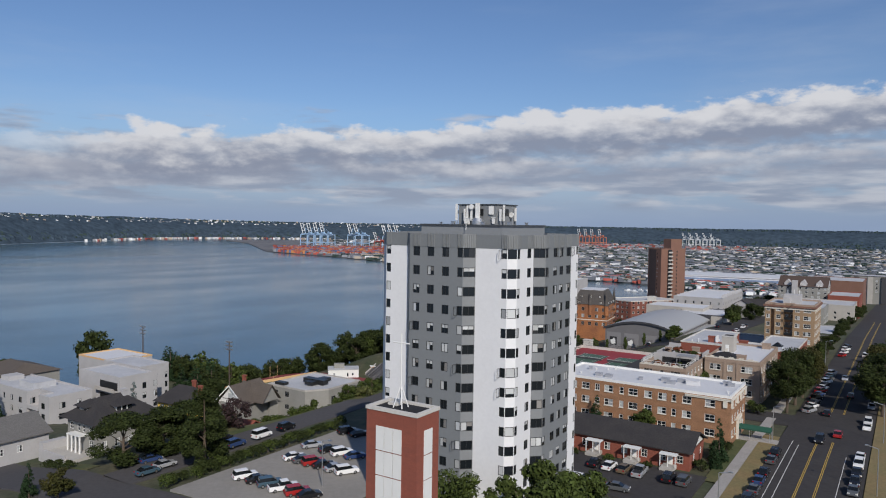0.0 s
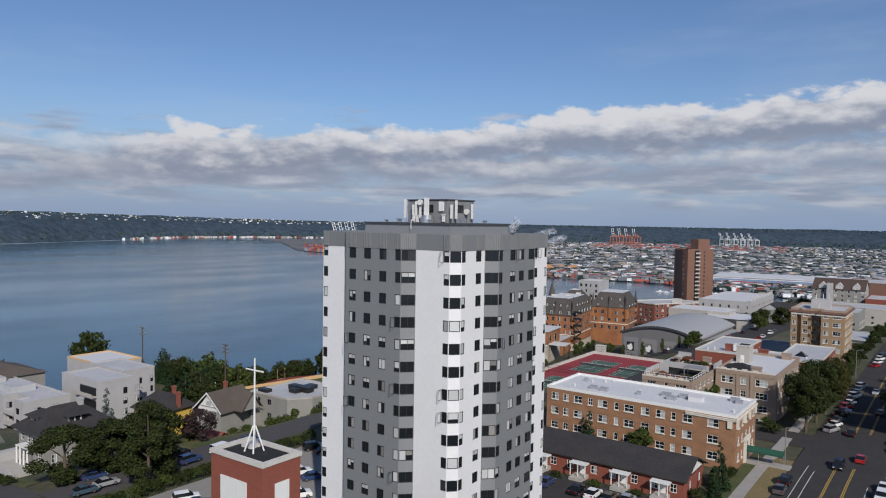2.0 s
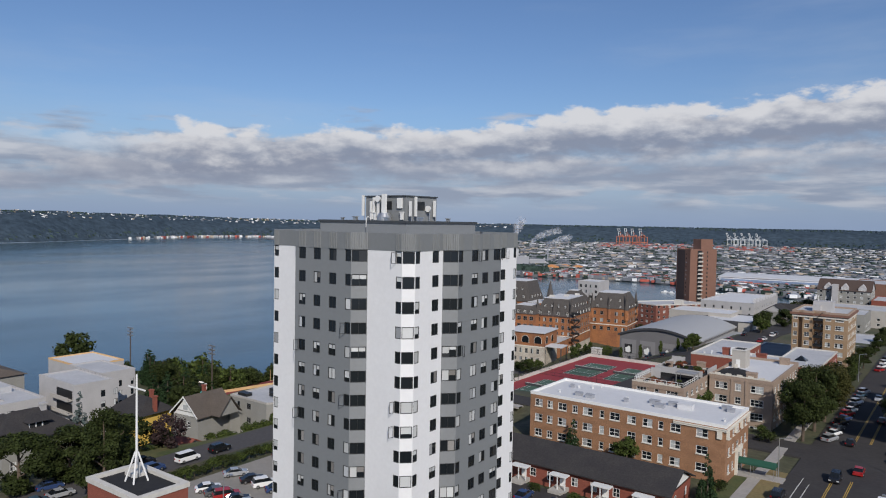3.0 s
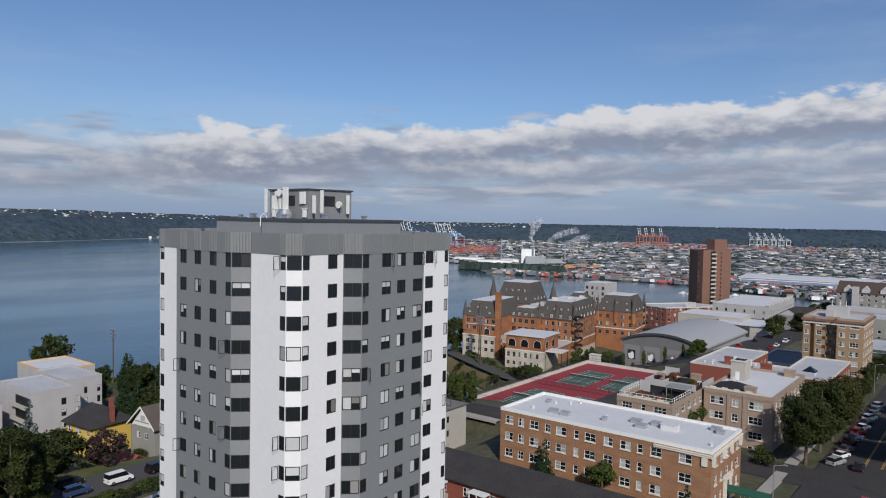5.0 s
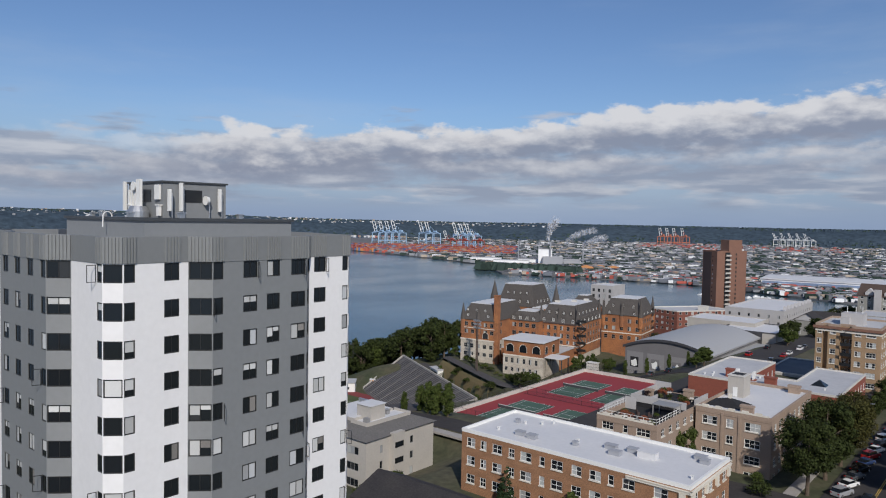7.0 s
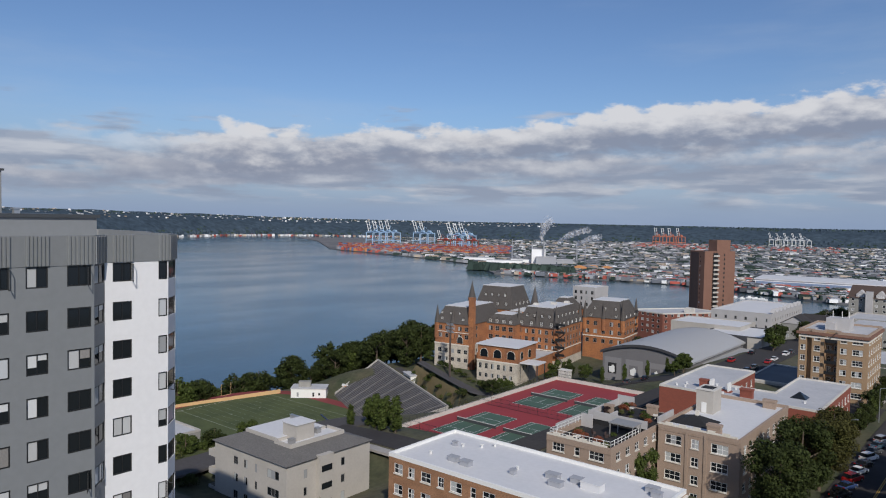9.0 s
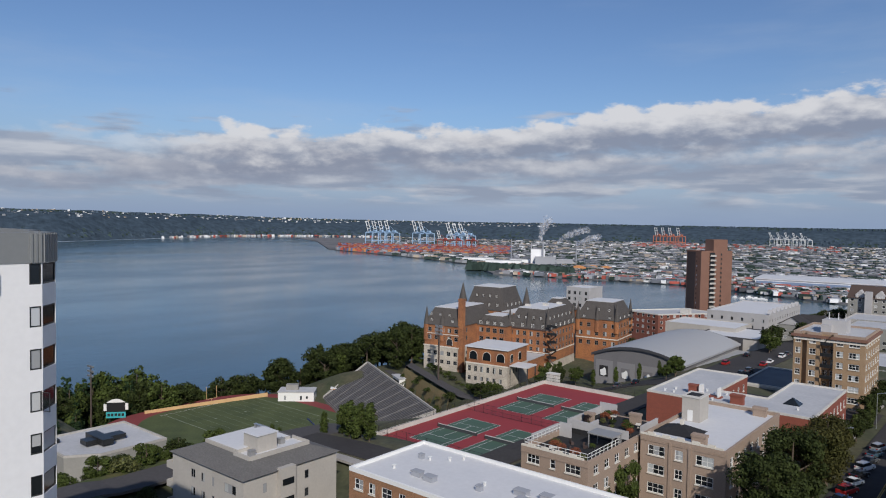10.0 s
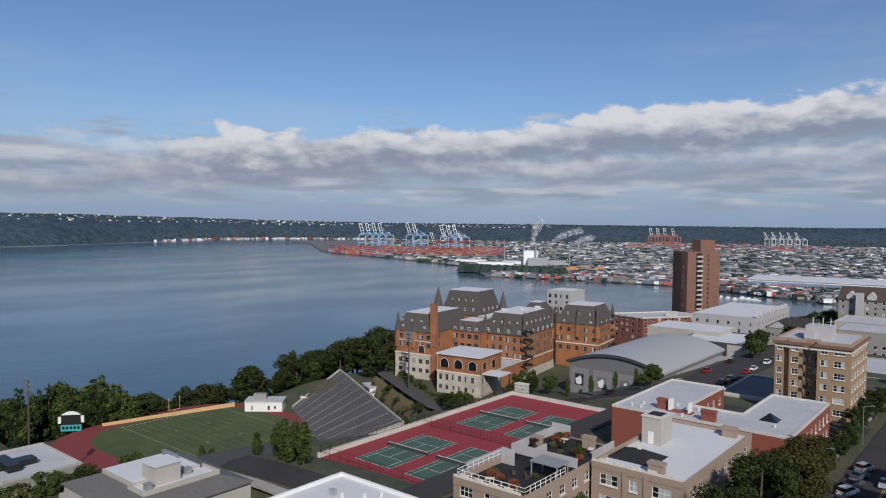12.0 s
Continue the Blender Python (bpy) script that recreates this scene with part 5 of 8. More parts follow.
# left wing
lw = [(1.9 + i * 3.6, 3.8 + i * 3.6) for i in range(5)]
top_rows = [(64.3, 66.3), (60.6, 62.6)]
walls(HS, -29, -10.5, -13.5, 20, 57.6, 67.5, BRICKHS, front=grid(lw, top_rows), right=grid([(3, 4.4), (7, 8.4)], top_rows), style="grey_sash")
walls(HS, -29.2, -10.3, -13.7, 20, 36, 57.6, STONE, front=grid(lw, [(53.5, 55.5), (49.6, 51.4)]), right=grid([(3, 4.4), (7, 8.4)], [(53.5, 55.5)]), style="grey_sash", name="stone_base")
boxpart("string_course", (-29.4, -10.1, -13.9, -13.5, 57.4, 57.9), TRIM, HS)
boxpart("string_course", (-29.3, -10.2, -13.8, -13.5, 63.3, 63.6), TRIM, HS)
arched(HS, (-15.2, -13.5, 58.4), "y", 3.0, 3.2)
frustum(HS, -29, -10.5, -13.5, 20, 67.5, 75.4, 3.4, SLATE)
for i in range(3):
    dormer(HS, -26.4 + i * 5.0, -11.8, 71.4, 1.2, 1.4, 2.5, "y", SLATE)
for x in (-25.5, -20.0, -14.0):
    dormer(HS, x, -13.0, 68.6, 1.6, 1.8, 3, "y")
spire(HS, -28.4, -12.9, 67.5, 76.0, 1.5, SLATE, 10, BRICKHS, 60)
spire(HS, -19.6, -12.9, 67.5, 74.6, 1.5, SLATE, 10, BRICKHS, 60)
chimney(HS, -9.4, -12.6, 40, 80.6, 2.6, 2.2, BRICKHS)
# recessed middle
mid = [(1.2 + i * 3.6, 3.4 + i * 3.6) for i in range(4)]
walls(HS, -10.5, 4.6, 4.5, 22, 40, 66.8, BRICKHS, front=grid(mid, [(63.4, 65.6), (59.2, 61.4)]), style="grey_sash")
boxpart("string_course", (-10.5, 4.6, 4.3, 4.5, 58.2, 58.6), TRIM, HS)
frustum(HS, -10.5, 4.6, 4.5, 22, 66.8, 71.2, 3.0, SLATE)
for i in range(4):
    dormer(HS, -8.6 + i * 3.7, 4.6, 67.2, 2.2, 1.7, 2.2, "y", SLATE)
# right wing
rw = [(0.9 + i * 3.5, 2.5 + i * 3.5) for i in range(6)]
rws = [(62.6, 64.8), (58.8, 61.0), (55.8, 57.6)]
walls(HS, 2.6, 23.6, 11.5, 44.5, 50.5, 66.3, BRICKHS, front=grid(rw, rws), right=grid(evenly(33, 8, 1.7, 1.5), rws), style="grey_sash")
walls(HS, 2.4, 23.8, 11.3, 44.7, 40, 50.5, STONE, style="grey_sash", name="stone_base", front=grid(rw, [(47.5, 49.2)]))
boxpart("string_course", (2.5, 23.9, 11.2, 11.5, 55.0, 55.4), TRIM, HS)
boxpart("string_course", (23.6, 23.9, 11.5, 44.5, 55.0, 55.4), TRIM, HS)
boxpart("cornice", (2.2, 24.0, 11.1, 11.5, 65.7, 66.3), BRICKDARK, HS)
frustum(HS, 2.6, 23.6, 11.5, 44.5, 66.3, 75.2, 3.6, SLATE)
for i in range(4):
    dormer(HS, 5.2 + i * 5.2, 11.3, 66.4, 1.9, 2.2, 3, "y", SLATE)
    dormer(HS, 7.6 + i * 3.9, 12.5, 70.6, 1.2, 1.4, 2.5, "y", SLATE)
for i in range(6):
    dormer(HS, 23.8, 14.5 + i * 5.4, 66.4, 1.9, 2.2, 3, "x", SLATE)
    dormer(HS, 22.1, 16.5 + i * 5.0, 70.6, 1.2, 1.4, 2.5, "x", SLATE)
for x, y, z in ((3.2, 12.2, 75.8), (22.9, 12.2, 77.0), (22.9, 43.8, 76.6), (12.8, 12.6, 74.6)):
    spire(HS, x, y, 65.9, z, 1.5, SLATE, 10, BRICKHS, 60.5)
for x, y in ((8, 22), (14, 30), (17, 40)):
    boxpart("roof_hatch", (x - 1.2, x + 1.2, y - 1, y + 1, 75.2, 76.4), CONCPALE, HS)
# great hall roof with turrets
walls(HS, -29, -7, 26, 48, 60, 71.0, BRICKHS, style="grey_sash", front=grid([(4, 5.2), (9, 10.2), (14, 15.2)], [(68.0, 69.6)]))
frustum(HS, -29, -7, 26, 48, 71.0, 82.6, 3.0, SLATE)
for i in range(4):
    dormer(HS, -25.2 + i * 4.8, 25.9, 73.0, 1.5, 1.7, 2.5, "y", SLATE)
    dormer(HS, -23.4 + i * 3.8, 27.1, 77.6, 1.1, 1.3, 2.5, "y", SLATE)
    dormer(HS, -7.0, 30.0 + i * 4.6, 73.0, 1.5, 1.7, 2.5, "x", SLATE)
spire(HS, -31.4, 26.5, 74.6, 84.5, 2.3, SLATE, 12, BRICKHS, 55)
spire(HS, 6.2, 24.0, 74.2, 84.5, 2.4, SLATE, 12, BRICKHS, 55)
walls(HS, -7, 4, 24, 40, 60, 71.0, BRICKHS, front=grid([(2.5, 4.5), (6.5, 8.5)], [(68.2, 70.0)]), style="grey_sash")
boxpart("roof", (-7.2, 4.2, 23.8, 40.2, 71.0, 71.4), ROOFWHITE, HS)
walls(HS, 4, 18, 46, 62, 60, 70.5, BRICKHS)
frustum(HS, 4, 18, 46, 62, 70.5, 76.8, 4.5, SLATE)
# terrace pavilion in front
walls(HS, 3.0, 22.6, -29.0, -10.0, 55.6, 62.4, BRICKHS, style="grey_sash")
tw = [(1.0 + i * 3.0, 2.4 + i * 3.0) for i in range(6)]
walls(HS, 2.8, 22.8, -29.2, -10.0, 36, 55.6, STONE, front=grid(tw, [(52.0, 54.4), (48.2, 50.0)]), right=grid([(2 + i * 3.2, 3.2 + i * 3.2) for i in range(4)], [(52.0, 54.2)]), style="grey_sash", name="stone_base")
for i in range(3):
    arched(HS, (6.2 + i * 6.6, -29.0, 57.2), "y", 3.6, 3.6)
for i in range(2):
    arched(HS, (22.6, -25.0 + i * 8.0, 57.0), "x", 2.6, 3.4)
boxpart("string_course", (2.6, 23.0, -29.4, -29.0, 55.3, 55.8), TRIM, HS)
boxpart("roof", (2.4, 23.2, -29.7, -9.6, 62.4, 62.9), ROOFWHITE, HS)
walls(HS, -8, 22.0, -9.9, 11.0, 40, 54.5, BRICKHS)
boxpart("court_roof", (-8.2, 22.2, -9.9, 11.2, 54.5, 54.8), ROOFGREY, HS)
EC = thing("entrance_canopy", "white entrance canopy beside the school", "canopy", -160.5, 346.5, 0, 8)
boxpart("roof", (-4.5, 4.5, -4.5, 4.5, 55.6, 56.1), ROOFWHITE, EC)
for x in (-4, 4):
    for y in (-4, 4):
        boxpart("post", (x - 0.2, x + 0.2, y - 0.2, y + 0.2, 46, 55.6), DARKTRIM, EC)
# far pavilion
pv = [(1.5 + i * 4.3, 3.4 + i * 4.3) for i in range(5)]
PV = thing("school_pavilion", "orange brick pavilion with a slate mansard roof", "school", -190, 365, 0, 8)
walls(PV, 21.3, 43.2, 53.0, 77.0, 44, 67.5, BRICKHS, front=grid(pv, [(63.4, 65.6), (59.2, 61.4), (54.4, 56.6)]), right=grid([(1.8 + i * 4.4, 3.7 + i * 4.4) for i in range(5)], [(63.4, 65.6), (59.2, 61.4), (54.4, 56.6)]), style="grey_sash")
boxpart("string_course", (21.1, 43.4, 52.8, 53.0, 57.6, 58.1), TRIM, PV)
boxpart("string_course", (43.2, 43.4, 53.0, 77.0, 57.6, 58.1), TRIM, PV)
frustum(PV, 21.3, 43.2, 53.0, 77.0, 67.5, 76.2, 3.8, SLATE)
for i in range(3):
    dormer(PV, 27.0 + i * 5.6, 54.6, 71.6, 1.2, 1.4, 2.5, "y", SLATE)
for i in range(3):
    dormer(PV, 25.5 + i * 6.8, 53.0, 67.6, 1.6, 1.8, 3, "y", SLATE)
    dormer(PV, 43.2, 57.0 + i * 7.2, 67.6, 1.6, 1.8, 3, "x", SLATE)
for x, y, z in ((22, 53.6, 76.0), (42.4, 53.6, 77.5), (42.4, 76.3, 77.0), (32.2, 53.8, 75.0)):
    spire(PV, x, y, 67.0, z, 1.5, SLATE, 10, BRICKHS, 61)


def iron_stairs(parent_x, parent_y, z0, z1, rz):
    F = thing("fire_escape", "dark iron fire escape on brick", "fire escape", parent_x, parent_y, z0, rz)
    k = int((z1 - z0) / 3.6)
    for i in range(k):
        z = (i + 1) * 3.6
        boxpart("landing", (-2.4, 2.4, -1.4, 0, z - 0.1, z), BLACKFRAME, F)
        boxpart("rail", (-2.4, 2.4, -1.4, -1.3, z, z + 1.1), BLACKFRAME, F)
        bm = bmesh.new()
        s = 1 if i % 2 else -1
        rod(bm, (-2.0 * s, -0.7, z - 3.5), (2.0 * s, -0.7, z - 0.1), 0.25, sides=4)
        part("stair", bm, BLACKFRAME, F)


iron_stairs(-165.6, 379.2, 50, 68, 8)
iron_stairs(-158.6, 444.0, 48, 70, 98)
WT = block("white_tank_house", "white metal-clad block behind the school", "building", rect(-197, -183, 446, 462), 40, 80.5, STUCCOWHITE, [(evenly(14, 4, 1.6, 1.0), storeys(62, 5, 3.4, 0.8, 2.0)), None, None, None], ROOFWHITE, 0.4, None, "grey_plain")

# ---- school gym with curved roof ----
gx0, gx1, gy0, gy1 = -127.0, -91.0, 346.0, 408.0
bm = bmesh.new()
for p0, p1 in (((gx0, gy0), (gx1, gy0)), ((gx1, gy0), (gx1, gy1)), ((gx1, gy1), (gx0, gy1)), ((gx0, gy1), (gx0, gy0))):
    wall_sheet(bm, p0, p1, 50, 65.4, [])
part("wall", bm, GYMWALL, gym)
bm = bmesh.new()
seg = 16
lo_ = []
for i in range(seg + 1):
    u = i / seg
    x = gx0 - 0.8 + (gx1 - gx0 + 1.6) * u
    z = 65.4 + 4.2 * (1 - (2 * u - 1) ** 2)
    lo_.append([bm.verts.new((x, y, z + dz)) for y in (gy0 - 0.8, gy1 + 0.8) for dz in (0, 0.5)])
for a, b in zip(lo_, lo_[1:]):
    for f in ((1, 3, 3, 1),):
        bm.faces.new((a[1], b[1], b[3], a[3]))
    bm.faces.new((a[2], b[2], b[0], a[0]))
part("roof", bm, ROOFMETAL, gym, "pale grey curved metal roof")
for y, d in ((gy0 - 0.85, -1), (gy1 + 0.85, 1)):
    bm = bmesh.new()
    prev = None
    for i in range(seg + 1):
        u = i / seg
        x = gx0 - 0.8 + (gx1 - gx0 + 1.6) * u
        z = 65.4 + 4.2 * (1 - (2 * u - 1) ** 2)
        cur = [bm.verts.new((x, y, z - 0.5)), bm.verts.new((x, y, z + 0.55))]
        if prev:
            bm.faces.new((prev[0], cur[0], cur[1], prev[1]))
        prev = cur
    part("fascia", bm, GYMDARK, gym, "charcoal curved fascia")
bm = bmesh.new()
top = [bm.verts.new((gx0 + (gx1 - gx0) * i / seg, gy0, 65.4 + 4.2 * (1 - (2 * i / seg - 1) ** 2))) for i in range(seg + 1)]
base = [bm.verts.new((gx0 + (gx1 - gx0) * i / seg, gy0, 65.4)) for i in range(seg + 1)]
for i in range(seg):
    if i == 0:
        bm.faces.new((base[0], base[1], top[1]))
    elif i == seg - 1:
        bm.faces.new((base[i], base[i + 1], top[i]))
    else:
        bm.faces.new((base[i], base[i + 1], top[i + 1], top[i]))
part("gable_wall", bm, GYMWALL, gym)
for x in (-122.5, -113.5, -104.5):
    bm = bmesh.new()
    box(bm, x - 3.6, x + 3.6, gy0 - 0.12, gy0, 53, 63.6)
    ob = part("bay_panel", bm, mat("gym_panel", (0.21, 0.205, 0.21), 0.8, grain=0.05, scale=0.5), gym)
    banner = boxpart("banner", (x - 2.0, x + 1.6, gy0 - 0.2, gy0 - 0.12, 57.2, 61.4), ROOFBLACK if x < -120 else GYMWALL, ob, "mural panel with a pale abstract shape")
    bm = bmesh.new()
    pl = [(-1.2, 0.5), (0.2, 0.2), (1.2, 0.8), (1.0, 2.8), (0.4, 3.6), (-0.6, 2.7), (-1.5, 2.5)]
    q = [bm.verts.new((x - 0.2 + u, gy0 - 0.22, 57.2 + v)) for u, v in pl]
    bm.faces.new(q)
    part("shape", bm, ANTENNA, banner)
bm = bmesh.new()
box(bm, gx1, gx1 + 6, gy0 + 12, gy1 - 4, 50, 63.5)
part("side_wing", bm, GYMWALL, gym)
boxpart("side_roof", (gx1, gx1 + 6.4, gy0 + 11.6, gy1 - 3.6, 63.5, 63.9), ROOFMETAL, gym)
for i in range(9):
    boxpart("pilaster", (gx1 + 6, gx1 + 6.3, gy0 + 14 + i * 4.6, gy0 + 14.6 + i * 4.6, 52, 63), GYMDARK, gym)
ANX = block("gym_annex", "beige and charcoal annex behind the gym", "annex", rect(-110, -84.0, 410, 442), 46, 68.4, STUCCO, [None] * 4, ROOFWHITE, 0.4, GYMDARK)
boxpart("dark_front", (-110.05, -90, 409.8, 410, 52, 68.2), GYMDARK, ANX)
CRM = block("cream_block", "cream flat-roofed block behind the gym", "building", rect(-131, -98, 426, 450), 46, 69.8, STUCCO, [None] * 4, ROOFWHITE, 0.4, STUCCO)
WB = block("white_row", "white three-storey row with flat roof and gables", "row house", rect(-128.5, -97.5, 476, 540), 46, 71.4, STUCCOWHITE, [(evenly(31, 6, 1.2, 2), [(67.0, 68.8), (63.4, 65.2)]), (evenly(64, 13, 1.3, 2), [(67.0, 68.8), (63.4, 65.2), (59.8, 61.6)]), None, None], ROOFWHITE, 0.5, STUCCOWHITE, "grey_plain")
for i in range(8):
    bm = bmesh.new()
    y = 480 + i * 7.6
    v = [bm.verts.new(p) for p in ((-97.4, y, 71.4), (-97.4, y + 4, 71.4), (-97.4, y + 2, 73.4), (-99.4, y, 71.4), (-99.4, y + 4, 71.4), (-99.4, y + 2, 73.4))]
    bm.faces.new(v[:3])
    bm.faces.new((v[3], v[5], v[4]))
    bm.faces.new((v[0], v[2], v[5], v[3]))
    bm.faces.new((v[2], v[1], v[4], v[5]))
    part("gable", bm, STUCCOWHITE, WB)
rf = storeys(50, 4, 3.4, 1.0, 1.7)
RF = block("red_brick_hall", "red brick four-storey hall with pale trim", "building", [(-187, 500), (-163, 494), (-138, 530), (-162, 536)], 44, 63.6, mat("dull_red_brick", (0.19, 0.07, 0.05), 0.9, grain=0.15, scale=0.5, stain=0.3), [(evenly(24, 6, 1.6, 1.5), rf), (evenly(43, 10, 1.6, 1.5), rf), None, None], ROOFGREY, 0.5, CONCPALE, "white_plain")
boxpart("roof_house", (-157, -152, 512, 517, 63.2, 66), CONCPALE, RF)

# ---- brown tower details ----
bt = Vector((12.8, 20.0)).normalized()
bn = Vector((bt.y, -bt.x))


def on_tower(name, u0, u1, w0, w1, z0, z1, material, parent, label=""):
    """A box on the tower's long face: along it, outwards, and up."""
    o = Vector((-157.2, 545))
    bm = bmesh.new()
    prism(bm, [tuple(o + bt * u + bn * w) for u, w in ((u0, w0), (u0, w1), (u1, w1), (u1, w0))][::1], z0, z1)
    bmesh.ops.recalc_face_normals(bm, faces=bm.faces)
    return part(name, bm, material, parent, label)


on_tower("core", 9.0, 19.5, -8.0, 0.3, 40, 107.0, BRICKBROWN, br, "taller brick lift core")
for i in range(17):
    z = 49.0 + i * 2.95
    bc = on_tower("balcony", 6.2, 10.4, 0.3, 1.4, z, z + 0.25, CONCPALE, br)
    # black sheet on the wall stands for the shade inside the balcony
    on_tower("opening", 6.4, 10.2, 0.28, 0.36, z + 0.3, z + 2.5, BLACKFRAME, bc)
    on_tower("balustrade", 6.2, 10.4, 1.3, 1.4, z + 0.25, z + 1.1, STUCCO, bc)
    on_tower("slot_window", 14.6, 15.6, 0.28, 0.36, z + 0.6, z + 2.0, BLACKFRAME, br)
d2 = Vector((-12.3, 7.9)).normalized()
bm = bmesh.new()
o = Vector((-157.2, 545))
nn = Vector((-d2.y, d2.x))
# flat dark panel 0.1 m proud of the end wall
prism(bm, [tuple(o + d2 * u + nn * w) for u, w in ((5.5, 0), (5.5, 0.1), (13.5, 0.1), (13.5, 0))], 46, 98.8)
bmesh.ops.recalc_face_normals(bm, faces=bm.faces)
part("dark_panel", bm, BRICKDARK, br, "dark brown panel on the end wall")

# ---- buildings at the far end of the avenue ----
rr = storeys(56, 4, 3.1, 1.0, 1.6)
for x0, x1, y0, y1, z1, wallm, lab in ((-62, -40, 470, 500, 70.5, STUCCOGREY, "grey flat-roofed shop block on the avenue"), (-45, -26, 552, 590, 71.5, BRICKRED, "red brick apartment block on the avenue"), (-70, -27, 512, 545, 69.0, STUCCO, "low beige shop block on the avenue"), (-60, -27, 395, 440, 64.5, STUCCOGREY, "low grey-roofed shop on the avenue"), (-66, -28, 640, 690, 76, BRICKBROWN, "brown brick apartments far down the avenue")):
    L1, L2 = x1 - x0, y1 - y0
    block("shop_block", lab, "building", rect(x0, x1, y0, y1), 44, z1, wallm, [(evenly(L1, 6, 1.6, 2), rr[:3]), (evenly(L2, 8, 1.6, 2), rr[:3]), None, None], ROOFGREY, 0.5, None, "white_plain")
rr5 = storeys(54.8, 4, 3.4, 1.0, 1.9)
FA = block("avenue_apartments", "grey and beige six-storey apartments at the avenue's end", "apartment block", rect(-46, 12, 800, 830), 30, 71.5, STUCCOGREY, [(evenly(58, 12, 1.9, 2.5), rr5), None, None, None], ROOFGREY, 0.6, GYMDARK, "white_plain")
for i in range(5):
    boxpart("bay", (-43 + i * 11.5, -38.5 + i * 11.5, 798.6, 800, 30, 70.5), STUCCO if i % 2 else GYMDARK, FA)
GB = thing("gabled_apartments", "white and grey apartments with brown gables", "apartment block")
walls(GB, -77, -46, 560, 584, 48, 76, STUCCOGREY, front=grid(evenly(32, 8, 1.5, 1.5), storeys(58, 6, 3.0, 1.0, 1.5)), right=grid(evenly(24, 6, 1.5, 1.5), storeys(58, 6, 3.0, 1.0, 1.5)), style="white_plain")
gable(GB, -77, -46, 560, 584, 76, 82.5, "x", mat("brown_shingle", (0.075, 0.05, 0.04), 0.9, grain=0.2, scale=0.4), STUCCOWHITE)
for i in range(3):
    dormer(GB, -71 + i * 10, 560.2, 76.2, 4.5, 1.8, 6, "y", STUCCOWHITE)
boxpart("stair_tower", (-68, -64.5, 556.5, 560, 50, 80), STUCCOWHITE, GB)
for k, (x, y, w, d, h) in enumerate(((-110, 470, 14, 12, 8), (-86, 480, 12, 14, 9), (-82, 505, 13, 12, 8), (-95, 610, 16, 14, 8), (-75, 620, 14, 12, 8), (-120, 590, 14, 14, 8))):
    z = gz(x, y)
    Hh = thing("house", "pale clapboard house with a dark pitched roof", "house", x, y, z - 1)
    walls(Hh, -w / 2, w / 2, -d / 2, d / 2, -2, h, (STUCCOWHITE, STUCCOGREY, STUCCO)[k % 3], front=grid(evenly(w, 2, 1.4, 2.5), [(2, 3.5), (5, 6.5)]), right=grid(evenly(d, 2, 1.4, 2.5), [(2, 3.5), (5, 6.5)]), style="white_plain")
    gable(Hh, -w / 2, w / 2, -d / 2, d / 2, h, h + 4, "xy"[k % 2], SHINGLE, STUCCOWHITE)


# ---- tennis courts ----
slab("court_surface", rect(-119.5, -84.5, 218.5, 297.0), 63.0, COURTRED, "red hard court surround", "tennis court")
for cx in (-107.9, -92.6):
    for cy in (235.3, 272.6):
        TC = thing("tennis_court", "green tennis court with white lines and a net", "tennis court", cx, cy, 63.0, group="tennis courts")
        boxpart("playing_surface", (-5.485, 5.485, -11.885, 11.885, 0.002, 0.02), COURTGREEN, TC)
        for b in ((-5.49, -5.39, -11.89, 11.89), (5.39, 5.49, -11.89, 11.89), (-4.17, -4.06, -11.89, 11.89), (4.06, 4.17, -11.89, 11.89), (-5.39, 5.39, -11.89, -11.78), (-5.39, 5.39, 11.78, 11.89), (-4.06, 4.06, -6.46, -6.35), (-4.06, 4.06, 6.35, 6.46), (-0.05, 0.05, -6.35, 6.35)):
            boxpart("line", (*b, 0.02, 0.026), PAINTWHITE, TC)
        boxpart("net", (-6.4, 6.4, -0.02, 0.02, 0.03, 0.85), DARKTRIM, TC)
        boxpart("net_tape", (-6.4, 6.4, -0.035, 0.035, 0.85, 0.97), PAINTWHITE, TC)
        for x in (-6.4, 6.4):
            bm = bmesh.new()
            rod(bm, (x, 0, 0), (x, 0, 1.07), 0.06)
            part("net_post", bm, BLACKFRAME, TC)
for x0, y0, x1, y1 in ((-119.7, 218.2, -119.7, 297.2), (-119.7, 297.2, -84.3, 297.2)):
    W_ = thing("court_wall", "low pale concrete wall round the courts", "wall")
    boxpart("wall", (x0 - 0.25, x1 + 0.25, y0 - 0.25, y1 + 0.25, 56, 64.2), CONCPALE, W_)


def chain_fence(x0, y0, x1, y1, z, h, label="dark chain-link fence round the courts"):
    F = thing("fence", label, "fence", 0, 0, 0, group="court fences")
    L = math.hypot(x1 - x0, y1 - y0)
    k = max(2, int(L / 3))
    for i in range(k + 1):
        px, py = x0 + (x1 - x0) * i / k, y0 + (y1 - y0) * i / k
        bm = bmesh.new()
        rod(bm, (px, py, z), (px, py, z + h), 0.05, sides=5)
        part("post", bm, BLACKFRAME, F)
    for hh in (0.1, h * 0.5, h):
        bm = bmesh.new()
        rod(bm, (x0, y0, z + hh), (x1, y1, z + hh), 0.04, sides=4)
        part("rail", bm, BLACKFRAME, F)
    bm = bmesh.new()
    nn = int(L / 0.45)
    for i in range(nn):
        px, py = x0 + (x1 - x0) * i / nn, y0 + (y1 - y0) * i / nn
        rod(bm, (px, py, z), (px, py, z + h), 0.012, sides=3)
    part("mesh", bm, BLACKFRAME, F)


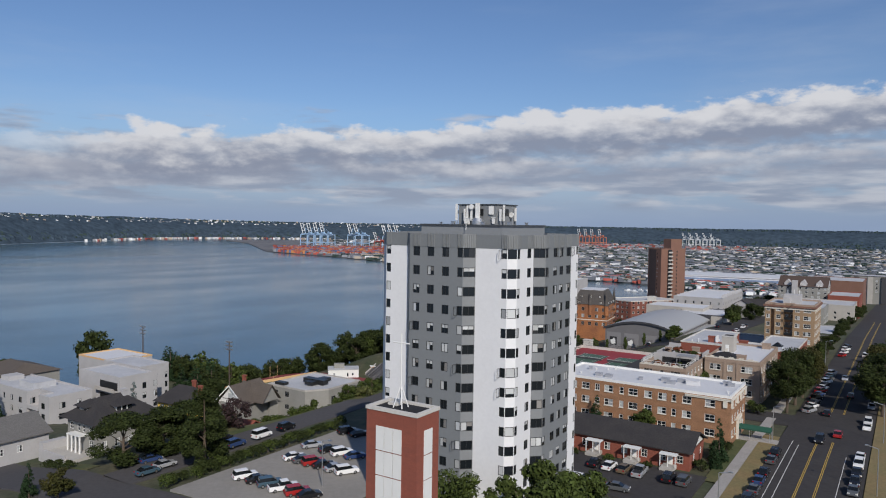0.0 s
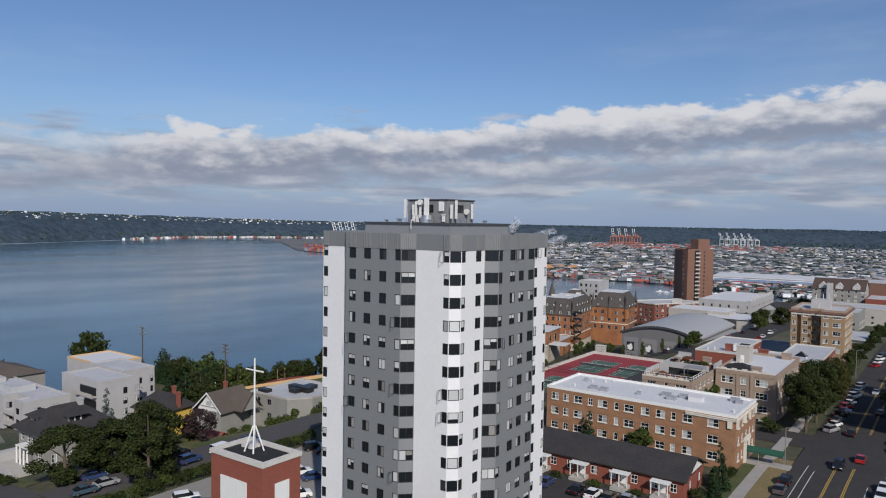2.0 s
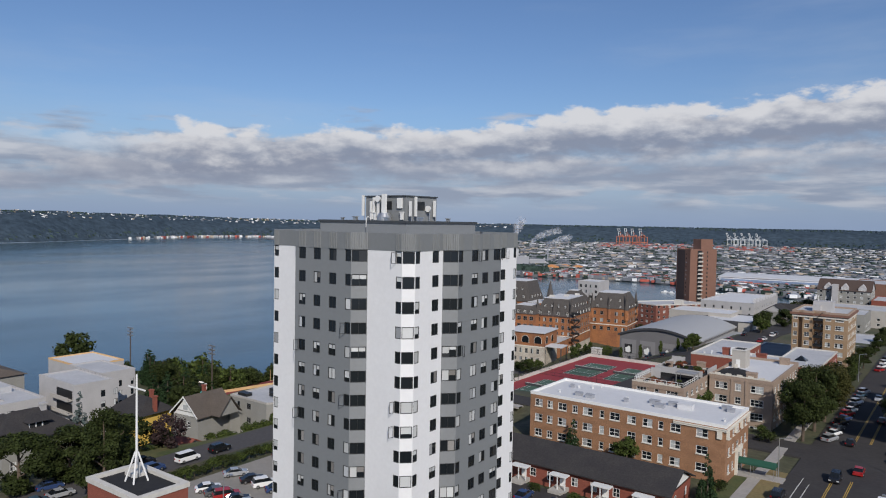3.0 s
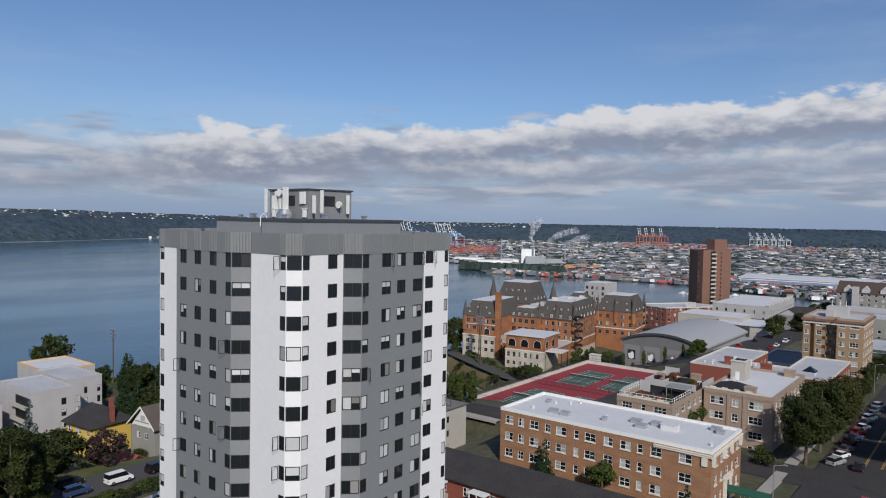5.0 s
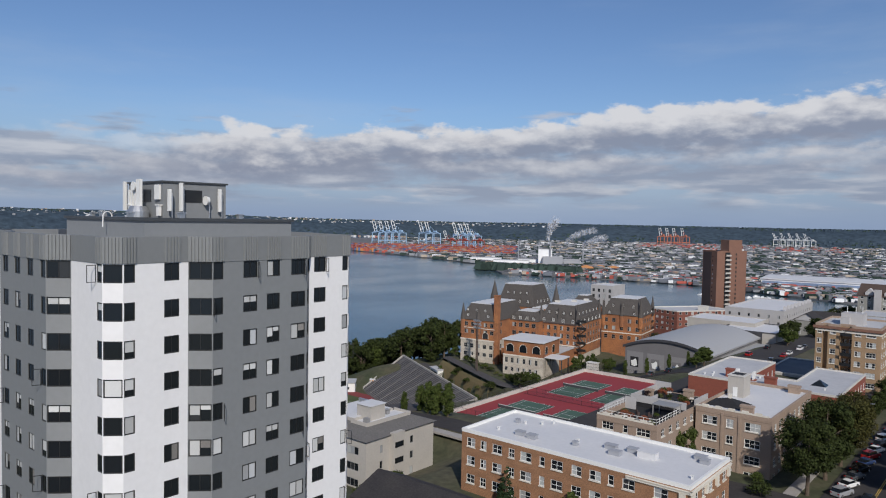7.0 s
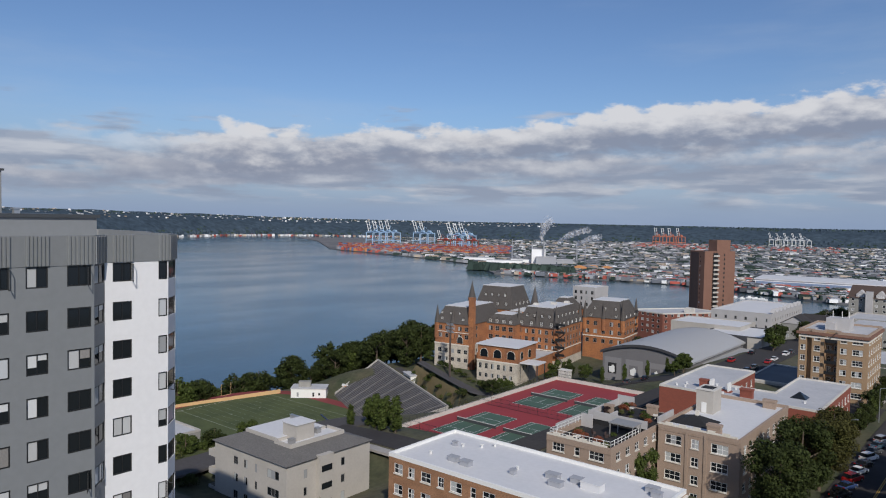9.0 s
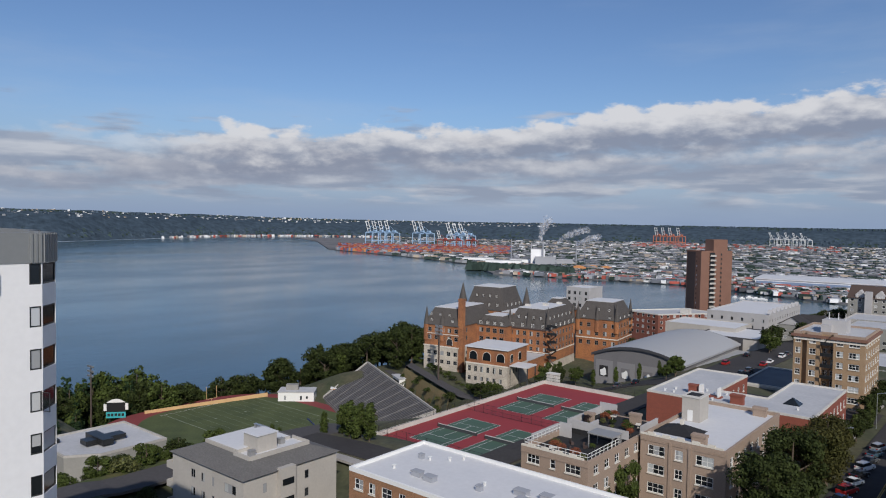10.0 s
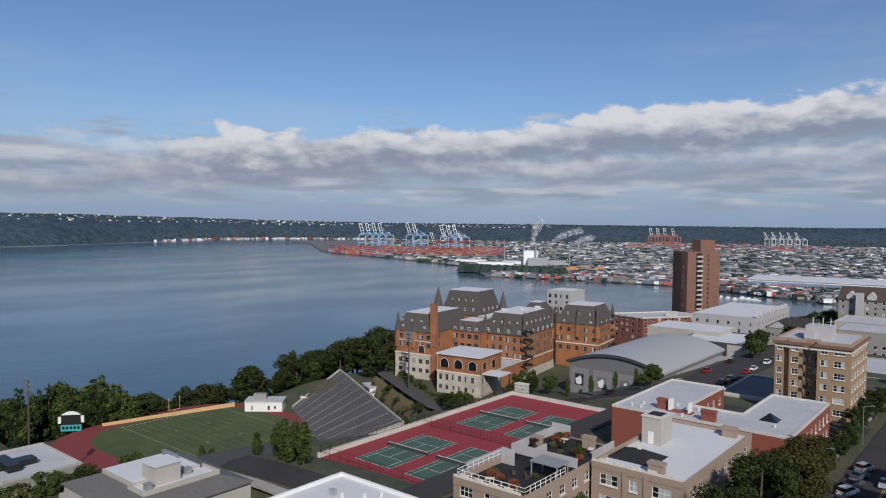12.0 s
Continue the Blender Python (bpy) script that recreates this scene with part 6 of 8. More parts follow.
chain_fence(-119.5, 218.4, -84.5, 218.4, 63.0, 3.0)
chain_fence(-119.5, 254.0, -84.5, 254.0, 63.0, 2.4)
chain_fence(-119.4, 218.4, -119.4, 297.0, 64.2, 1.6)
chain_fence(-119.4, 296.9, -84.5, 296.9, 64.2, 2.2)
PL = thing("gate_pillar", "square pale gate pillar by the courts", "pillar", -117.8, 299.6, 60.5)
boxpart("shaft", (-1.9, 1.9, -1.2, 1.2, 0, 5.6), CONCPALE, PL)
boxpart("doorway", (-0.7, 0.7, -1.25, -1.2, 0, 2.2), DARKTRIM, PL)
boxpart("cap", (-2.1, 2.1, -1.4, 1.4, 5.6, 5.9), CONCPALE, PL)

# ---- stadium bowl ----
fz = 23.5


def oval(x0, x1, y0, y1, r, k=14):
    pts = []
    for cx, cy, a0 in ((x1 - r, y0 + r, -90), (x1 - r, y1 - r, 0), (x0 + r, y1 - r, 90), (x0 + r, y0 + r, 180)):
        for i in range(k + 1):
            a = radians(a0 + 90 * i / k)
            pts.append((cx + r * math.cos(a), cy + r * math.sin(a)))
    return pts


slab("running_track", oval(-316, -208, 226, 328, 34), fz + 0.3, TRACK, "red running track", "running track", thick=3)
slab("sports_field", oval(-309, -216, 243, 321, 27), fz + 0.36, TURF, "green turf sports field with white lines", "sports field", thick=2)
FIELDPAINT = mat("worn_field_paint", (0.22, 0.24, 0.18), 0.9, grain=0.3, scale=0.6, stain=0.6)
for i in range(12):
    v = 264 + i * 4.35
    tagged(boxpart("field_line", (-304, -232, v - 0.05 - (0.14 if i in (0, 11) else 0), v + 0.05 + (0.14 if i in (0, 11) else 0), fz + 0.362, fz + 0.37), FIELDPAINT, None), "white field line", "field line", kind="structure")
for x in (-304.2, -231.8):
    tagged(boxpart("field_line", (x - 0.1, x + 0.1, 262, 313, fz + 0.362, fz + 0.37), PAINTWHITE, None), "white side line", "field line", kind="structure")
for u in (-282, -258):
    for v in (277, 293):
        tagged(boxpart("field_mark", (u - 0.6, u + 0.6, v - 0.5, v + 0.5, fz + 0.362, fz + 0.37), FIELDPAINT, None), "faded white field figure", "field mark", kind="structure")
for i in range(7):
    B_ = thing("player_bench", "blue bench beside the field", "bench", -249 + i * 3.6, 304 - i * 1.6, fz + 0.36, -24, group="field benches")
    boxpart("seat", (-1.5, 1.5, -0.3, 0.3, 0.4, 0.5), BLUEPAINT, B_)
    for s in (-1.2, 1.2):
        boxpart("leg", (s - 0.05, s + 0.05, -0.2, 0.2, 0, 0.4), BLUEPAINT, B_)
FW = thing("field_fence", "long tan board fence behind the field", "fence")
for i in range(14):
    x0, y0 = -313 + i * 1.05, 259 + i * 4.2
    bm = bmesh.new()
    prism(bm, [(x0, y0), (x0 + 0.25, y0 - 0.06), (x0 + 1.28, y0 + 4.1), (x0 + 1.03, y0 + 4.16)], fz - 1, fz + 1.7 + i * 0.05)
    part("panel", bm, TAN, FW)
GP = thing("goal_posts", "slim tan goal posts", "goal posts", -304.6, 289, fz)
for a, b in (((0, 0, 0), (0, 0, 3.4)), ((0, -2.8, 3.4), (0, 2.8, 3.4)), ((0, -2.8, 3.4), (0, -2.8, 9.5)), ((0, 2.8, 3.4), (0, 2.8, 9.5))):
    bm = bmesh.new()
    rod(bm, a, b, 0.09)
    part("bar", bm, TAN, GP)
FB = thing("field_house", "white flat-roofed field house", "field house", -283, 325, fz, 42)
walls(FB, -9, 9, -5, 5, -2, 5, ANTENNA, front=[(3, 4.0, 1, 3.2), (11, 12, 1, 3.2), (14, 15, 1.6, 3)], right=[(2, 3, 1.5, 3), (6, 7.2, 0.6, 3)], style="grey_plain")
boxpart("roof", (-9.3, 9.3, -5.3, 5.3, 5, 5.3), ROOFGREY, FB)
boxpart("roof_unit", (-5.6, 0.6, -1.6, 1.6, 5.3, 8.0), STUCCOGREY, FB)
TB = thing("ticket_booth", "small orange and white booth", "booth", -272.5, 341, fz + 1.5, 42)
boxpart("body", (-2, 2, -1.6, 1.6, -2, 3.4), BOXORANGE, TB)
boxpart("roof", (-2.2, 2.2, -1.8, 1.8, 3.4, 3.7), ANTENNA, TB)

# concrete bleachers: rows climb away from the field
A_, B_ = Vector((-272.8, 333.4)), Vector((-210.5, 301.5))
C_, D_ = Vector((-270.5, 362.5)), Vector((-180.5, 313.2))
BL = thing("stadium_stand", "grey open stadium stand with rows of benches", "grandstand")
ROWS = 30
for i in range(ROWS):
    t0, t1 = i / ROWS, (i + 1) / ROWS
    p = [A_.lerp(C_, t0), B_.lerp(D_, t0), B_.lerp(D_, t1), A_.lerp(C_, t1)]
    z = 24.6 + 14.0 * (i + 1) / ROWS
    bm = bmesh.new()
    prism(bm, [tuple(v) for v in p], z - 3.0, z - 0.35)
    part("step", bm, CONCDARK, BL)
    bm = bmesh.new()
    q = [p[0].lerp(p[3], 0.3), p[1].lerp(p[2], 0.3), p[1].lerp(p[2], 0.78), p[0].lerp(p[3], 0.78)]
    prism(bm, [tuple(v) for v in q], z - 0.35, z + 0.12)
    part("bench", bm, SEAT, BL)
for k in range(9):
    bm = bmesh.new()
    u = (k + 0.5) / 9
    lo, hi = A_.lerp(B_, u), C_.lerp(D_, u)
    d = (B_ - A_).normalized() * 0.45
    v = [bm.verts.new((*(lo - d), 24.95)), bm.verts.new((*(lo + d), 24.95)), bm.verts.new((*(hi + d), 38.9)), bm.verts.new((*(hi - d), 38.9))]
    w = [bm.verts.new((*x.co.xy, x.co.z - 0.5)) for x in v]
    bm.faces.new(v)
    for i in range(4):
        j = (i + 1) % 4
        bm.faces.new((v[j], v[i], w[i], w[j]))
    part("aisle", bm, CONCDARK, BL)
for p, q, z0, z1, nm in ((A_, C_, 25.6, 39.6, "side_wall"), (B_, D_, 25.6, 39.6, "side_wall"), (C_, D_, 39.6, 39.6, "back_wall")):
    bm = bmesh.new()
    d = (q - p).normalized()
    n = Vector((-d.y, d.x)) * 0.3
    v = [bm.verts.new((*(a + s * n), zz)) for a, zt in ((p, z0), (q, z1)) for s in (-1, 1) for zz in (zt - 12, zt)]
    for f in ((0, 4, 5, 1), (2, 3, 7, 6), (1, 5, 7, 3), (0, 1, 3, 2), (4, 6, 7, 5)):
        bm.faces.new([v[i] for i in f])
    bmesh.ops.recalc_face_normals(bm, faces=bm.faces)
    part(nm, bm, CONC, BL)
PB = thing("press_box", "white press box behind the stand", "press box", -228, 342, 36.5, -28)
boxpart("body", (-5, 5, -1.5, 1.5, 0, 4.6), ANTENNA, PB)
boxpart("window_band", (-4.6, 4.6, -1.56, -1.5, 2.3, 3.5), BLACKFRAME, PB)
boxpart("roof", (-5.4, 5.4, -2.0, 1.9, 4.6, 4.9), ROOFGREY, PB)
SB = thing("scoreboard", "black scoreboard with teal base on posts", "scoreboard", -316, 247, fz - 1, 50)
boxpart("face", (-6.0, 6.0, -0.3, 0.3, 5.2, 10.5), BLACKFRAME, SB)
boxpart("side_panel", (-8.0, -6.1, -0.3, 0.3, 5.8, 9.6), ANTENNA, SB)
boxpart("side_panel", (6.1, 8.0, -0.3, 0.3, 6.2, 10.0), ANTENNA, SB)
boxpart("base_panel", (-6.4, 6.4, -0.32, 0.3, 1.6, 5.0), mat("teal_panel", (0.04, 0.35, 0.38), 0.5, grain=0.1), SB)
for i in range(5):
    boxpart("lettering_bar", (-5.5 + i * 2.3, -3.9 + i * 2.3, -0.36, -0.325, 2.6, 4.2), BLACKFRAME, SB)
bm = bmesh.new()
for i in range(9):
    u0, u1 = -6 + i * 12 / 9, -6 + (i + 1) * 12 / 9
    z0, z1 = 10.5 + 2.0 * (1 - (u0 / 6) ** 2), 10.5 + 2.0 * (1 - (u1 / 6) ** 2)
    v = [bm.verts.new((u, s, z)) for u, z in ((u0, 10.5), (u1, 10.5), (u1, z1 + 0.05), (u0, z0 + 0.05)) for s in (-0.25, 0.25)]
    bm.faces.new((v[0], v[2], v[4], v[6]))
    bm.faces.new((v[6], v[4], v[5], v[7]))
part("arch", bm, ANTENNA, SB)
for x in (-4, 4):
    boxpart("post", (x - 0.3, x + 0.3, -0.25, 0.25, -4, 5.2), BLACKFRAME, SB)


SB.scale = (0.66, 0.66, 0.8)


def flood_pole(x, y, z0, z1):
    P = thing("floodlight_pole", "dark tall pole with floodlights", "light pole", x, y, z0, group="floodlights")
    bm = bmesh.new()
    rod(bm, (0, 0, 0), (0, 0, z1 - z0), 0.35, 0.22)
    part("pole", bm, POLEWOOD, P)
    for k in range(3):
        z = z1 - z0 - 0.6 - k * 1.6
        bm = bmesh.new()
        rod(bm, (-1.8, 0, z), (1.8, 0, z), 0.09, sides=6)
        part("crossbar", bm, POLEWOOD, P)
        for s in (-1.6, -0.6, 0.6, 1.6):
            boxpart("floodlight", (s - 0.3, s + 0.3, -0.4, 0.1, z, z + 0.6), METAL, P)


for x, y, z0, z1 in ((-298.6, 201, gz(-298.6, 201) - 0.5, 67.0), (-239, 201.5, gz(-239, 201.5) - 0.5, 66.0), (-194.0, 331, 40, 70.5), (-198.5, 336, 40, 70.0)):
    flood_pole(x, y, z0, z1)


# ---- houses on the hillside ----
def house(name, label, x, y, rz, w, d, z0, ze, zr, wallm, roofm, axis, gablem=None, hip=0.0, front=(), right=(), style="white_sash", over=0.7):
    T = thing(name, label, "house", x, y, 0, rz)
    walls(T, -w / 2, w / 2, -d / 2, d / 2, z0, ze, wallm, front=front, right=right, style=style)
    gable(T, -w / 2, w / 2, -d / 2, d / 2, ze, zr, axis, roofm, gablem, over, 0.25, hip)
    return T


MA = house("mansion", "grey stucco mansion with dark hipped roof and dormers", -153.6, 95.0, 0, 11.0, 14.0, 62, 72.4, 76.8, STUCCOGREY, SHINGLE, "y", None, 5.6, front=grid([(0.9, 2.3), (4.0, 5.0), (6.0, 7.0), (8.7, 10.1)], [(69.8, 71.4)]) + [(1.0, 2.2, 66.4, 68.6), (8.7, 10.1, 66.6, 68.4)], right=grid([(1.5, 2.7), (4.6, 5.8), (7.8, 9.0), (11, 12.2)], [(69.8, 71.4), (66.2, 68.0)]), over=1.4)
for x, y, f in ((-1.6, -5.0, "y"), (3.4, 0.5, "x")):
    bm = bmesh.new()
    w = 3.6
    if f == "y":
        pts = [(x - w / 2, y - 1.0), (x + w / 2, y - 1.0), (x + w / 2, y + 3.2), (x - w / 2, y + 3.2)]
    else:
        pts = [(x - 3.0, y - w / 2), (x + 1.2, y - w / 2), (x + 1.2, y + w / 2), (x - 3.0, y + w / 2)]
    prism(bm, pts, 73.6, 75.0)
    dm = part("dormer", bm, ANTENNA, MA, "white dormer with windows")
    bm = bmesh.new()
    o = ring(pts, -0.7)
    lo = [bm.verts.new((*p, 75.0)) for p in o]
    c = (sum(p[0] for p in pts) / 4, sum(p[1] for p in pts) / 4)
    hi = bm.verts.new((*c, 76.4))
    bm.faces.new(lo[::-1])
    for i in range(4):
        bm.faces.new((lo[i], lo[(i + 1) % 4], hi))
    part("dormer_roof", bm, SHINGLE, dm)
    for k in range(3):
        u = -1.3 + k * 1.3
        if f == "y":
            boxpart("pane", (x + u - 0.5, x + u + 0.5, y - 1.06, y - 1.0, 73.9, 74.8), PANE, dm)
        else:
            boxpart("pane", (x + 1.2, x + 1.26, y + u - 0.5, y + u + 0.5, 73.9, 74.8), PANE, dm)
chimney(MA, 0.6, 3.0, 74, 77.6, 1.1, 1.1, STUCCOWHITE)
boxpart("balcony", (-2.6, 2.6, -9.0, -7.0, 69.3, 69.5), ANTENNA, MA)
for x in (-2.4, -0.8, 0.8, 2.4):
    bm = bmesh.new()
    rod(bm, (x, -8.8, 65.6), (x, -8.8, 69.3), 0.2)
    part("column", bm, ANTENNA, MA)
for b in ((-7.4, -5.6, -12.5, -7.0, 63, 67.4), (-7.4, 3.0, -12.6, -12.2, 63, 66.0)):
    boxpart("terrace_wall", b, STUCCOWHITE, MA)
boxpart("terrace", (-5.6, 5.4, -12.2, -7.0, 63, 65.6), CONC, MA)
house("yellow_house", "yellow clapboard house with a dark pitched roof", -184.7, 139.0, 6, 12.0, 11, 54, 62.2, 66.4, WOODYELLOW, SHINGLE, "x", WOODYELLOW, 4.0, front=grid([(1, 2.6), (4.4, 6.8), (9.4, 10.6)], [(59.6, 61.2)]), over=1.0)
for x, y in ((-186, 143), (-178.5, 139.5)):
    CHM = thing("brick_chimney", "red brick house chimney", "chimney", x, y, 62.6)
    chimney(CHM, 0, 0, 0, 4.4, 1.0, 0.9, BRICKRED, "flue")
GH = house("grey_house", "grey house with white gable under a brown roof", -168.8, 148.3, 6, 9.8, 12, 53, 62.8, 68.0, STUCCOGREY, mat("brown_roof", (0.10, 0.082, 0.068), 0.9, grain=0.2, scale=0.4, stain=0.4), "y", ANTENNA, 0.0, front=grid([(2.4, 3.8), (5.6, 7.0)], [(59.6, 61.2)]), over=0.9)
boxpart("window", (-0.9, 0.9, -6.08, -6.0, 64.3, 65.6), PANE, GH)
boxpart("tie_beam", (-3.2, 3.2, -6.1, -6.0, 63.8, 64.05), STUCCOGREY, GH)
for s in (-1, 1):
    bm = bmesh.new()
    v = [(s * 5.7, -6.95, 62.5), (s * 5.7, -6.95, 62.95), (0, -6.95, 68.2), (0, -6.95, 67.75)]
    a = [bm.verts.new(p) for p in v]
    b = [bm.verts.new((p[0], p[1] + 0.12, p[2])) for p in v]
    bm.faces.new(a)
    for i in range(4):
        bm.faces.new((a[i], a[(i + 1) % 4], b[(i + 1) % 4], b[i]))
    part("bargeboard", bm, ANTENNA, GH, "white bargeboard")
gable(GH, -2.0, 8.5, -1.5, 5.5, 62.9, 67.7, "x", MATS["brown_roof"], STUCCOGREY, 0.6)
chimney(GH, -3.0, 3.0, 63.7, 69.1, 0.9, 0.9, BRICKRED)
house("small_house", "white house with grey roof and porch", -170.5, 79.5, 0, 14, 13, 62, 68.6, 72.2, STUCCOWHITE, SHINGLE_GREY, "y", STUCCOWHITE, front=grid([(2, 3.4), (8, 10)], [(65.2, 67.0)]), right=grid([(2, 3.2), (6, 7.2)], [(65.4, 67)]))
house("small_house", "white house with dark roof", -186, 72, 0, 13, 12, 62, 69, 73.4, STUCCOWHITE, SHINGLE, "x", STUCCOWHITE)
SHD = house("garden_shed", "small garden shed with red roof", -140.5, 124, 10, 4.5, 4, 62, 65.2, 66.6, STUCCOWHITE, BRICKRED, "x", STUCCOWHITE)

# modern grey house
MO = block("grey_modern_house", "grey concrete two-storey house with flat pale roof", "house", [(-168.0, 157.0), (-152.0, 157.0), (-147.8, 163.0), (-147.8, 178.0), (-168.0, 178.0)], 54, 66.0, STUCCOGREY, [([(0.8, 4.4), (7.4, 9.2)], [(62.8, 64.6), (59.0, 60.6)]), None, ([(1.2, 3.2), (6.0, 9.4), (12, 13)], [(61.4, 63.4)]), None, None], ROOFGREY, 0.35, CONC, "grey_plain")
boxpart("porch_block", (-169.5, -163.5, 153.6, 157.0, 54, 62.4), STUCCOGREY, MO)
boxpart("skylight", (-161.0, -152.5, 165.5, 168.0, 66.0, 67.3), BLACKFRAME, MO, "black ridge skylight")
boxpart("skylight", (-158.0, -155.0, 163.0, 172.0, 66.0, 67.0), BLACKFRAME, MO, "black ridge skylight")
boxpart("skylight", (-166.5, -162.5, 158.5, 160.5, 65.8, 66.6), BLACKFRAME, MO)

# white stepped apartment building
WR = [(62.2, 64.2), (58.9, 60.9), (55.6, 57.6)]
WL = [(59.5, 61.3), (56.2, 58.0), (52.9, 54.7)]
W1 = block("white_apartments", "white three-storey stepped apartment building", "apartment block", [(-264, 112.5), (-226.5, 112.5), (-226.5, 116.5), (-219.5, 116.5), (-219.5, 112.5), (-213.6, 112.5), (-213.6, 126), (-264, 126)], 46, 63.6, STUCCOWHITE, [([(18.0, 20.0), (23.0, 24.0), (27.5, 29.0), (32.5, 34.6)], WL), ([(1.0, 2.6)], WL), ([(1.0, 5.6)], WL), None, ([(1.4, 3.4)], WL), ([(3.0, 5.0), (8.5, 10.0)], WL), None, None], ROOFGREY, 0.4, STUCCOWHITE, "black_plain")
boxpart("roof_house", (-238, -229, 116, 123, 63.2, 65.0), ROOFGREY, W1)
boxpart("roof_house", (-252, -247, 117, 122, 63.2, 64.6), STUCCOWHITE, W1)
for z in (55.2, 58.5):
    bm = bmesh.new()
    box(bm, -226.4, -219.6, 112.3, 116.4, z, z + 0.25)
    box(bm, -226.4, -219.6, 112.3, 112.45, z + 0.25, z + 1.2)
    part("balcony", bm, STUCCOWHITE, W1)
W2 = block("white_apartments", "white apartment wing with balconies", "apartment block", rect(-229, -206.8, 131, 143), 48, 67.2, STUCCOWHITE, [([(19, 21)], WR), ([(8.0, 9.4), (12, 13.4)], WR), None, None], ROOFGREY, 0.4, STUCCOWHITE, "black_plain")
for z in (58.4, 62.4):
    bm = bmesh.new()
    box(bm, -218, -207.5, 129.2, 131, z, z + 0.25)
    box(bm, -218, -207.5, 129.2, 129.4, z + 0.25, z + 1.2)
    part("balcony", bm, STUCCO, W2)
    # wall is closed here; a black sheet gives the balcony's deep shade
    boxpart("opening", (-217.5, -208, 130.92, 131, z + 0.3, z + 2.8), BLACKFRAME, W2)
W3 = block("white_apartments", "white apartment wing facing the bay", "apartment block", rect(-236, -215.4, 143.5, 155), 44, 67.4, STUCCOWHITE, [None, ([(2.6, 3.4), (6.0, 7.0), (10, 11)], WR), None, None], ROOFGREY, 0.4, STUCCOWHITE, "black_plain")
W4 = block("white_apartments", "pale apartment block with tan fascia", "apartment block", rect(-258, -236.5, 147, 163), 44, 66.4, STUCCOWHITE, [None, None, None, None], ROOFWHITE, 0.4, TAN)
house("brown_house", "low house with a brown hipped roof", -262, 127, 0, 22, 18, 46, 63.5, 66.6, STUCCOGREY, MATS["brown_roof"], "x", None, 6.0)
# ---- trees ----


def leaf_cloud(seed, blobs, size, count):
    """Small leaf faces gathered in clumps. blobs: (x, y, z, radius)."""
    rng_ = np.random.default_rng(seed)
    total = sum(b[3] ** 2 for b in blobs)
    vs, fs = [], []
    for bx, by, bz, r in blobs:
        k = max(6, int(count * r * r / total))
        u = rng_.normal(size=(k, 3))
        u /= np.linalg.norm(u, axis=1)[:, None]
        p = np.array((bx, by, bz)) + u * (r * rng_.uniform(0.55, 1.08, (k, 1))) * (1, 1, 0.8)
        a = rng_.normal(size=(k, 3)) * 0.55 + u * 0.9 + (0, 0, 0.35)
        a /= np.linalg.norm(a, axis=1)[:, None]
        t = np.cross(a, rng_.normal(size=(k, 3)))
        t /= np.linalg.norm(t, axis=1)[:, None]
        b = np.cross(a, t)
        s = size * rng_.uniform(0.6, 1.3, (k, 1))
        o = len(vs)
        quad = np.stack([p - t * s, p + b * s * 0.6, p + t * s, p - b * s * 0.6], 1).reshape(-1, 3)
        vs.extend(map(tuple, quad))
        fs.extend((o + 4 * i, o + 4 * i + 1, o + 4 * i + 2, o + 4 * i + 3) for i in range(k))
    return vs, fs


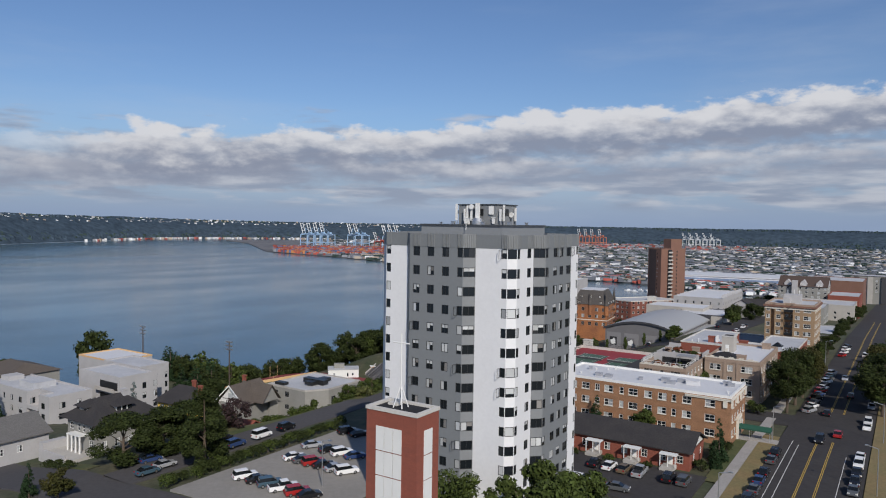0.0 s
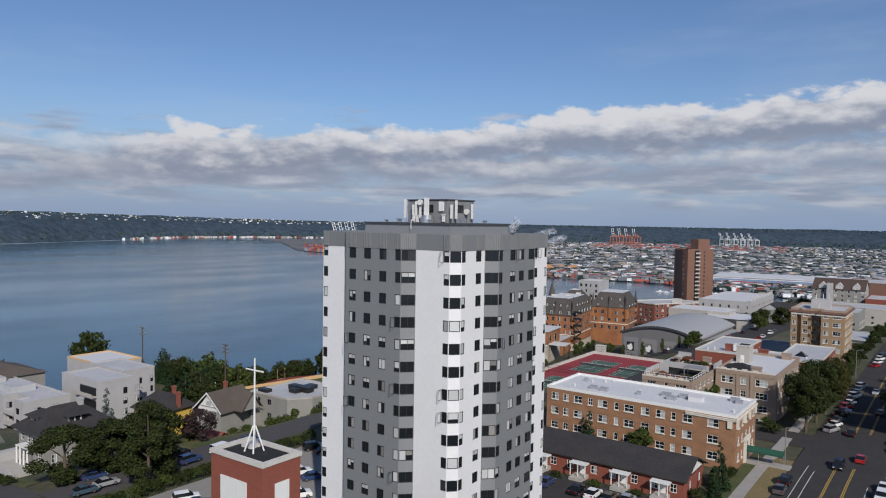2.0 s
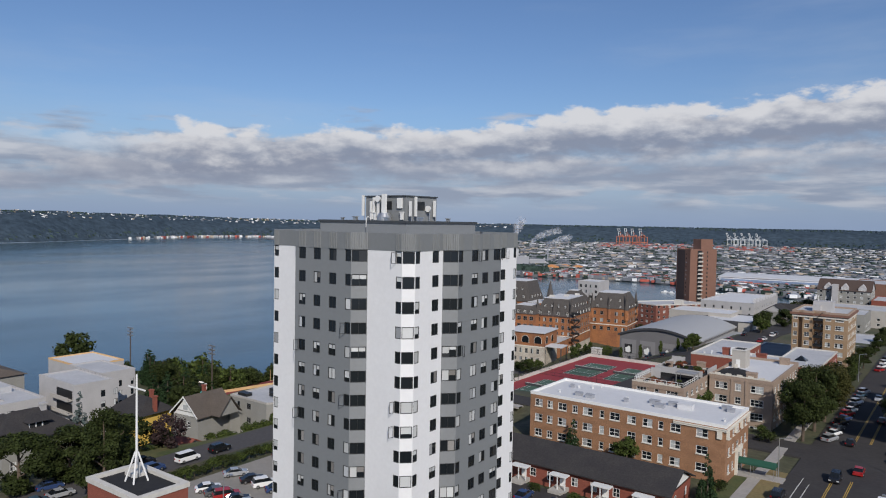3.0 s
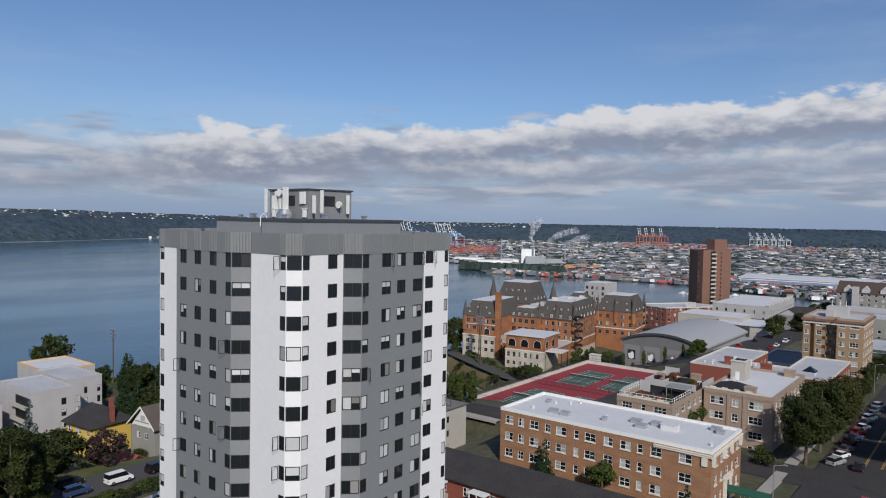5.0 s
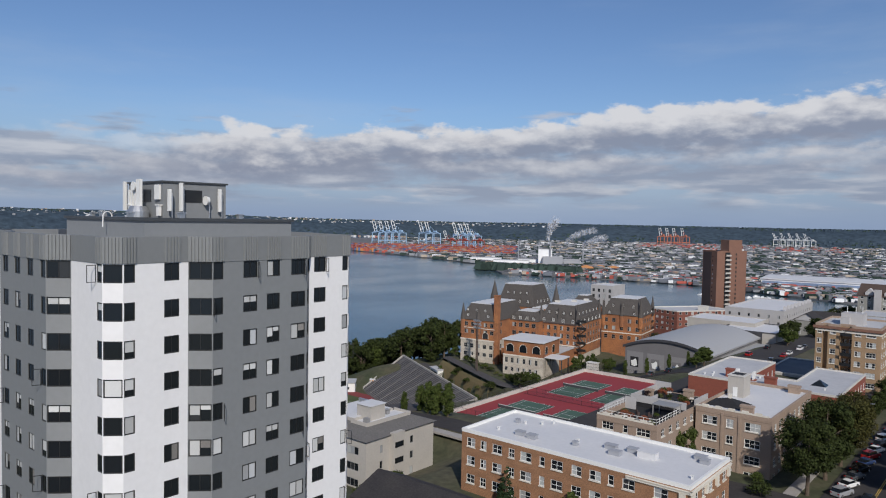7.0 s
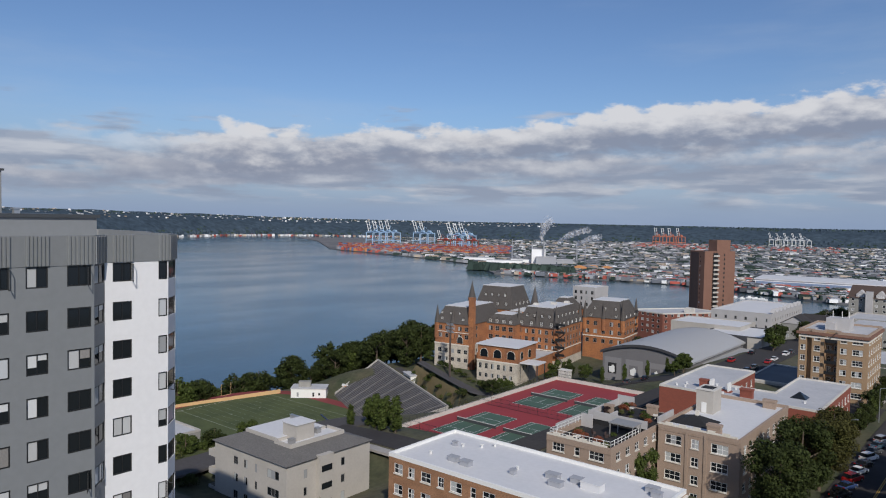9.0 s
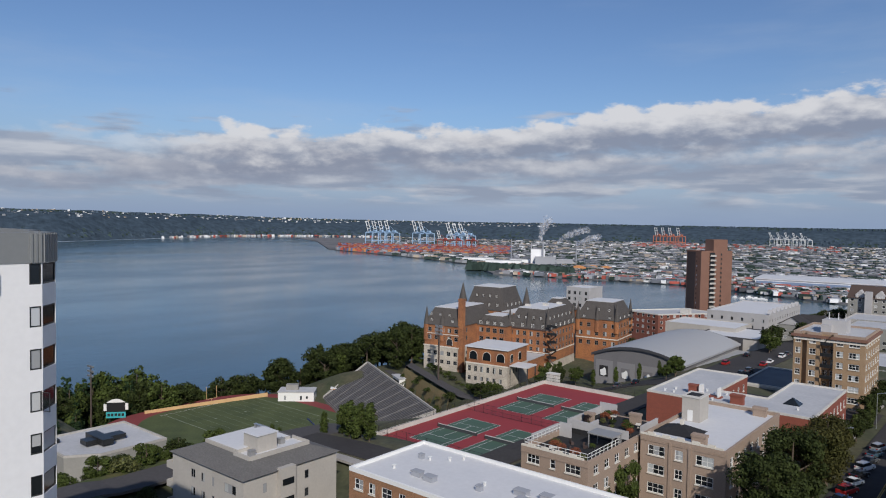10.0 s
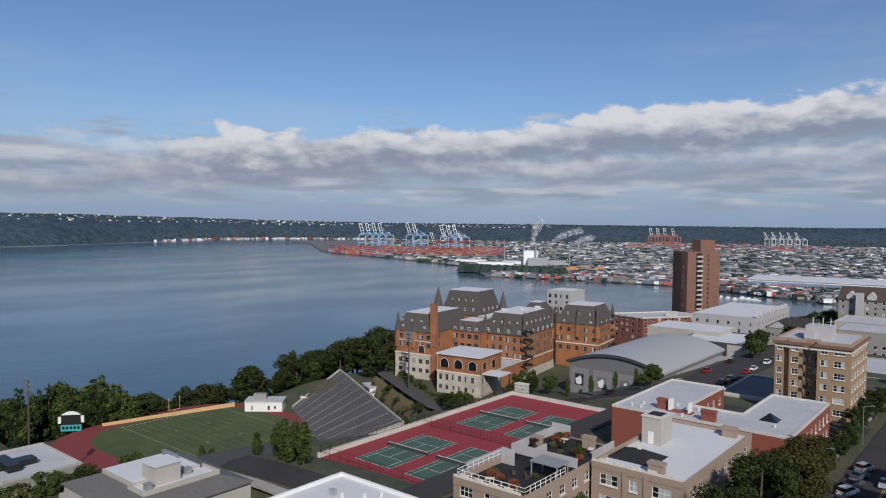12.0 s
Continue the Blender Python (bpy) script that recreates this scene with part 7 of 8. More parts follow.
def crown_mesh(kind, seed, material, count=4200, fine=0.0):
    """Crowns for a tree ten metres tall."""
    rng_ = random.Random(seed)
    blobs = []
    size = 0.29
    if kind == "broad":
        for _ in range(34):
            a, e = rng_.uniform(0, 2 * math.pi), rng_.uniform(-1.1, 1.0)
            r = rng_.uniform(0.55, 1.0)
            w = math.cos(e * 1.2)
            blobs.append((3.0 * r * w * math.cos(a), 3.0 * r * w * math.sin(a), 5.5 + 3.3 * r * math.sin(e * 1.3), rng_.uniform(0.8, 1.35)))
    elif kind == "round":
        for _ in range(30):
            a, e = rng_.uniform(0, 2 * math.pi), rng_.uniform(-1.2, 1.5)
            blobs.append((3.3 * math.cos(e) * math.cos(a), 3.3 * math.cos(e) * math.sin(a), 4.9 + 3.6 * math.sin(e), rng_.uniform(1.1, 1.5)))
    elif kind == "column":
        for i in range(26):
            z = 1.2 + 8.0 * i / 25
            w = 1.25 * math.sin(math.pi * min(1, (z + 0.8) / 11)) ** 0.7
            a = rng_.uniform(0, 2 * math.pi)
            blobs.append((w * 0.7 * math.cos(a), w * 0.7 * math.sin(a), z, 0.5 + 0.6 * w))
    elif kind == "weeping":
        for i in range(44):
            z = rng_.uniform(1.0, 9.2)
            w = 2.7 * (1 - (z / 10.5) ** 2.2) + 0.2
            a = rng_.uniform(0, 2 * math.pi)
            blobs.append((w * 0.8 * math.cos(a), w * 0.8 * math.sin(a), z, rng_.uniform(0.6, 1.1)))
    elif kind == "conifer":
        size = 0.24
        for i in range(15):
            z = 1.0 + 8.6 * i / 14
            w = 2.6 * (1 - z / 10.6)
            for j in range(max(2, int(w * 3.2))):
                a = rng_.uniform(0, 2 * math.pi)
                blobs.append((w * math.cos(a) * 0.8, w * math.sin(a) * 0.8, z - 0.15 * w + rng_.uniform(-0.2, 0.2), 0.25 + 0.30 * w))
    elif kind == "sparse":
        for _ in range(40):
            a, e = rng_.uniform(0, 2 * math.pi), rng_.uniform(-0.4, 1.2)
            r = rng_.uniform(0.4, 1.15)
            blobs.append((3.2 * r * math.cos(e) * math.cos(a), 3.2 * r * math.cos(e) * math.sin(a), 5.6 + 3.6 * r * math.sin(e), rng_.uniform(0.45, 0.85)))
        size = 0.15
    else:
        for _ in range(16):
            a, e = rng_.uniform(0, 2 * math.pi), rng_.uniform(0, 1.5)
            blobs.append((4.0 * math.cos(e) * math.cos(a), 4.0 * math.cos(e) * math.sin(a), 3.6 + 3.6 * math.sin(e), rng_.uniform(2.0, 2.8)))
        size = 0.55
    vs, fs = leaf_cloud(seed, blobs, fine or size, count)
    me = bpy.data.meshes.new("crown")
    me.from_pydata(vs, [], fs)
    me.materials.append(material)
    return me


TREES = {}
LOOKS = {"broad": (LEAF, "broad leafy green tree"), "dark": (LEAFDARK, "dark green broadleaf tree"), "warm": (LEAFWARM, "broadleaf tree turning brown"), "round": (LEAFDARK, "dense rounded dark green tree"), "column": (LEAF, "slim upright green tree"), "weeping": (LEAFDARK, "tall drooping tree with browning leaves"), "conifer": (NEEDLE, "dark green conifer"), "spruce": (NEEDLEBLUE, "blue-grey spruce"), "plum": (PURPLE, "dark purple plum tree"), "sparse": (LEAF, "airy light green tree"), "shrub": (LEAF, "green shrub"), "hedge": (LEAFDARK, "clipped dark green shrub"), "rust": (mat("leaf_rust", (0.20, 0.055, 0.02), 0.7, grain=0.3, scale=0.5, stain=0.5, island=0.4), "rust-coloured potted shrub"), "gold": (mat("leaf_gold", (0.085, 0.092, 0.022), 0.7, grain=0.3, scale=1, stain=0.5, island=0.4), "yellow-green shrub")}
SHAPE = {"dark": "broad", "warm": "broad", "plum": "round", "spruce": "conifer", "hedge": "shrub", "gold": "shrub", "rust": "shrub"}
pick = random.Random(11)


def tree(kind, x, y, h, wide=1.0, z=None, where="on the hillside"):
    v = pick.randrange(3)
    near = (x > -55 and y < 262 and h > 12) or (x > -140 and y < 130 and h > 9)
    key = (kind, v, near)
    z = gz(x, y) - 0.1 if z is None else z
    m = pose(x, y, z, 0, 0, pick.uniform(0, 360)) @ Matrix.Diagonal((h / 10 * wide, h / 10 * wide, h / 10, 1))
    if key in TREES:
        sc = TREES[key].scale
        t = copy_thing(TREES[key], m @ Matrix.Diagonal((1 / sc.x, 1 / sc.y, 1 / sc.z, 1)))
    else:
        material, words = LOOKS[kind]
        shape = SHAPE.get(kind, kind)
        t = thing("shrub" if shape == "shrub" else "tree", words + " " + where, "shrub" if shape == "shrub" else "tree", group="trees and shrubs")
        bm = bmesh.new()
        if shape != "shrub":
            rod(bm, (0, 0, -0.3), (0.1, 0.05, 4.2), 0.26, 0.15)
            rr_ = random.Random(v)
            rod(bm, (0.1, 0.05, 4.2), (0, 0, 8.4), 0.15, 0.04)
            for _ in range(6 if shape != "conifer" else 0):
                a = rr_.uniform(0, 6.28)
                z0 = rr_.uniform(2.6, 5.5)
                rod(bm, (0.07, 0.04, z0), (2.1 * math.cos(a), 2.1 * math.sin(a), z0 + rr_.uniform(1.2, 2.4)), 0.10, 0.03, 6)
        else:
            rod(bm, (0, 0, -0.3), (0, 0, 3), 0.3, 0.2)
        part("trunk", bm, BARK, t)
        part("crown", crown_mesh(shape, 100 + v * 7 + len(TREES), material, 15000 if near else 3300 if shape in ("broad", "round", "weeping") else 3000 if shape != "shrub" else 900, (0.19 if shape == "round" else 0.14) if near else 0.0), None, t)
        t.matrix_basis = m
        TREES[key] = t
    return t


for x, y, h, w, k in ((-25.6, 208, 15.8, 1.0, "dark"), (-25.0, 220, 17, 1.0, "dark"), (-24.6, 232, 16.3, 1.0, "warm"), (-24.6, 244, 15, 1.0, "warm"), (-25.6, 252, 13, 1.0, "warm"), (-4.0, 219, 17, 1.3, "dark"), (-3.4, 233, 18, 1.3, "dark"), (-3.2, 248, 17, 1.25, "warm"), (-3, 266, 16, 1.2, "dark"), (-1, 287, 15, 1.1, "dark"), (-1, 310, 15, 1.1, "broad"), (-50.5, 79.5, 17.5, 0.95, "broad"), (-44, 82.5, 14, 0.9, "broad"), (-36.2, 77, 20.5, 0.95, "sparse"), (-31.5, 81, 19, 0.9, "sparse"), (-132.2, 84.5, 11.5, 1.4, "round"), (-131.0, 93, 11.0, 1.35, "round"), (-133.5, 101, 10.5, 1.3, "round"), (-140, 109, 9.5, 1.3, "round"), (-116.0, 91.5, 16.5, 0.95, "weeping"), (-120, 97, 12, 0.9, "weeping"), (-130.5, 65, 6.5, 0.9, "conifer"), (-124.5, 67, 6.5, 1.2, "warm"), (-136.5, 117, 9, 1.0, "plum"), (-186, 122, 15, 0.85, "spruce"), (-213, 171.5, 15, 1.25, "dark"), (-219, 176, 15, 1.2, "conifer"), (-208, 167, 12, 1.2, "dark"), (-214, 166, 14, 1.2, "conifer"), (-221, 170, 13, 1.3, "conifer"), (-226, 168, 13, 1.1, "conifer"), (-208, 172, 12, 0.8, "conifer"), (-203, 176, 12, 0.8, "conifer"), (-237, 106, 16, 1.1, "conifer"), (-290, 172, 30, 0.8, "dark"), (-302, 138, 31, 0.85, "dark"), (-318, 368, 30, 0.9, "dark"), (-257, 371, 23.5, 0.8, "round"), (-258, 384, 25, 1.0, "dark"), (-232, 388, 22, 1.0, "dark"), (-226, 398, 24, 1.0, "dark"), (-268, 378, 22, 1.0, "dark"), (-283, 374, 21, 1.1, "round"), (-151, 349, 10, 1.1, "broad"), (-160, 316, 8, 1.2, "dark"), (-152, 312, 7, 1.3, "dark"), (-166, 320, 6, 1.2, "dark"), (-123, 338, 7, 0.7, "column"), (-114, 338.5, 7, 0.7, "column"), (-105, 339, 6.5, 0.7, "column"), (-97, 338, 6, 0.7, "column"), (-140, 342, 9, 0.9, "column"), (-144, 345, 8, 0.9, "column"), (-31.4, 153.6, 9.5, 0.8, "conifer"), (-31.0, 149.0, 6, 0.9, "conifer"), (-61.7, 163.0, 8, 1.0, "conifer"), (-50.0, 163.4, 7, 1.1, "broad"), (-47.2, 205, 10, 0.7, "broad"), (-49.5, 200, 7, 0.9, "dark")):
    tree(k, x, y, h, w, where="beside the buildings" if x > -80 else "on the hillside")
for x, y, h in ((-112, 203.5, 8), (-108, 204, 9), (-115, 204.5, 9), (-119, 206, 7), (-135, 198, 5), (-139, 203, 5), (-113, 206, 8), (-122, 203, 6)):
    tree("column", x, y, h + pick.uniform(-0.5, 0.5), 1.0)
for _ in range(64):
    y = pick.uniform(268, 470)
    x = -322 + 0.42 * max(0, y - 320) + pick.uniform(-22, 4)
    tree(pick.choice(("dark", "dark", "broad", "round", "dark")), x, y, pick.uniform(17, 23) + (4 if x > -290 else 0), 1.05)
for _ in range(26):
    x, y = pick.uniform(-356, -325), pick.uniform(195, 275)
    tree(pick.choice(("dark", "broad", "conifer", "conifer")), x, y, pick.uniform(36, 43) - gz(x, y), 0.8)
for _ in range(34):
    x, y = pick.uniform(-334, -252), pick.uniform(178, 250)
    if inside(x, y, rect(-324, -206, 208, 330)):
        continue
    h = pick.uniform(36, 43) - gz(x, y)
    tree(pick.choice(("dark", "dark", "conifer", "round")), x, y, max(8, h), 0.85)
for _ in range(22):
    x, y = pick.uniform(-290, -245), pick.uniform(168, 205)
    tree(pick.choice(("dark", "conifer", "dark")), x, y, pick.uniform(9, 14), 1.1)
for _ in range(46):
    x, y = pick.uniform(-168, -136), pick.uniform(106, 153)
    if abs(x + 154) < 10 and y < 106:
        continue
    k = pick.choice(("shrub", "shrub", "gold", "hedge", "broad"))
    tree(k, x, y, pick.uniform(2.0, 4.0) if k != "broad" else pick.uniform(5, 8), 1.2)
for _ in range(16):
    x, y = pick.uniform(-146, -137), pick.uniform(146, 178)
    tree(pick.choice(("broad", "dark", "shrub", "gold")), x, y, pick.uniform(2.5, 5), 1.1)
for x, y, h in ((-133, 150, 3.6), (-135, 155, 4.4), (-132, 160, 3.0), (-136, 164, 4.6), (-133, 169, 4.0), (-136, 174, 4.4), (-132, 178, 3.0), (-134, 184, 3.8)):
    tree("dark" if h > 4.2 else "broad", x, y, h, 1.3, where="along the street")
for i in range(24):
    tree("hedge" if i % 3 else "shrub", -112.3 + pick.uniform(-0.5, 0.5), 80 + i * 2.1, pick.uniform(2.2, 3.2), 1.0, where="along the car park")
for x, y, s in ((-31.6, 200.5, 3.6), (-34.5, 207.8, 2.6), (-73, 140.3, 1.9), (-65, 140.3, 2.0), (-58, 140.3, 1.9), (-50.2, 140.3, 2.0), (-42.4, 140.3, 2.0), (-33.2, 146, 2.6), (-32.6, 158, 3.0), (-31.4, 162, 2.5), (-146, 78.5, 2.4), (-142, 78.8, 2.2), (-150.5, 79, 2.2), (-91, 158, 3.0), (-88.5, 160, 3.4), (-87, 163, 2.6), (-98, 157.5, 2.0)):
    tree("hedge" if pick.random() < 0.6 else "shrub", x, y, s, 1.15, where="beside the wall")
for _ in range(22):
    x, y = pick.uniform(-60, -49.5), pick.choice((pick.uniform(195, 206), pick.uniform(209, 220)))
    tree(pick.choice(("gold", "shrub", "hedge", "plum", "rust", "rust")), x, y, pick.uniform(1.0, 2.0), 1.0, 78.6 if y < 208 else 79.6, where="in a roof terrace pot")
for _ in range(60):
    y = pick.uniform(395, 700)
    x = pick.uniform(-150, -35)
    if inside(x, y, rect(-135, -80, 400, 545)) or inside(x, y, rect(-100, -24, 555, 700)) or inside(x, y, rect(-175, -140, 530, 575)) or inside(x, y, rect(-75, -24, 390, 550)):
        continue
    tree(pick.choice(("dark", "round", "dark", "broad")), x, y, pick.uniform(8, 13), 1.2)
for _ in range(24):
    tree(pick.choice(("dark", "round")), pick.uniform(-140, -60), pick.uniform(590, 720), pick.uniform(9, 14), 1.3)
for i in range(14):
    tree("dark" if i % 2 else "column", -26.8 + pick.uniform(-1, 1), 258 + i * 5, pick.uniform(5, 9), 0.9, where="along the avenue")
for i in range(20):
    tree("dark", pick.choice((-26, 1.5)), 330 + i * 14, pick.uniform(7, 11), 1.1, where="along the avenue")

for i in range(40):
    q = 34 + i * 2.1 + pick.uniform(-1.5, 1.5)
    off = pick.uniform(2.5, 5.0) if i % 3 else 14.5
    tree(pick.choice(("gold", "shrub", "hedge", "shrub")), -270.5 + 0.878 * q + 0.478 * off, 362.5 - 0.478 * q + 0.878 * off, pick.uniform(1.6, 3.8), 1.3, where="on the bank below the school")
for x, y, h, k in ((-134, 156, 7.0, "broad"), (-137, 162, 7.5, "dark"), (-132.5, 165, 6.5, "broad"), (-139, 170, 8, "broad"), (-134, 173, 7, "dark"), (-141, 178, 7.5, "broad"), (-131.5, 160, 4.5, "gold"), (-133, 181, 6.5, "broad"), (-119, 158, 3, "hedge"), (-118.6, 168, 3.4, "broad")):
    tree(k, x, y, h, 1.15, where="beside the beige block")

# ---- cars ----
PAINTS = {"white": (0.75, 0.75, 0.75), "black": (0.012, 0.012, 0.014), "silver": (0.42, 0.43, 0.45), "red": (0.32, 0.02, 0.02), "blue": (0.03, 0.055, 0.14), "grey": (0.12, 0.125, 0.13), "bronze": (0.20, 0.15, 0.10), "teal": (0.05, 0.09, 0.12)}
CARGLASS = mat("car_glass", (0.010, 0.012, 0.014), 0.05)
TYRE = mat("tyre", (0.012, 0.012, 0.012), 0.9)
RIM = mat("alloy_rim", (0.5, 0.5, 0.5), 0.3, metal=0.9)
LAMPGLASS = mat("lamp_glass", (0.6, 0.6, 0.58), 0.1)
TAILRED = mat("tail_lamp", (0.30, 0.01, 0.01), 0.2)
CARS = {}
FORMS = {"sedan": (4.6, 1.8, [(-2.25, 0.55), (-2.2, 0.9), (-1.3, 0.98), (1.15, 1.0), (2.1, 0.85), (2.28, 0.5)], [(-1.75, 0.97), (-0.95, 1.43), (0.35, 1.45), (1.2, 0.98)]), "suv": (4.7, 1.9, [(-2.3, 0.6), (-2.28, 1.05), (-1.2, 1.1), (1.2, 1.1), (2.2, 1.0), (2.3, 0.55)], [(-2.2, 1.08), (-1.95, 1.72), (0.4, 1.76), (1.25, 1.1)]), "pickup": (5.6, 1.95, [(-2.75, 0.65), (-2.75, 1.1), (-0.6, 1.1), (1.5, 1.12), (2.65, 1.02), (2.75, 0.6)], [(-0.75, 1.1), (-0.55, 1.8), (0.8, 1.82), (1.55, 1.12)]), "van": (4.9, 1.95, [(-2.4, 0.6), (-2.4, 1.2), (-1.2, 1.2), (1.5, 1.15), (2.3, 0.95), (2.42, 0.55)], [(-2.38, 1.2), (-2.3, 2.0), (0.9, 2.0), (1.65, 1.15)])}


def profile_solid(bm, side, w_lo, w_hi, z_lo):
    """A car body from its side profile, narrowing towards the top."""
    pts = [(side[0][0], z_lo), *side, (side[-1][0], z_lo)]
    zmax = max(z for _, z in pts)
    rings = []
    for s in (-1, 1):
        rings.append([bm.verts.new((x, s * (w_lo + (w_hi - w_lo) * (z - z_lo) / max(0.01, zmax - z_lo)) / 2, z)) for x, z in pts])
    bm.faces.new(rings[0])
    bm.faces.new(rings[1][::-1])
    for i in range(len(pts)):
        j = (i + 1) % len(pts)
        bm.faces.new((rings[0][j], rings[0][i], rings[1][i], rings[1][j]))
    bmesh.ops.recalc_face_normals(bm, faces=bm.faces)
    bmesh.ops.bevel(bm, geom=[e for e in bm.edges], offset=0.06, segments=2, affect="EDGES", profile=0.6, clamp_overlap=True)


def car(form, colour, x, y, z, rz, where="parked"):
    key = (form, colour)
    m = pose(x, y, z, 0, 0, rz)
    if key in CARS:
        return copy_thing(CARS[key], m)
    L, W, low_, cab = FORMS[form]
    paint = mat("paint_" + colour, PAINTS[colour], 0.25, metal=0.3 if colour in ("silver", "grey", "bronze") else 0.0, grain=0.01)
    word = {"sedan": "sedan", "suv": "sport utility car", "pickup": "pickup truck", "van": "delivery van"}[form]
    C = thing({"sedan": "car", "suv": "car", "pickup": "pickup_truck", "van": "van"}[form], f"{colour} {word} standing on asphalt", "car", group="cars")
    bm = bmesh.new()
    profile_solid(bm, low_, W, W * 0.96, 0.28)
    part("body", bm, paint, C)
    bm = bmesh.new()
    profile_solid(bm, cab, W * 0.93, W * 0.76, 0.9)
    part("cabin_glass", bm, CARGLASS, C)
    bm = bmesh.new()
    x0, x1, zt = cab[1][0], cab[2][0], cab[1][1]
    box(bm, x0 + 0.02, x1 + 0.05, -W * 0.385, W * 0.385, zt - 0.02, zt + 0.05)
    part("roof", bm, paint, C)
    for wx in (-L * 0.31, L * 0.31):
        for s in (-1, 1):
            bm = bmesh.new()
            rod(bm, (wx, s * (W / 2 - 0.2), 0.33), (wx, s * (W / 2 + 0.02), 0.33), 0.33, 0.33, 14)
            wh = part("wheel", bm, TYRE, C)
            bm = bmesh.new()
            rod(bm, (wx, s * (W / 2), 0.33), (wx, s * (W / 2 + 0.035), 0.33), 0.21, 0.18, 10)
            part("rim", bm, RIM, wh)
    for s in (-1, 1):
        boxpart("headlight", (L / 2 - 0.22, L / 2 - 0.02, s * W * 0.36 - 0.2, s * W * 0.36 + 0.2, 0.62, 0.78), LAMPGLASS, C)
        boxpart("tail_light", (-L / 2 - 0.0, -L / 2 + 0.12, s * W * 0.38 - 0.16, s * W * 0.38 + 0.16, 0.72, 0.92), TAILRED, C)
    if form == "pickup":
        boxpart("bed", (-2.6, -0.85, -0.8, 0.8, 1.06, 1.13), ROOFBLACK, C)
    C.matrix_basis = m
    CARS[key] = C
    return C


LZ = 69.13
lot_rows = [(90.6, [("suv", "white", -103.0), ("sedan", "black", -99.6), ("suv", "teal", -96.4), ("pickup", "white", -92.9), ("suv", "red", -89.4), ("sedan", "black", -86.6)]), (103.6, [("sedan", "white", -103.2), ("sedan", "grey", -100.6), ("suv", "red", -97.9), ("sedan", "black", -95.1), ("sedan", "silver", -92.0), ("suv", "white", -89.2)]), (111.3, [("sedan", "silver", -105.6), ("sedan", "black", -100.6), ("suv", "white", -97.2), ("sedan", "blue", -93.6)]), (123.4, [("suv", "black", -106.0), ("sedan", "black", -102.6)])]
for y, row in lot_rows:
    for form, colour, x in row:
        car(form, colour, x, y, LZ, 62 + pick.uniform(-4, 4))
for form, colour, x in (("sedan", "black", -51.4), ("sedan", "white", -48.3), ("sedan", "bronze", -45.3), ("pickup", "silver", -42.2), ("suv", "black", -36.6), ("suv", "grey", -33.8), ("sedan", "blue", -57.5), ("suv", "white", -63.0)):
    car(form, colour, x, 135.6, 69.37, 90 + pick.uniform(-3, 3))
for form, colour, x, y, r in (("suv", "white", -50.0, 124.6, 5), ("sedan", "grey", -43, 125.2, 8)):
    car(form, colour, x, y, 69.37, r)


def on_road(x, y):
    return max(gz(x + s, y) for s in (-8.5, 0, 8.5)) + 0.27


for form, colour, y in (("suv", "black", 164.6), ("sedan", "grey", 159.2), ("sedan", "black", 150.2), ("sedan", "blue", 144.8), ("sedan", "grey", 139.2), ("suv", "black", 133.6), ("sedan", "silver", 128)):
    car(form, colour, -22.2, y, on_road(-14, y), 90)
for form, colour, y in (("sedan", "white", 172), ("suv", "white", 166.4), ("sedan", "black", 160.6), ("sedan", "black", 155), ("sedan", "grey", 149), ("suv", "white", 207), ("sedan", "white", 201.5), ("sedan", "silver", 228), ("suv", "black", 236), ("sedan", "blue", 300), ("suv", "white", 318)):
    car(form, colour, -6.9, y, on_road(-14, y), -90)
for i, (form, colour) in enumerate((("suv", "silver"), ("sedan", "white"), ("sedan", "grey"), ("suv", "black"), ("sedan", "blue"), ("suv", "red"), ("sedan", "white"), ("sedan", "black"), ("suv", "white"), ("sedan", "grey"), ("sedan", "teal"), ("suv", "silver"), ("sedan", "red"), ("sedan", "white"), ("suv", "white"), ("suv", "black"))):
    y = 212 + i * (6.0 if i < 12 else 9.5)
    car(form, colour, -20.6, y, on_road(-14, y), 70)
for form, colour, x, y, r in (("sedan", "red", -12.3, 189.5, 90), ("sedan", "black", -16.4, 211.5, 90), ("suv", "black", -15.4, 181.5, -90), ("sedan", "black", -12.6, 240, 90), ("van", "white", -12.8, 330, 90), ("sedan", "silver", -16, 270, -90), ("sedan", "white", -9.6, 300, 90), ("suv", "red", -7.2, 290, 90)):
    car(form, colour, x, y, on_road(-14, y), r)
for form, colour, x, y, r in (("sedan", "blue", -128.6, 88.2, 80), ("sedan", "silver", -122.6, 87.2, 85), ("sedan", "teal", -121.8, 82.8, 85), ("suv", "black", -127.2, 105.5, 92), ("suv", "blue", -121.4, 104.0, 92), ("van", "white", -121.6, 111.8, 92), ("suv", "black", -121.8, 119.6, 92)):
    car(form, colour, x, y, max(gz(x - 5, y), gz(x + 5, y), gz(x, y)) + 0.27, r)

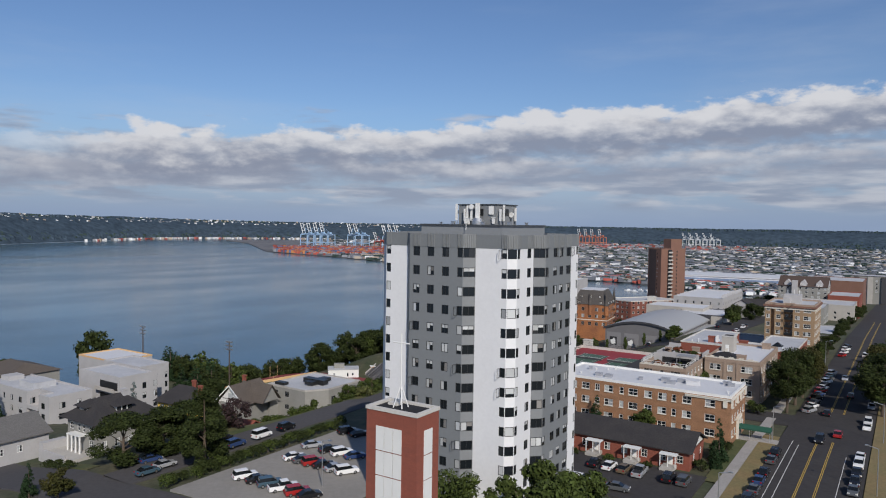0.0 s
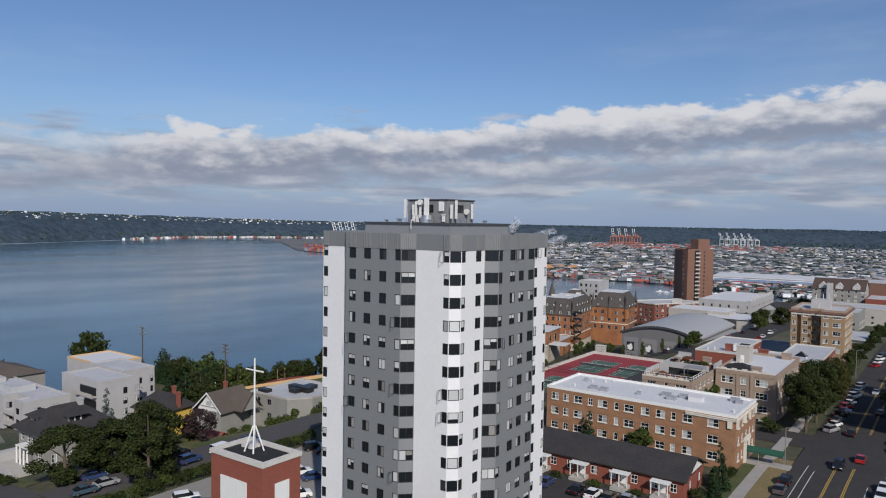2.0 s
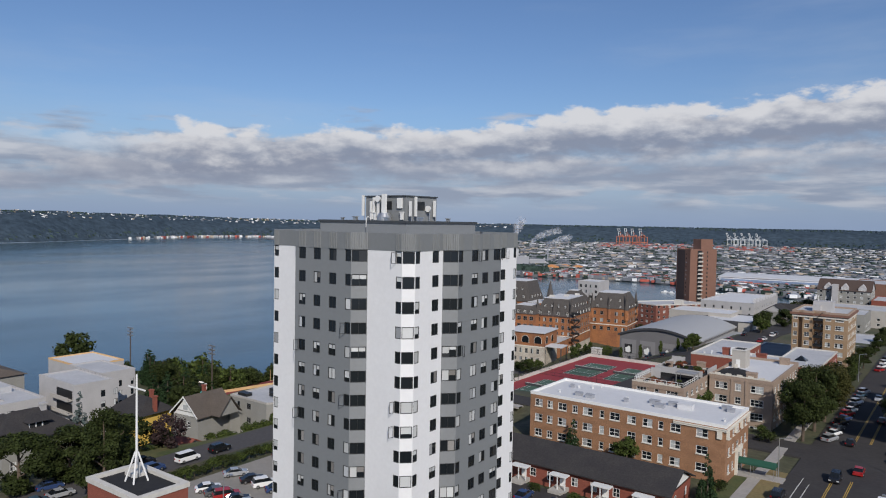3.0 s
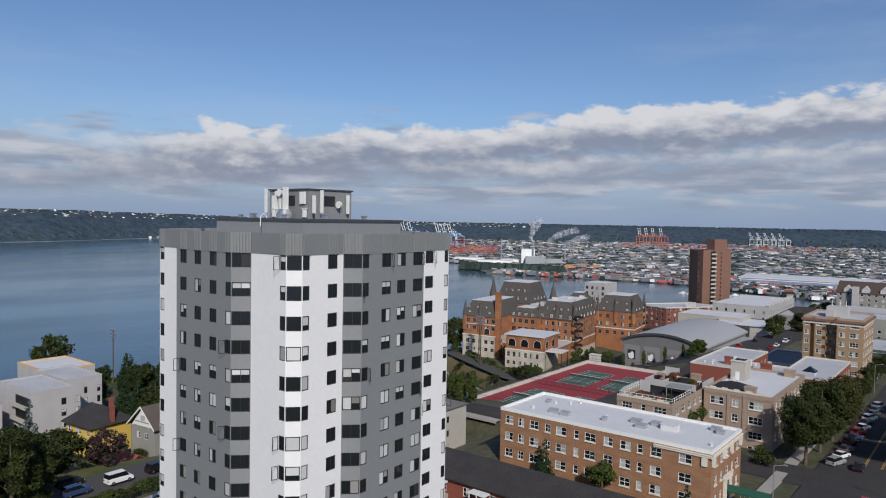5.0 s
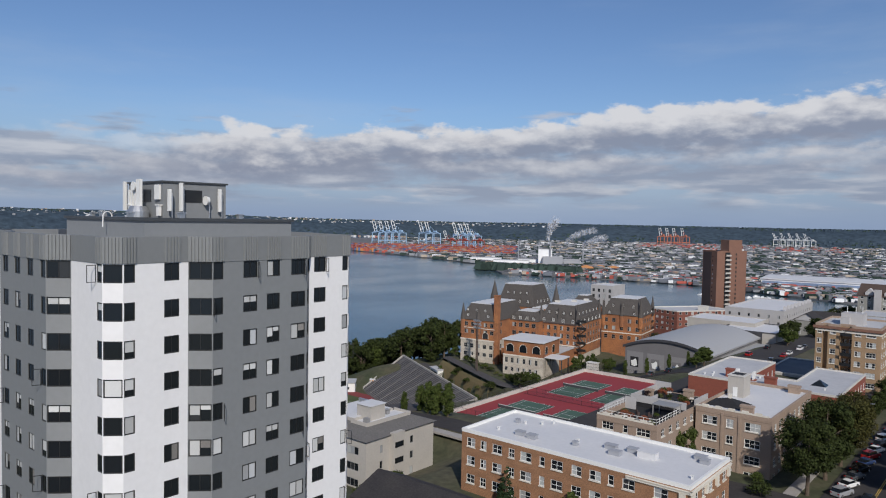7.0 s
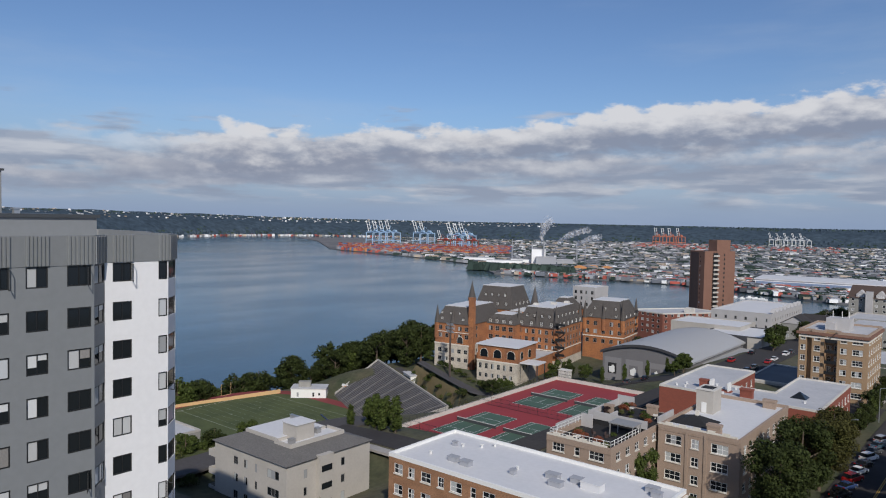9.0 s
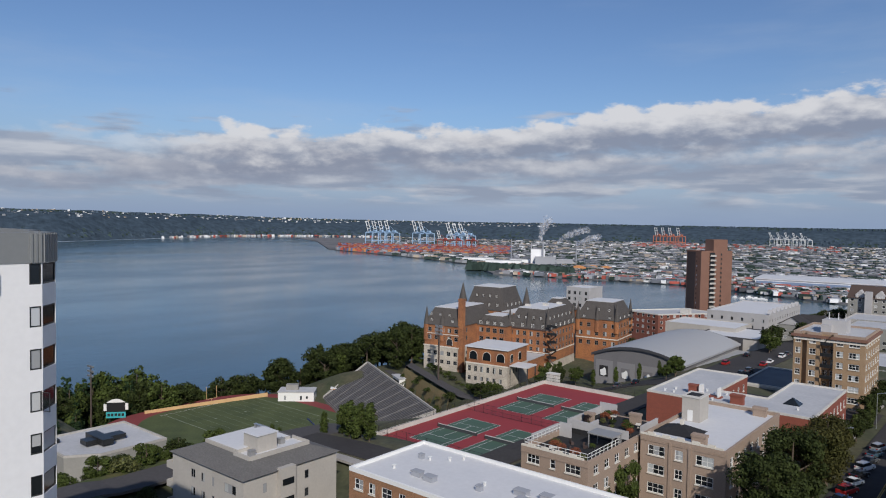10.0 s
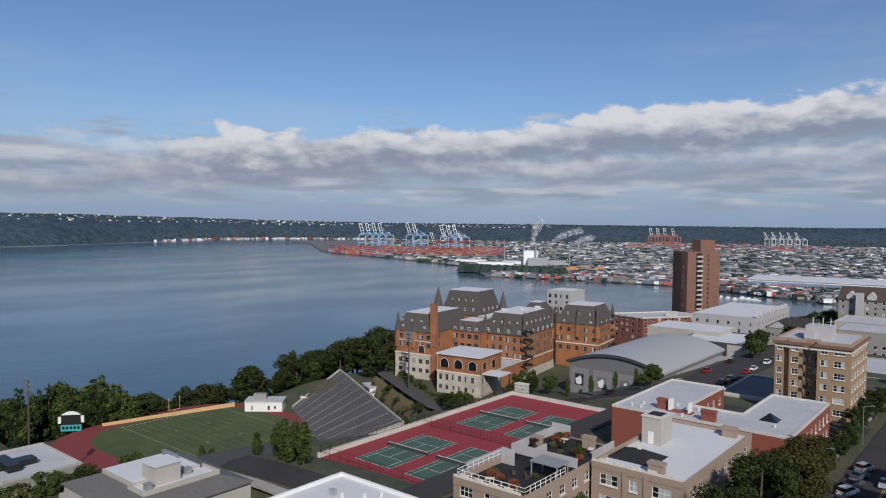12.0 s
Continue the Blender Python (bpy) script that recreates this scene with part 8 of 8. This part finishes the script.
more = random.Random(21)
for i in range(9):
    y = 336 + i * 8.5
    car(more.choice(("sedan", "suv")), more.choice(("white", "grey", "black", "silver", "red")), -70.6 if i % 3 else -81.4, y, on_road(-76, y), 90)
for x, y in ((-96, 316), (-103, 317), (-131, 320)):
    car(more.choice(("sedan", "suv")), more.choice(("white", "grey", "black")), x, y, max(gz(x, y - 6), gz(x, y + 6), gz(x - 6, y)) + 0.3, 100)
for x, y, h in ((-88, 330, 8), (-90, 336, 7), (-93, 341, 6), (-136, 334, 9), (-131, 339, 8), (-143, 333, 7), (-88, 322, 6), (-224, 352, 6), (-232, 372, 15), (-205, 345.5, 2.5), (-197, 342, 2.5), (-164, 327, 6), (-158, 324, 7), (-172, 324, 4)):
    tree("dark" if h > 8 else "broad", x, y, h, 1.1, where="beside the school")

# ---- street furniture ----
for x, y, h in ((-24.4, 120, 9), (-24.4, 176, 8), (-3.2, 150, 9), (-3.2, 190, 9), (-3.0, 240, 9), (-24.4, 256, 9), (-24.4, 300, 9), (-88.5, 96, 8.5)):
    z = gz(x, y)
    P = thing("street_lamp", "slim grey street lamp beside the kerb", "street lamp", x, y, z, group="street lamps")
    bm = bmesh.new()
    rod(bm, (0, 0, 0), (0, 0, h), 0.11, 0.07)
    part("pole", bm, METAL, P)
    bm = bmesh.new()
    s = 1 if x < -14 else -1
    rod(bm, (0, 0, h), (s * 2.0, 0, h + 0.4), 0.06)
    part("arm", bm, METAL, P)
    boxpart("lantern", (s * 1.8 - 0.35, s * 1.8 + 0.35, -0.15, 0.15, h + 0.32, h + 0.5), METAL, P)

# ---- port cranes, tanks and mill ----


def gantry(yaw, r, h, material, label, turn):
    x, y = polar(yaw, r)
    G = thing("gantry_crane", label, "crane", x, y, 2.5, turn, group="port cranes")
    w, d = h * 0.24, h * 0.32
    for sx in (-1, 1):
        for sy in (-1, 1):
            bm = bmesh.new()
            rod(bm, (sx * w, sy * d, 0), (sx * w * 0.9, sy * d, h * 0.62), h * 0.022, sides=4)
            part("leg", bm, material, G)
    for z in (0.25, 0.62):
        for sy in (-1, 1):
            bm = bmesh.new()
            rod(bm, (-w, sy * d, h * z), (w, sy * d, h * z), h * 0.02, sides=4)
            part("crossbeam", bm, material, G)
    bm = bmesh.new()
    rod(bm, (0, -d * 1.4, h * 0.66), (0, d * 1.9, h * 0.66), h * 0.03, sides=4)
    part("girder", bm, material, G)
    bm = bmesh.new()
    rod(bm, (-w * 0.3, d * 1.1, h * 0.66), (-w * 0.3, d * 1.95, h * 1.18), h * 0.016, sides=4)
    rod(bm, (w * 0.3, d * 1.1, h * 0.66), (w * 0.3, d * 1.95, h * 1.18), h * 0.016, sides=4)
    for q in (0.3, 0.6, 0.95):
        rod(bm, (-w * 0.3, d * (1.1 + 0.85 * q), h * (0.66 + 0.52 * q)), (w * 0.3, d * (1.1 + 0.85 * q), h * (0.66 + 0.52 * q)), h * 0.012, sides=4)
    part("boom", bm, CRANEWHITE, G)
    bm = bmesh.new()
    rod(bm, (0, d * 1.0, h * 0.64), (0, d * 0.75, h * 0.95), h * 0.015, sides=4)
    rod(bm, (0, d * 0.75, h * 0.95), (0, -d * 1.0, h * 0.67), h * 0.006, sides=4)
    part("mast", bm, material, G)
    boxpart("machine_house", (-h * 0.05, h * 0.05, -d * 0.9, -d * 0.2, h * 0.68, h * 0.76), material, G)


for yaw in (43.9, 43.4, 42.9, 42.4):
    gantry(yaw, 2950, 85, CRANEBLUE, "pale blue ship-to-shore gantry crane", 75)
for yaw in (40.2, 39.7):
    gantry(yaw, 2950, 85, CRANEBLUE, "pale blue ship-to-shore gantry crane", 75)
for yaw in (37.4, 36.9, 36.4):
    gantry(yaw, 2750, 82, CRANEBLUE, "pale blue ship-to-shore gantry crane", 75)
for yaw in (38.2, 37.2, 36.0):
    gantry(yaw, 2600, 60, BOXRED, "red ship-to-shore gantry crane", 75)
for yaw in (22.2, 21.7, 21.2, 20.6):
    gantry(yaw, 3750, 74, CRANEORANGE, "orange ship-to-shore gantry crane", 40)
for yaw in (14.2, 13.7, 13.2, 12.7, 12.2):
    gantry(yaw, 3950, 62, CRANEWHITE, "pale green and white gantry crane", 60)
for yaw, r, w, d, h, m, lab in ((30.4, 1880, 34, 26, 42, SHEDWHITE, "tall white mill building"), (29.8, 1860, 50, 30, 24, SHEDGREY, "grey mill hall"), (31.6, 1900, 60, 22, 14, SHEDWHITE, "white warehouse"), (33.0, 1880, 90, 24, 12, SHEDWHITE, "long white warehouse"), (35.0, 1980, 80, 26, 12, SHEDWHITE, "long white warehouse"), (28.4, 1900, 40, 30, 16, SHEDGREY, "grey mill hall")):
    x, y = polar(yaw, r)
    Tn = thing("mill_building", lab + " on the waterfront", "mill", x, y, 2.5, 30)
    boxpart("body", (-w / 2, w / 2, -d / 2, d / 2, 0, h), m, Tn)
    boxpart("roof", (-w / 2 - 0.5, w / 2 + 0.5, -d / 2 - 0.5, d / 2 + 0.5, h, h + 0.8), ROOFGREY, Tn)
for yaw, r, h, rr0 in ((30.9, 1880, 58, 2.2), (30.0, 1860, 62, 2.4), (32.6, 2100, 60, 1.6), (27.6, 2000, 55, 2.0), (27.0, 2050, 50, 1.8)):
    x, y = polar(yaw, r)
    Tn = thing("smokestack", "slim grey smokestack of the mill", "smokestack", x, y, 2.5)
    bm = bmesh.new()
    rod(bm, (0, 0, 0), (0, 0, h), rr0, rr0 * 0.7, 12)
    part("shaft", bm, SHEDGREY, Tn)
x, y = -150.0, 1572.0
BW = thing("warehouse", "huge white flat-roofed warehouse", "warehouse", x, y, 2.5, 8)
boxpart("wall", (-250, 250, -60, 60, 0, 13), SHEDWHITE, BW)
boxpart("roof", (-252, 252, -62, 62, 13, 14.5), ROOFWHITE, BW)
# bluish sheet over the white front, the wall's shade put in as colour
boxpart("shade_wall", (-248, 90, -60.6, -60, 2, 10), mat("shaded_wall_blue", (0.18, 0.24, 0.36), 0.6), BW)
for yaw, r, rr0 in ((27.2, 1750, 45), (25.2, 1780, 40), (26.2, 1820, 35)):
    x, y = polar(yaw, r)
    Tn = thing("wood_chip_pile", "orange wood-chip pile by the quay", "pile", x, y, 2.5)
    bm = bmesh.new()
    rod(bm, (0, 0, 0), (0, 0, rr0 * 0.28), rr0, 3, 14)
    part("heap", bm, BOXORANGE, Tn)
for i in range(11):
    x, y = polar(14.0 + i * 0.45, 1290 + (i % 3) * 12)
    Bt = thing("moored_boat", "white boat moored in the channel", "boat", x, y, 0, 20 * i, group="moored boats")
    bm = bmesh.new()
    prism(bm, [(-6, -1.8), (3, -1.8), (6.5, 0), (3, 1.8), (-6, 1.8)], -0.4, 1.6)
    part("hull", bm, SHEDWHITE, Bt)
    boxpart("cabin", (-3, 1.5, -1.2, 1.2, 1.6, 3.2), SHEDWHITE, Bt)


def far_specks(name, label, count, yaws, z_of, r_of, size, materials, seed):
    """Far houses or trees as many small blocks joined into one mesh."""
    rng_ = random.Random(seed)
    me = bpy.data.meshes.new(name)
    vs, fs, mi = [], [], []
    for _ in range(count):
        yaw = rng_.uniform(*yaws)
        d = rng_.random()
        r, z = r_of(yaw, d), z_of(yaw, d)
        x, y = polar(yaw, r)
        w, h = rng_.uniform(*size[0]), rng_.uniform(*size[1])
        o = len(vs)
        a = rng_.uniform(0, 3.1)
        c, s = math.cos(a) * w / 2, math.sin(a) * w / 2
        ring_ = [(c - s, s + c), (-c - s, -s + c), (-c + s, -s - c), (c + s, s - c)]
        vs += [(x + u, y + v, z - 6) for u, v in ring_] + [(x + u * size[2], y + v * size[2], z + h) for u, v in ring_]
        fs += [tuple(o + i for i in f) for f in ((4, 5, 6, 7), (0, 1, 5, 4), (1, 2, 6, 5), (2, 3, 7, 6), (3, 0, 4, 7))]
        mi += [rng_.randrange(len(materials))] * 5
    me.from_pydata(vs, [], fs)
    for m in materials:
        me.materials.append(m)
    me.polygons.foreach_set("material_index", mi)
    tagged(new(name, me), label, "backdrop", kind="stuff")


def shore(y):
    return 4230 - 1080 * ease(50, 70, y)


def crest(y):
    return 0.86 + 0.30 * ease(40, 72, y)


# treetops and bluff share the plateau's haze-blue colour
far_specks("far_trees", "ragged treetops along the far plateau", 1500, (0, 80), lambda y, d: 106 * crest(y) + 2, lambda y, d: min(4740, shore(y) + 400 + 110 * d), ((8, 16), (1, 6), 0.5), [HILL_HAZED, HILL_HAZED, FARTREE], 21)
far_specks("far_trees", "wooded bluff across the bay", 5200, (0, 80), lambda y, d: (10 + 96 * d) * crest(y), lambda y, d: shore(y) + 30 + 370 * d * d ** 0.1, ((10, 24), (3, 8), 0.45), [HILL_HAZED, HILL_HAZED, FARTREE], 22)
far_specks("far_houses", "pale houses on the far plateau", 420, (30, 80), lambda y, d: (84 + 26 * d) * crest(y) + 4, lambda y, d: shore(y) + 270 + 190 * d, ((5, 13), (1.5, 4), 1.0), [SHEDTAN, SHEDWHITE, SHEDGREY, SHEDWHITE], 23)
far_specks("far_houses", "pale sheds along the far shore", 220, (42, 60), lambda y, d: 6, lambda y, d: shore(y) - 20 + 40 * d, ((6, 18), (1, 5), 1.0), [SHEDWHITE, SHEDTAN, SHEDGREY, SHEDWHITE, BOXRED], 24)
far_specks("port_trees", "dark trees on the near quay", 260, (27.5, 35.5), lambda y, d: 8, lambda y, d: 1590 + 12 * (y - 27) + 60 * d, ((10, 22), (5, 11), 0.4), [FARTREE], 25)


def steam(x, y, z, lean, high, seed):
    """A drifting steam plume as many small pale puffs."""
    rng_ = random.Random(seed)
    blobs = [(x - lean * q * q + rng_.uniform(-4, 4) * q, y + rng_.uniform(-3, 3), z + high * q, 3.0 + 8.0 * q + rng_.uniform(0, 2)) for q in [i / 13 for i in range(14)]]
    vs, fs = leaf_cloud(seed, blobs, 4.5, 420)
    me = bpy.data.meshes.new("steam_plume")
    me.from_pydata(vs, [], fs)
    me.materials.append(STEAM)
    tagged(new("steam_plume", me), "white steam drifting from the mill stacks", "steam", kind="stuff")


STEAM = bpy.data.materials.new("steam")
STEAM.use_nodes = True
sn, sl = STEAM.node_tree.nodes, STEAM.node_tree.links
thin = sn.new("ShaderNodeBsdfTransparent")
fog = sn.new("ShaderNodeBsdfTranslucent")
fog.inputs[0].default_value = (0.95, 0.95, 0.96, 1)
front_ = sn.new("ShaderNodeBsdfDiffuse")
front_.inputs[0].default_value = (0.95, 0.95, 0.96, 1)
both = sn.new("ShaderNodeMixShader")
sl.new(fog.outputs[0], both.inputs[1])
sl.new(front_.outputs[0], both.inputs[2])
puffs = sn.new("ShaderNodeTexNoise")
puffs.inputs["Scale"].default_value = 0.08
gap = sn.new("ShaderNodeMapRange")
gap.inputs[1].default_value, gap.inputs[2].default_value, gap.inputs[3].default_value, gap.inputs[4].default_value = 0.35, 0.65, 0.05, 0.30
place_ = sn.new("ShaderNodeTexCoord")
sl.new(place_.outputs["Object"], puffs.inputs["Vector"])
blend = sn.new("ShaderNodeMixShader")
sl.new(puffs.outputs[0], gap.inputs[0])
sl.new(gap.outputs[0], blend.inputs[0])
sl.new(thin.outputs[0], blend.inputs[1])
sl.new(both.outputs[0], blend.inputs[2])
sl.new(blend.outputs[0], sn["Material Output"].inputs[0])
for k, (yaw, r, z, lean, high) in enumerate(((30.2, 1870, 62, -20, 58), (28.9, 1990, 56, -75, 38), (27.6, 2000, 50, -60, 26))):
    x, y = polar(yaw, r)
    steam(x, y, z, lean, high, 40 + k)
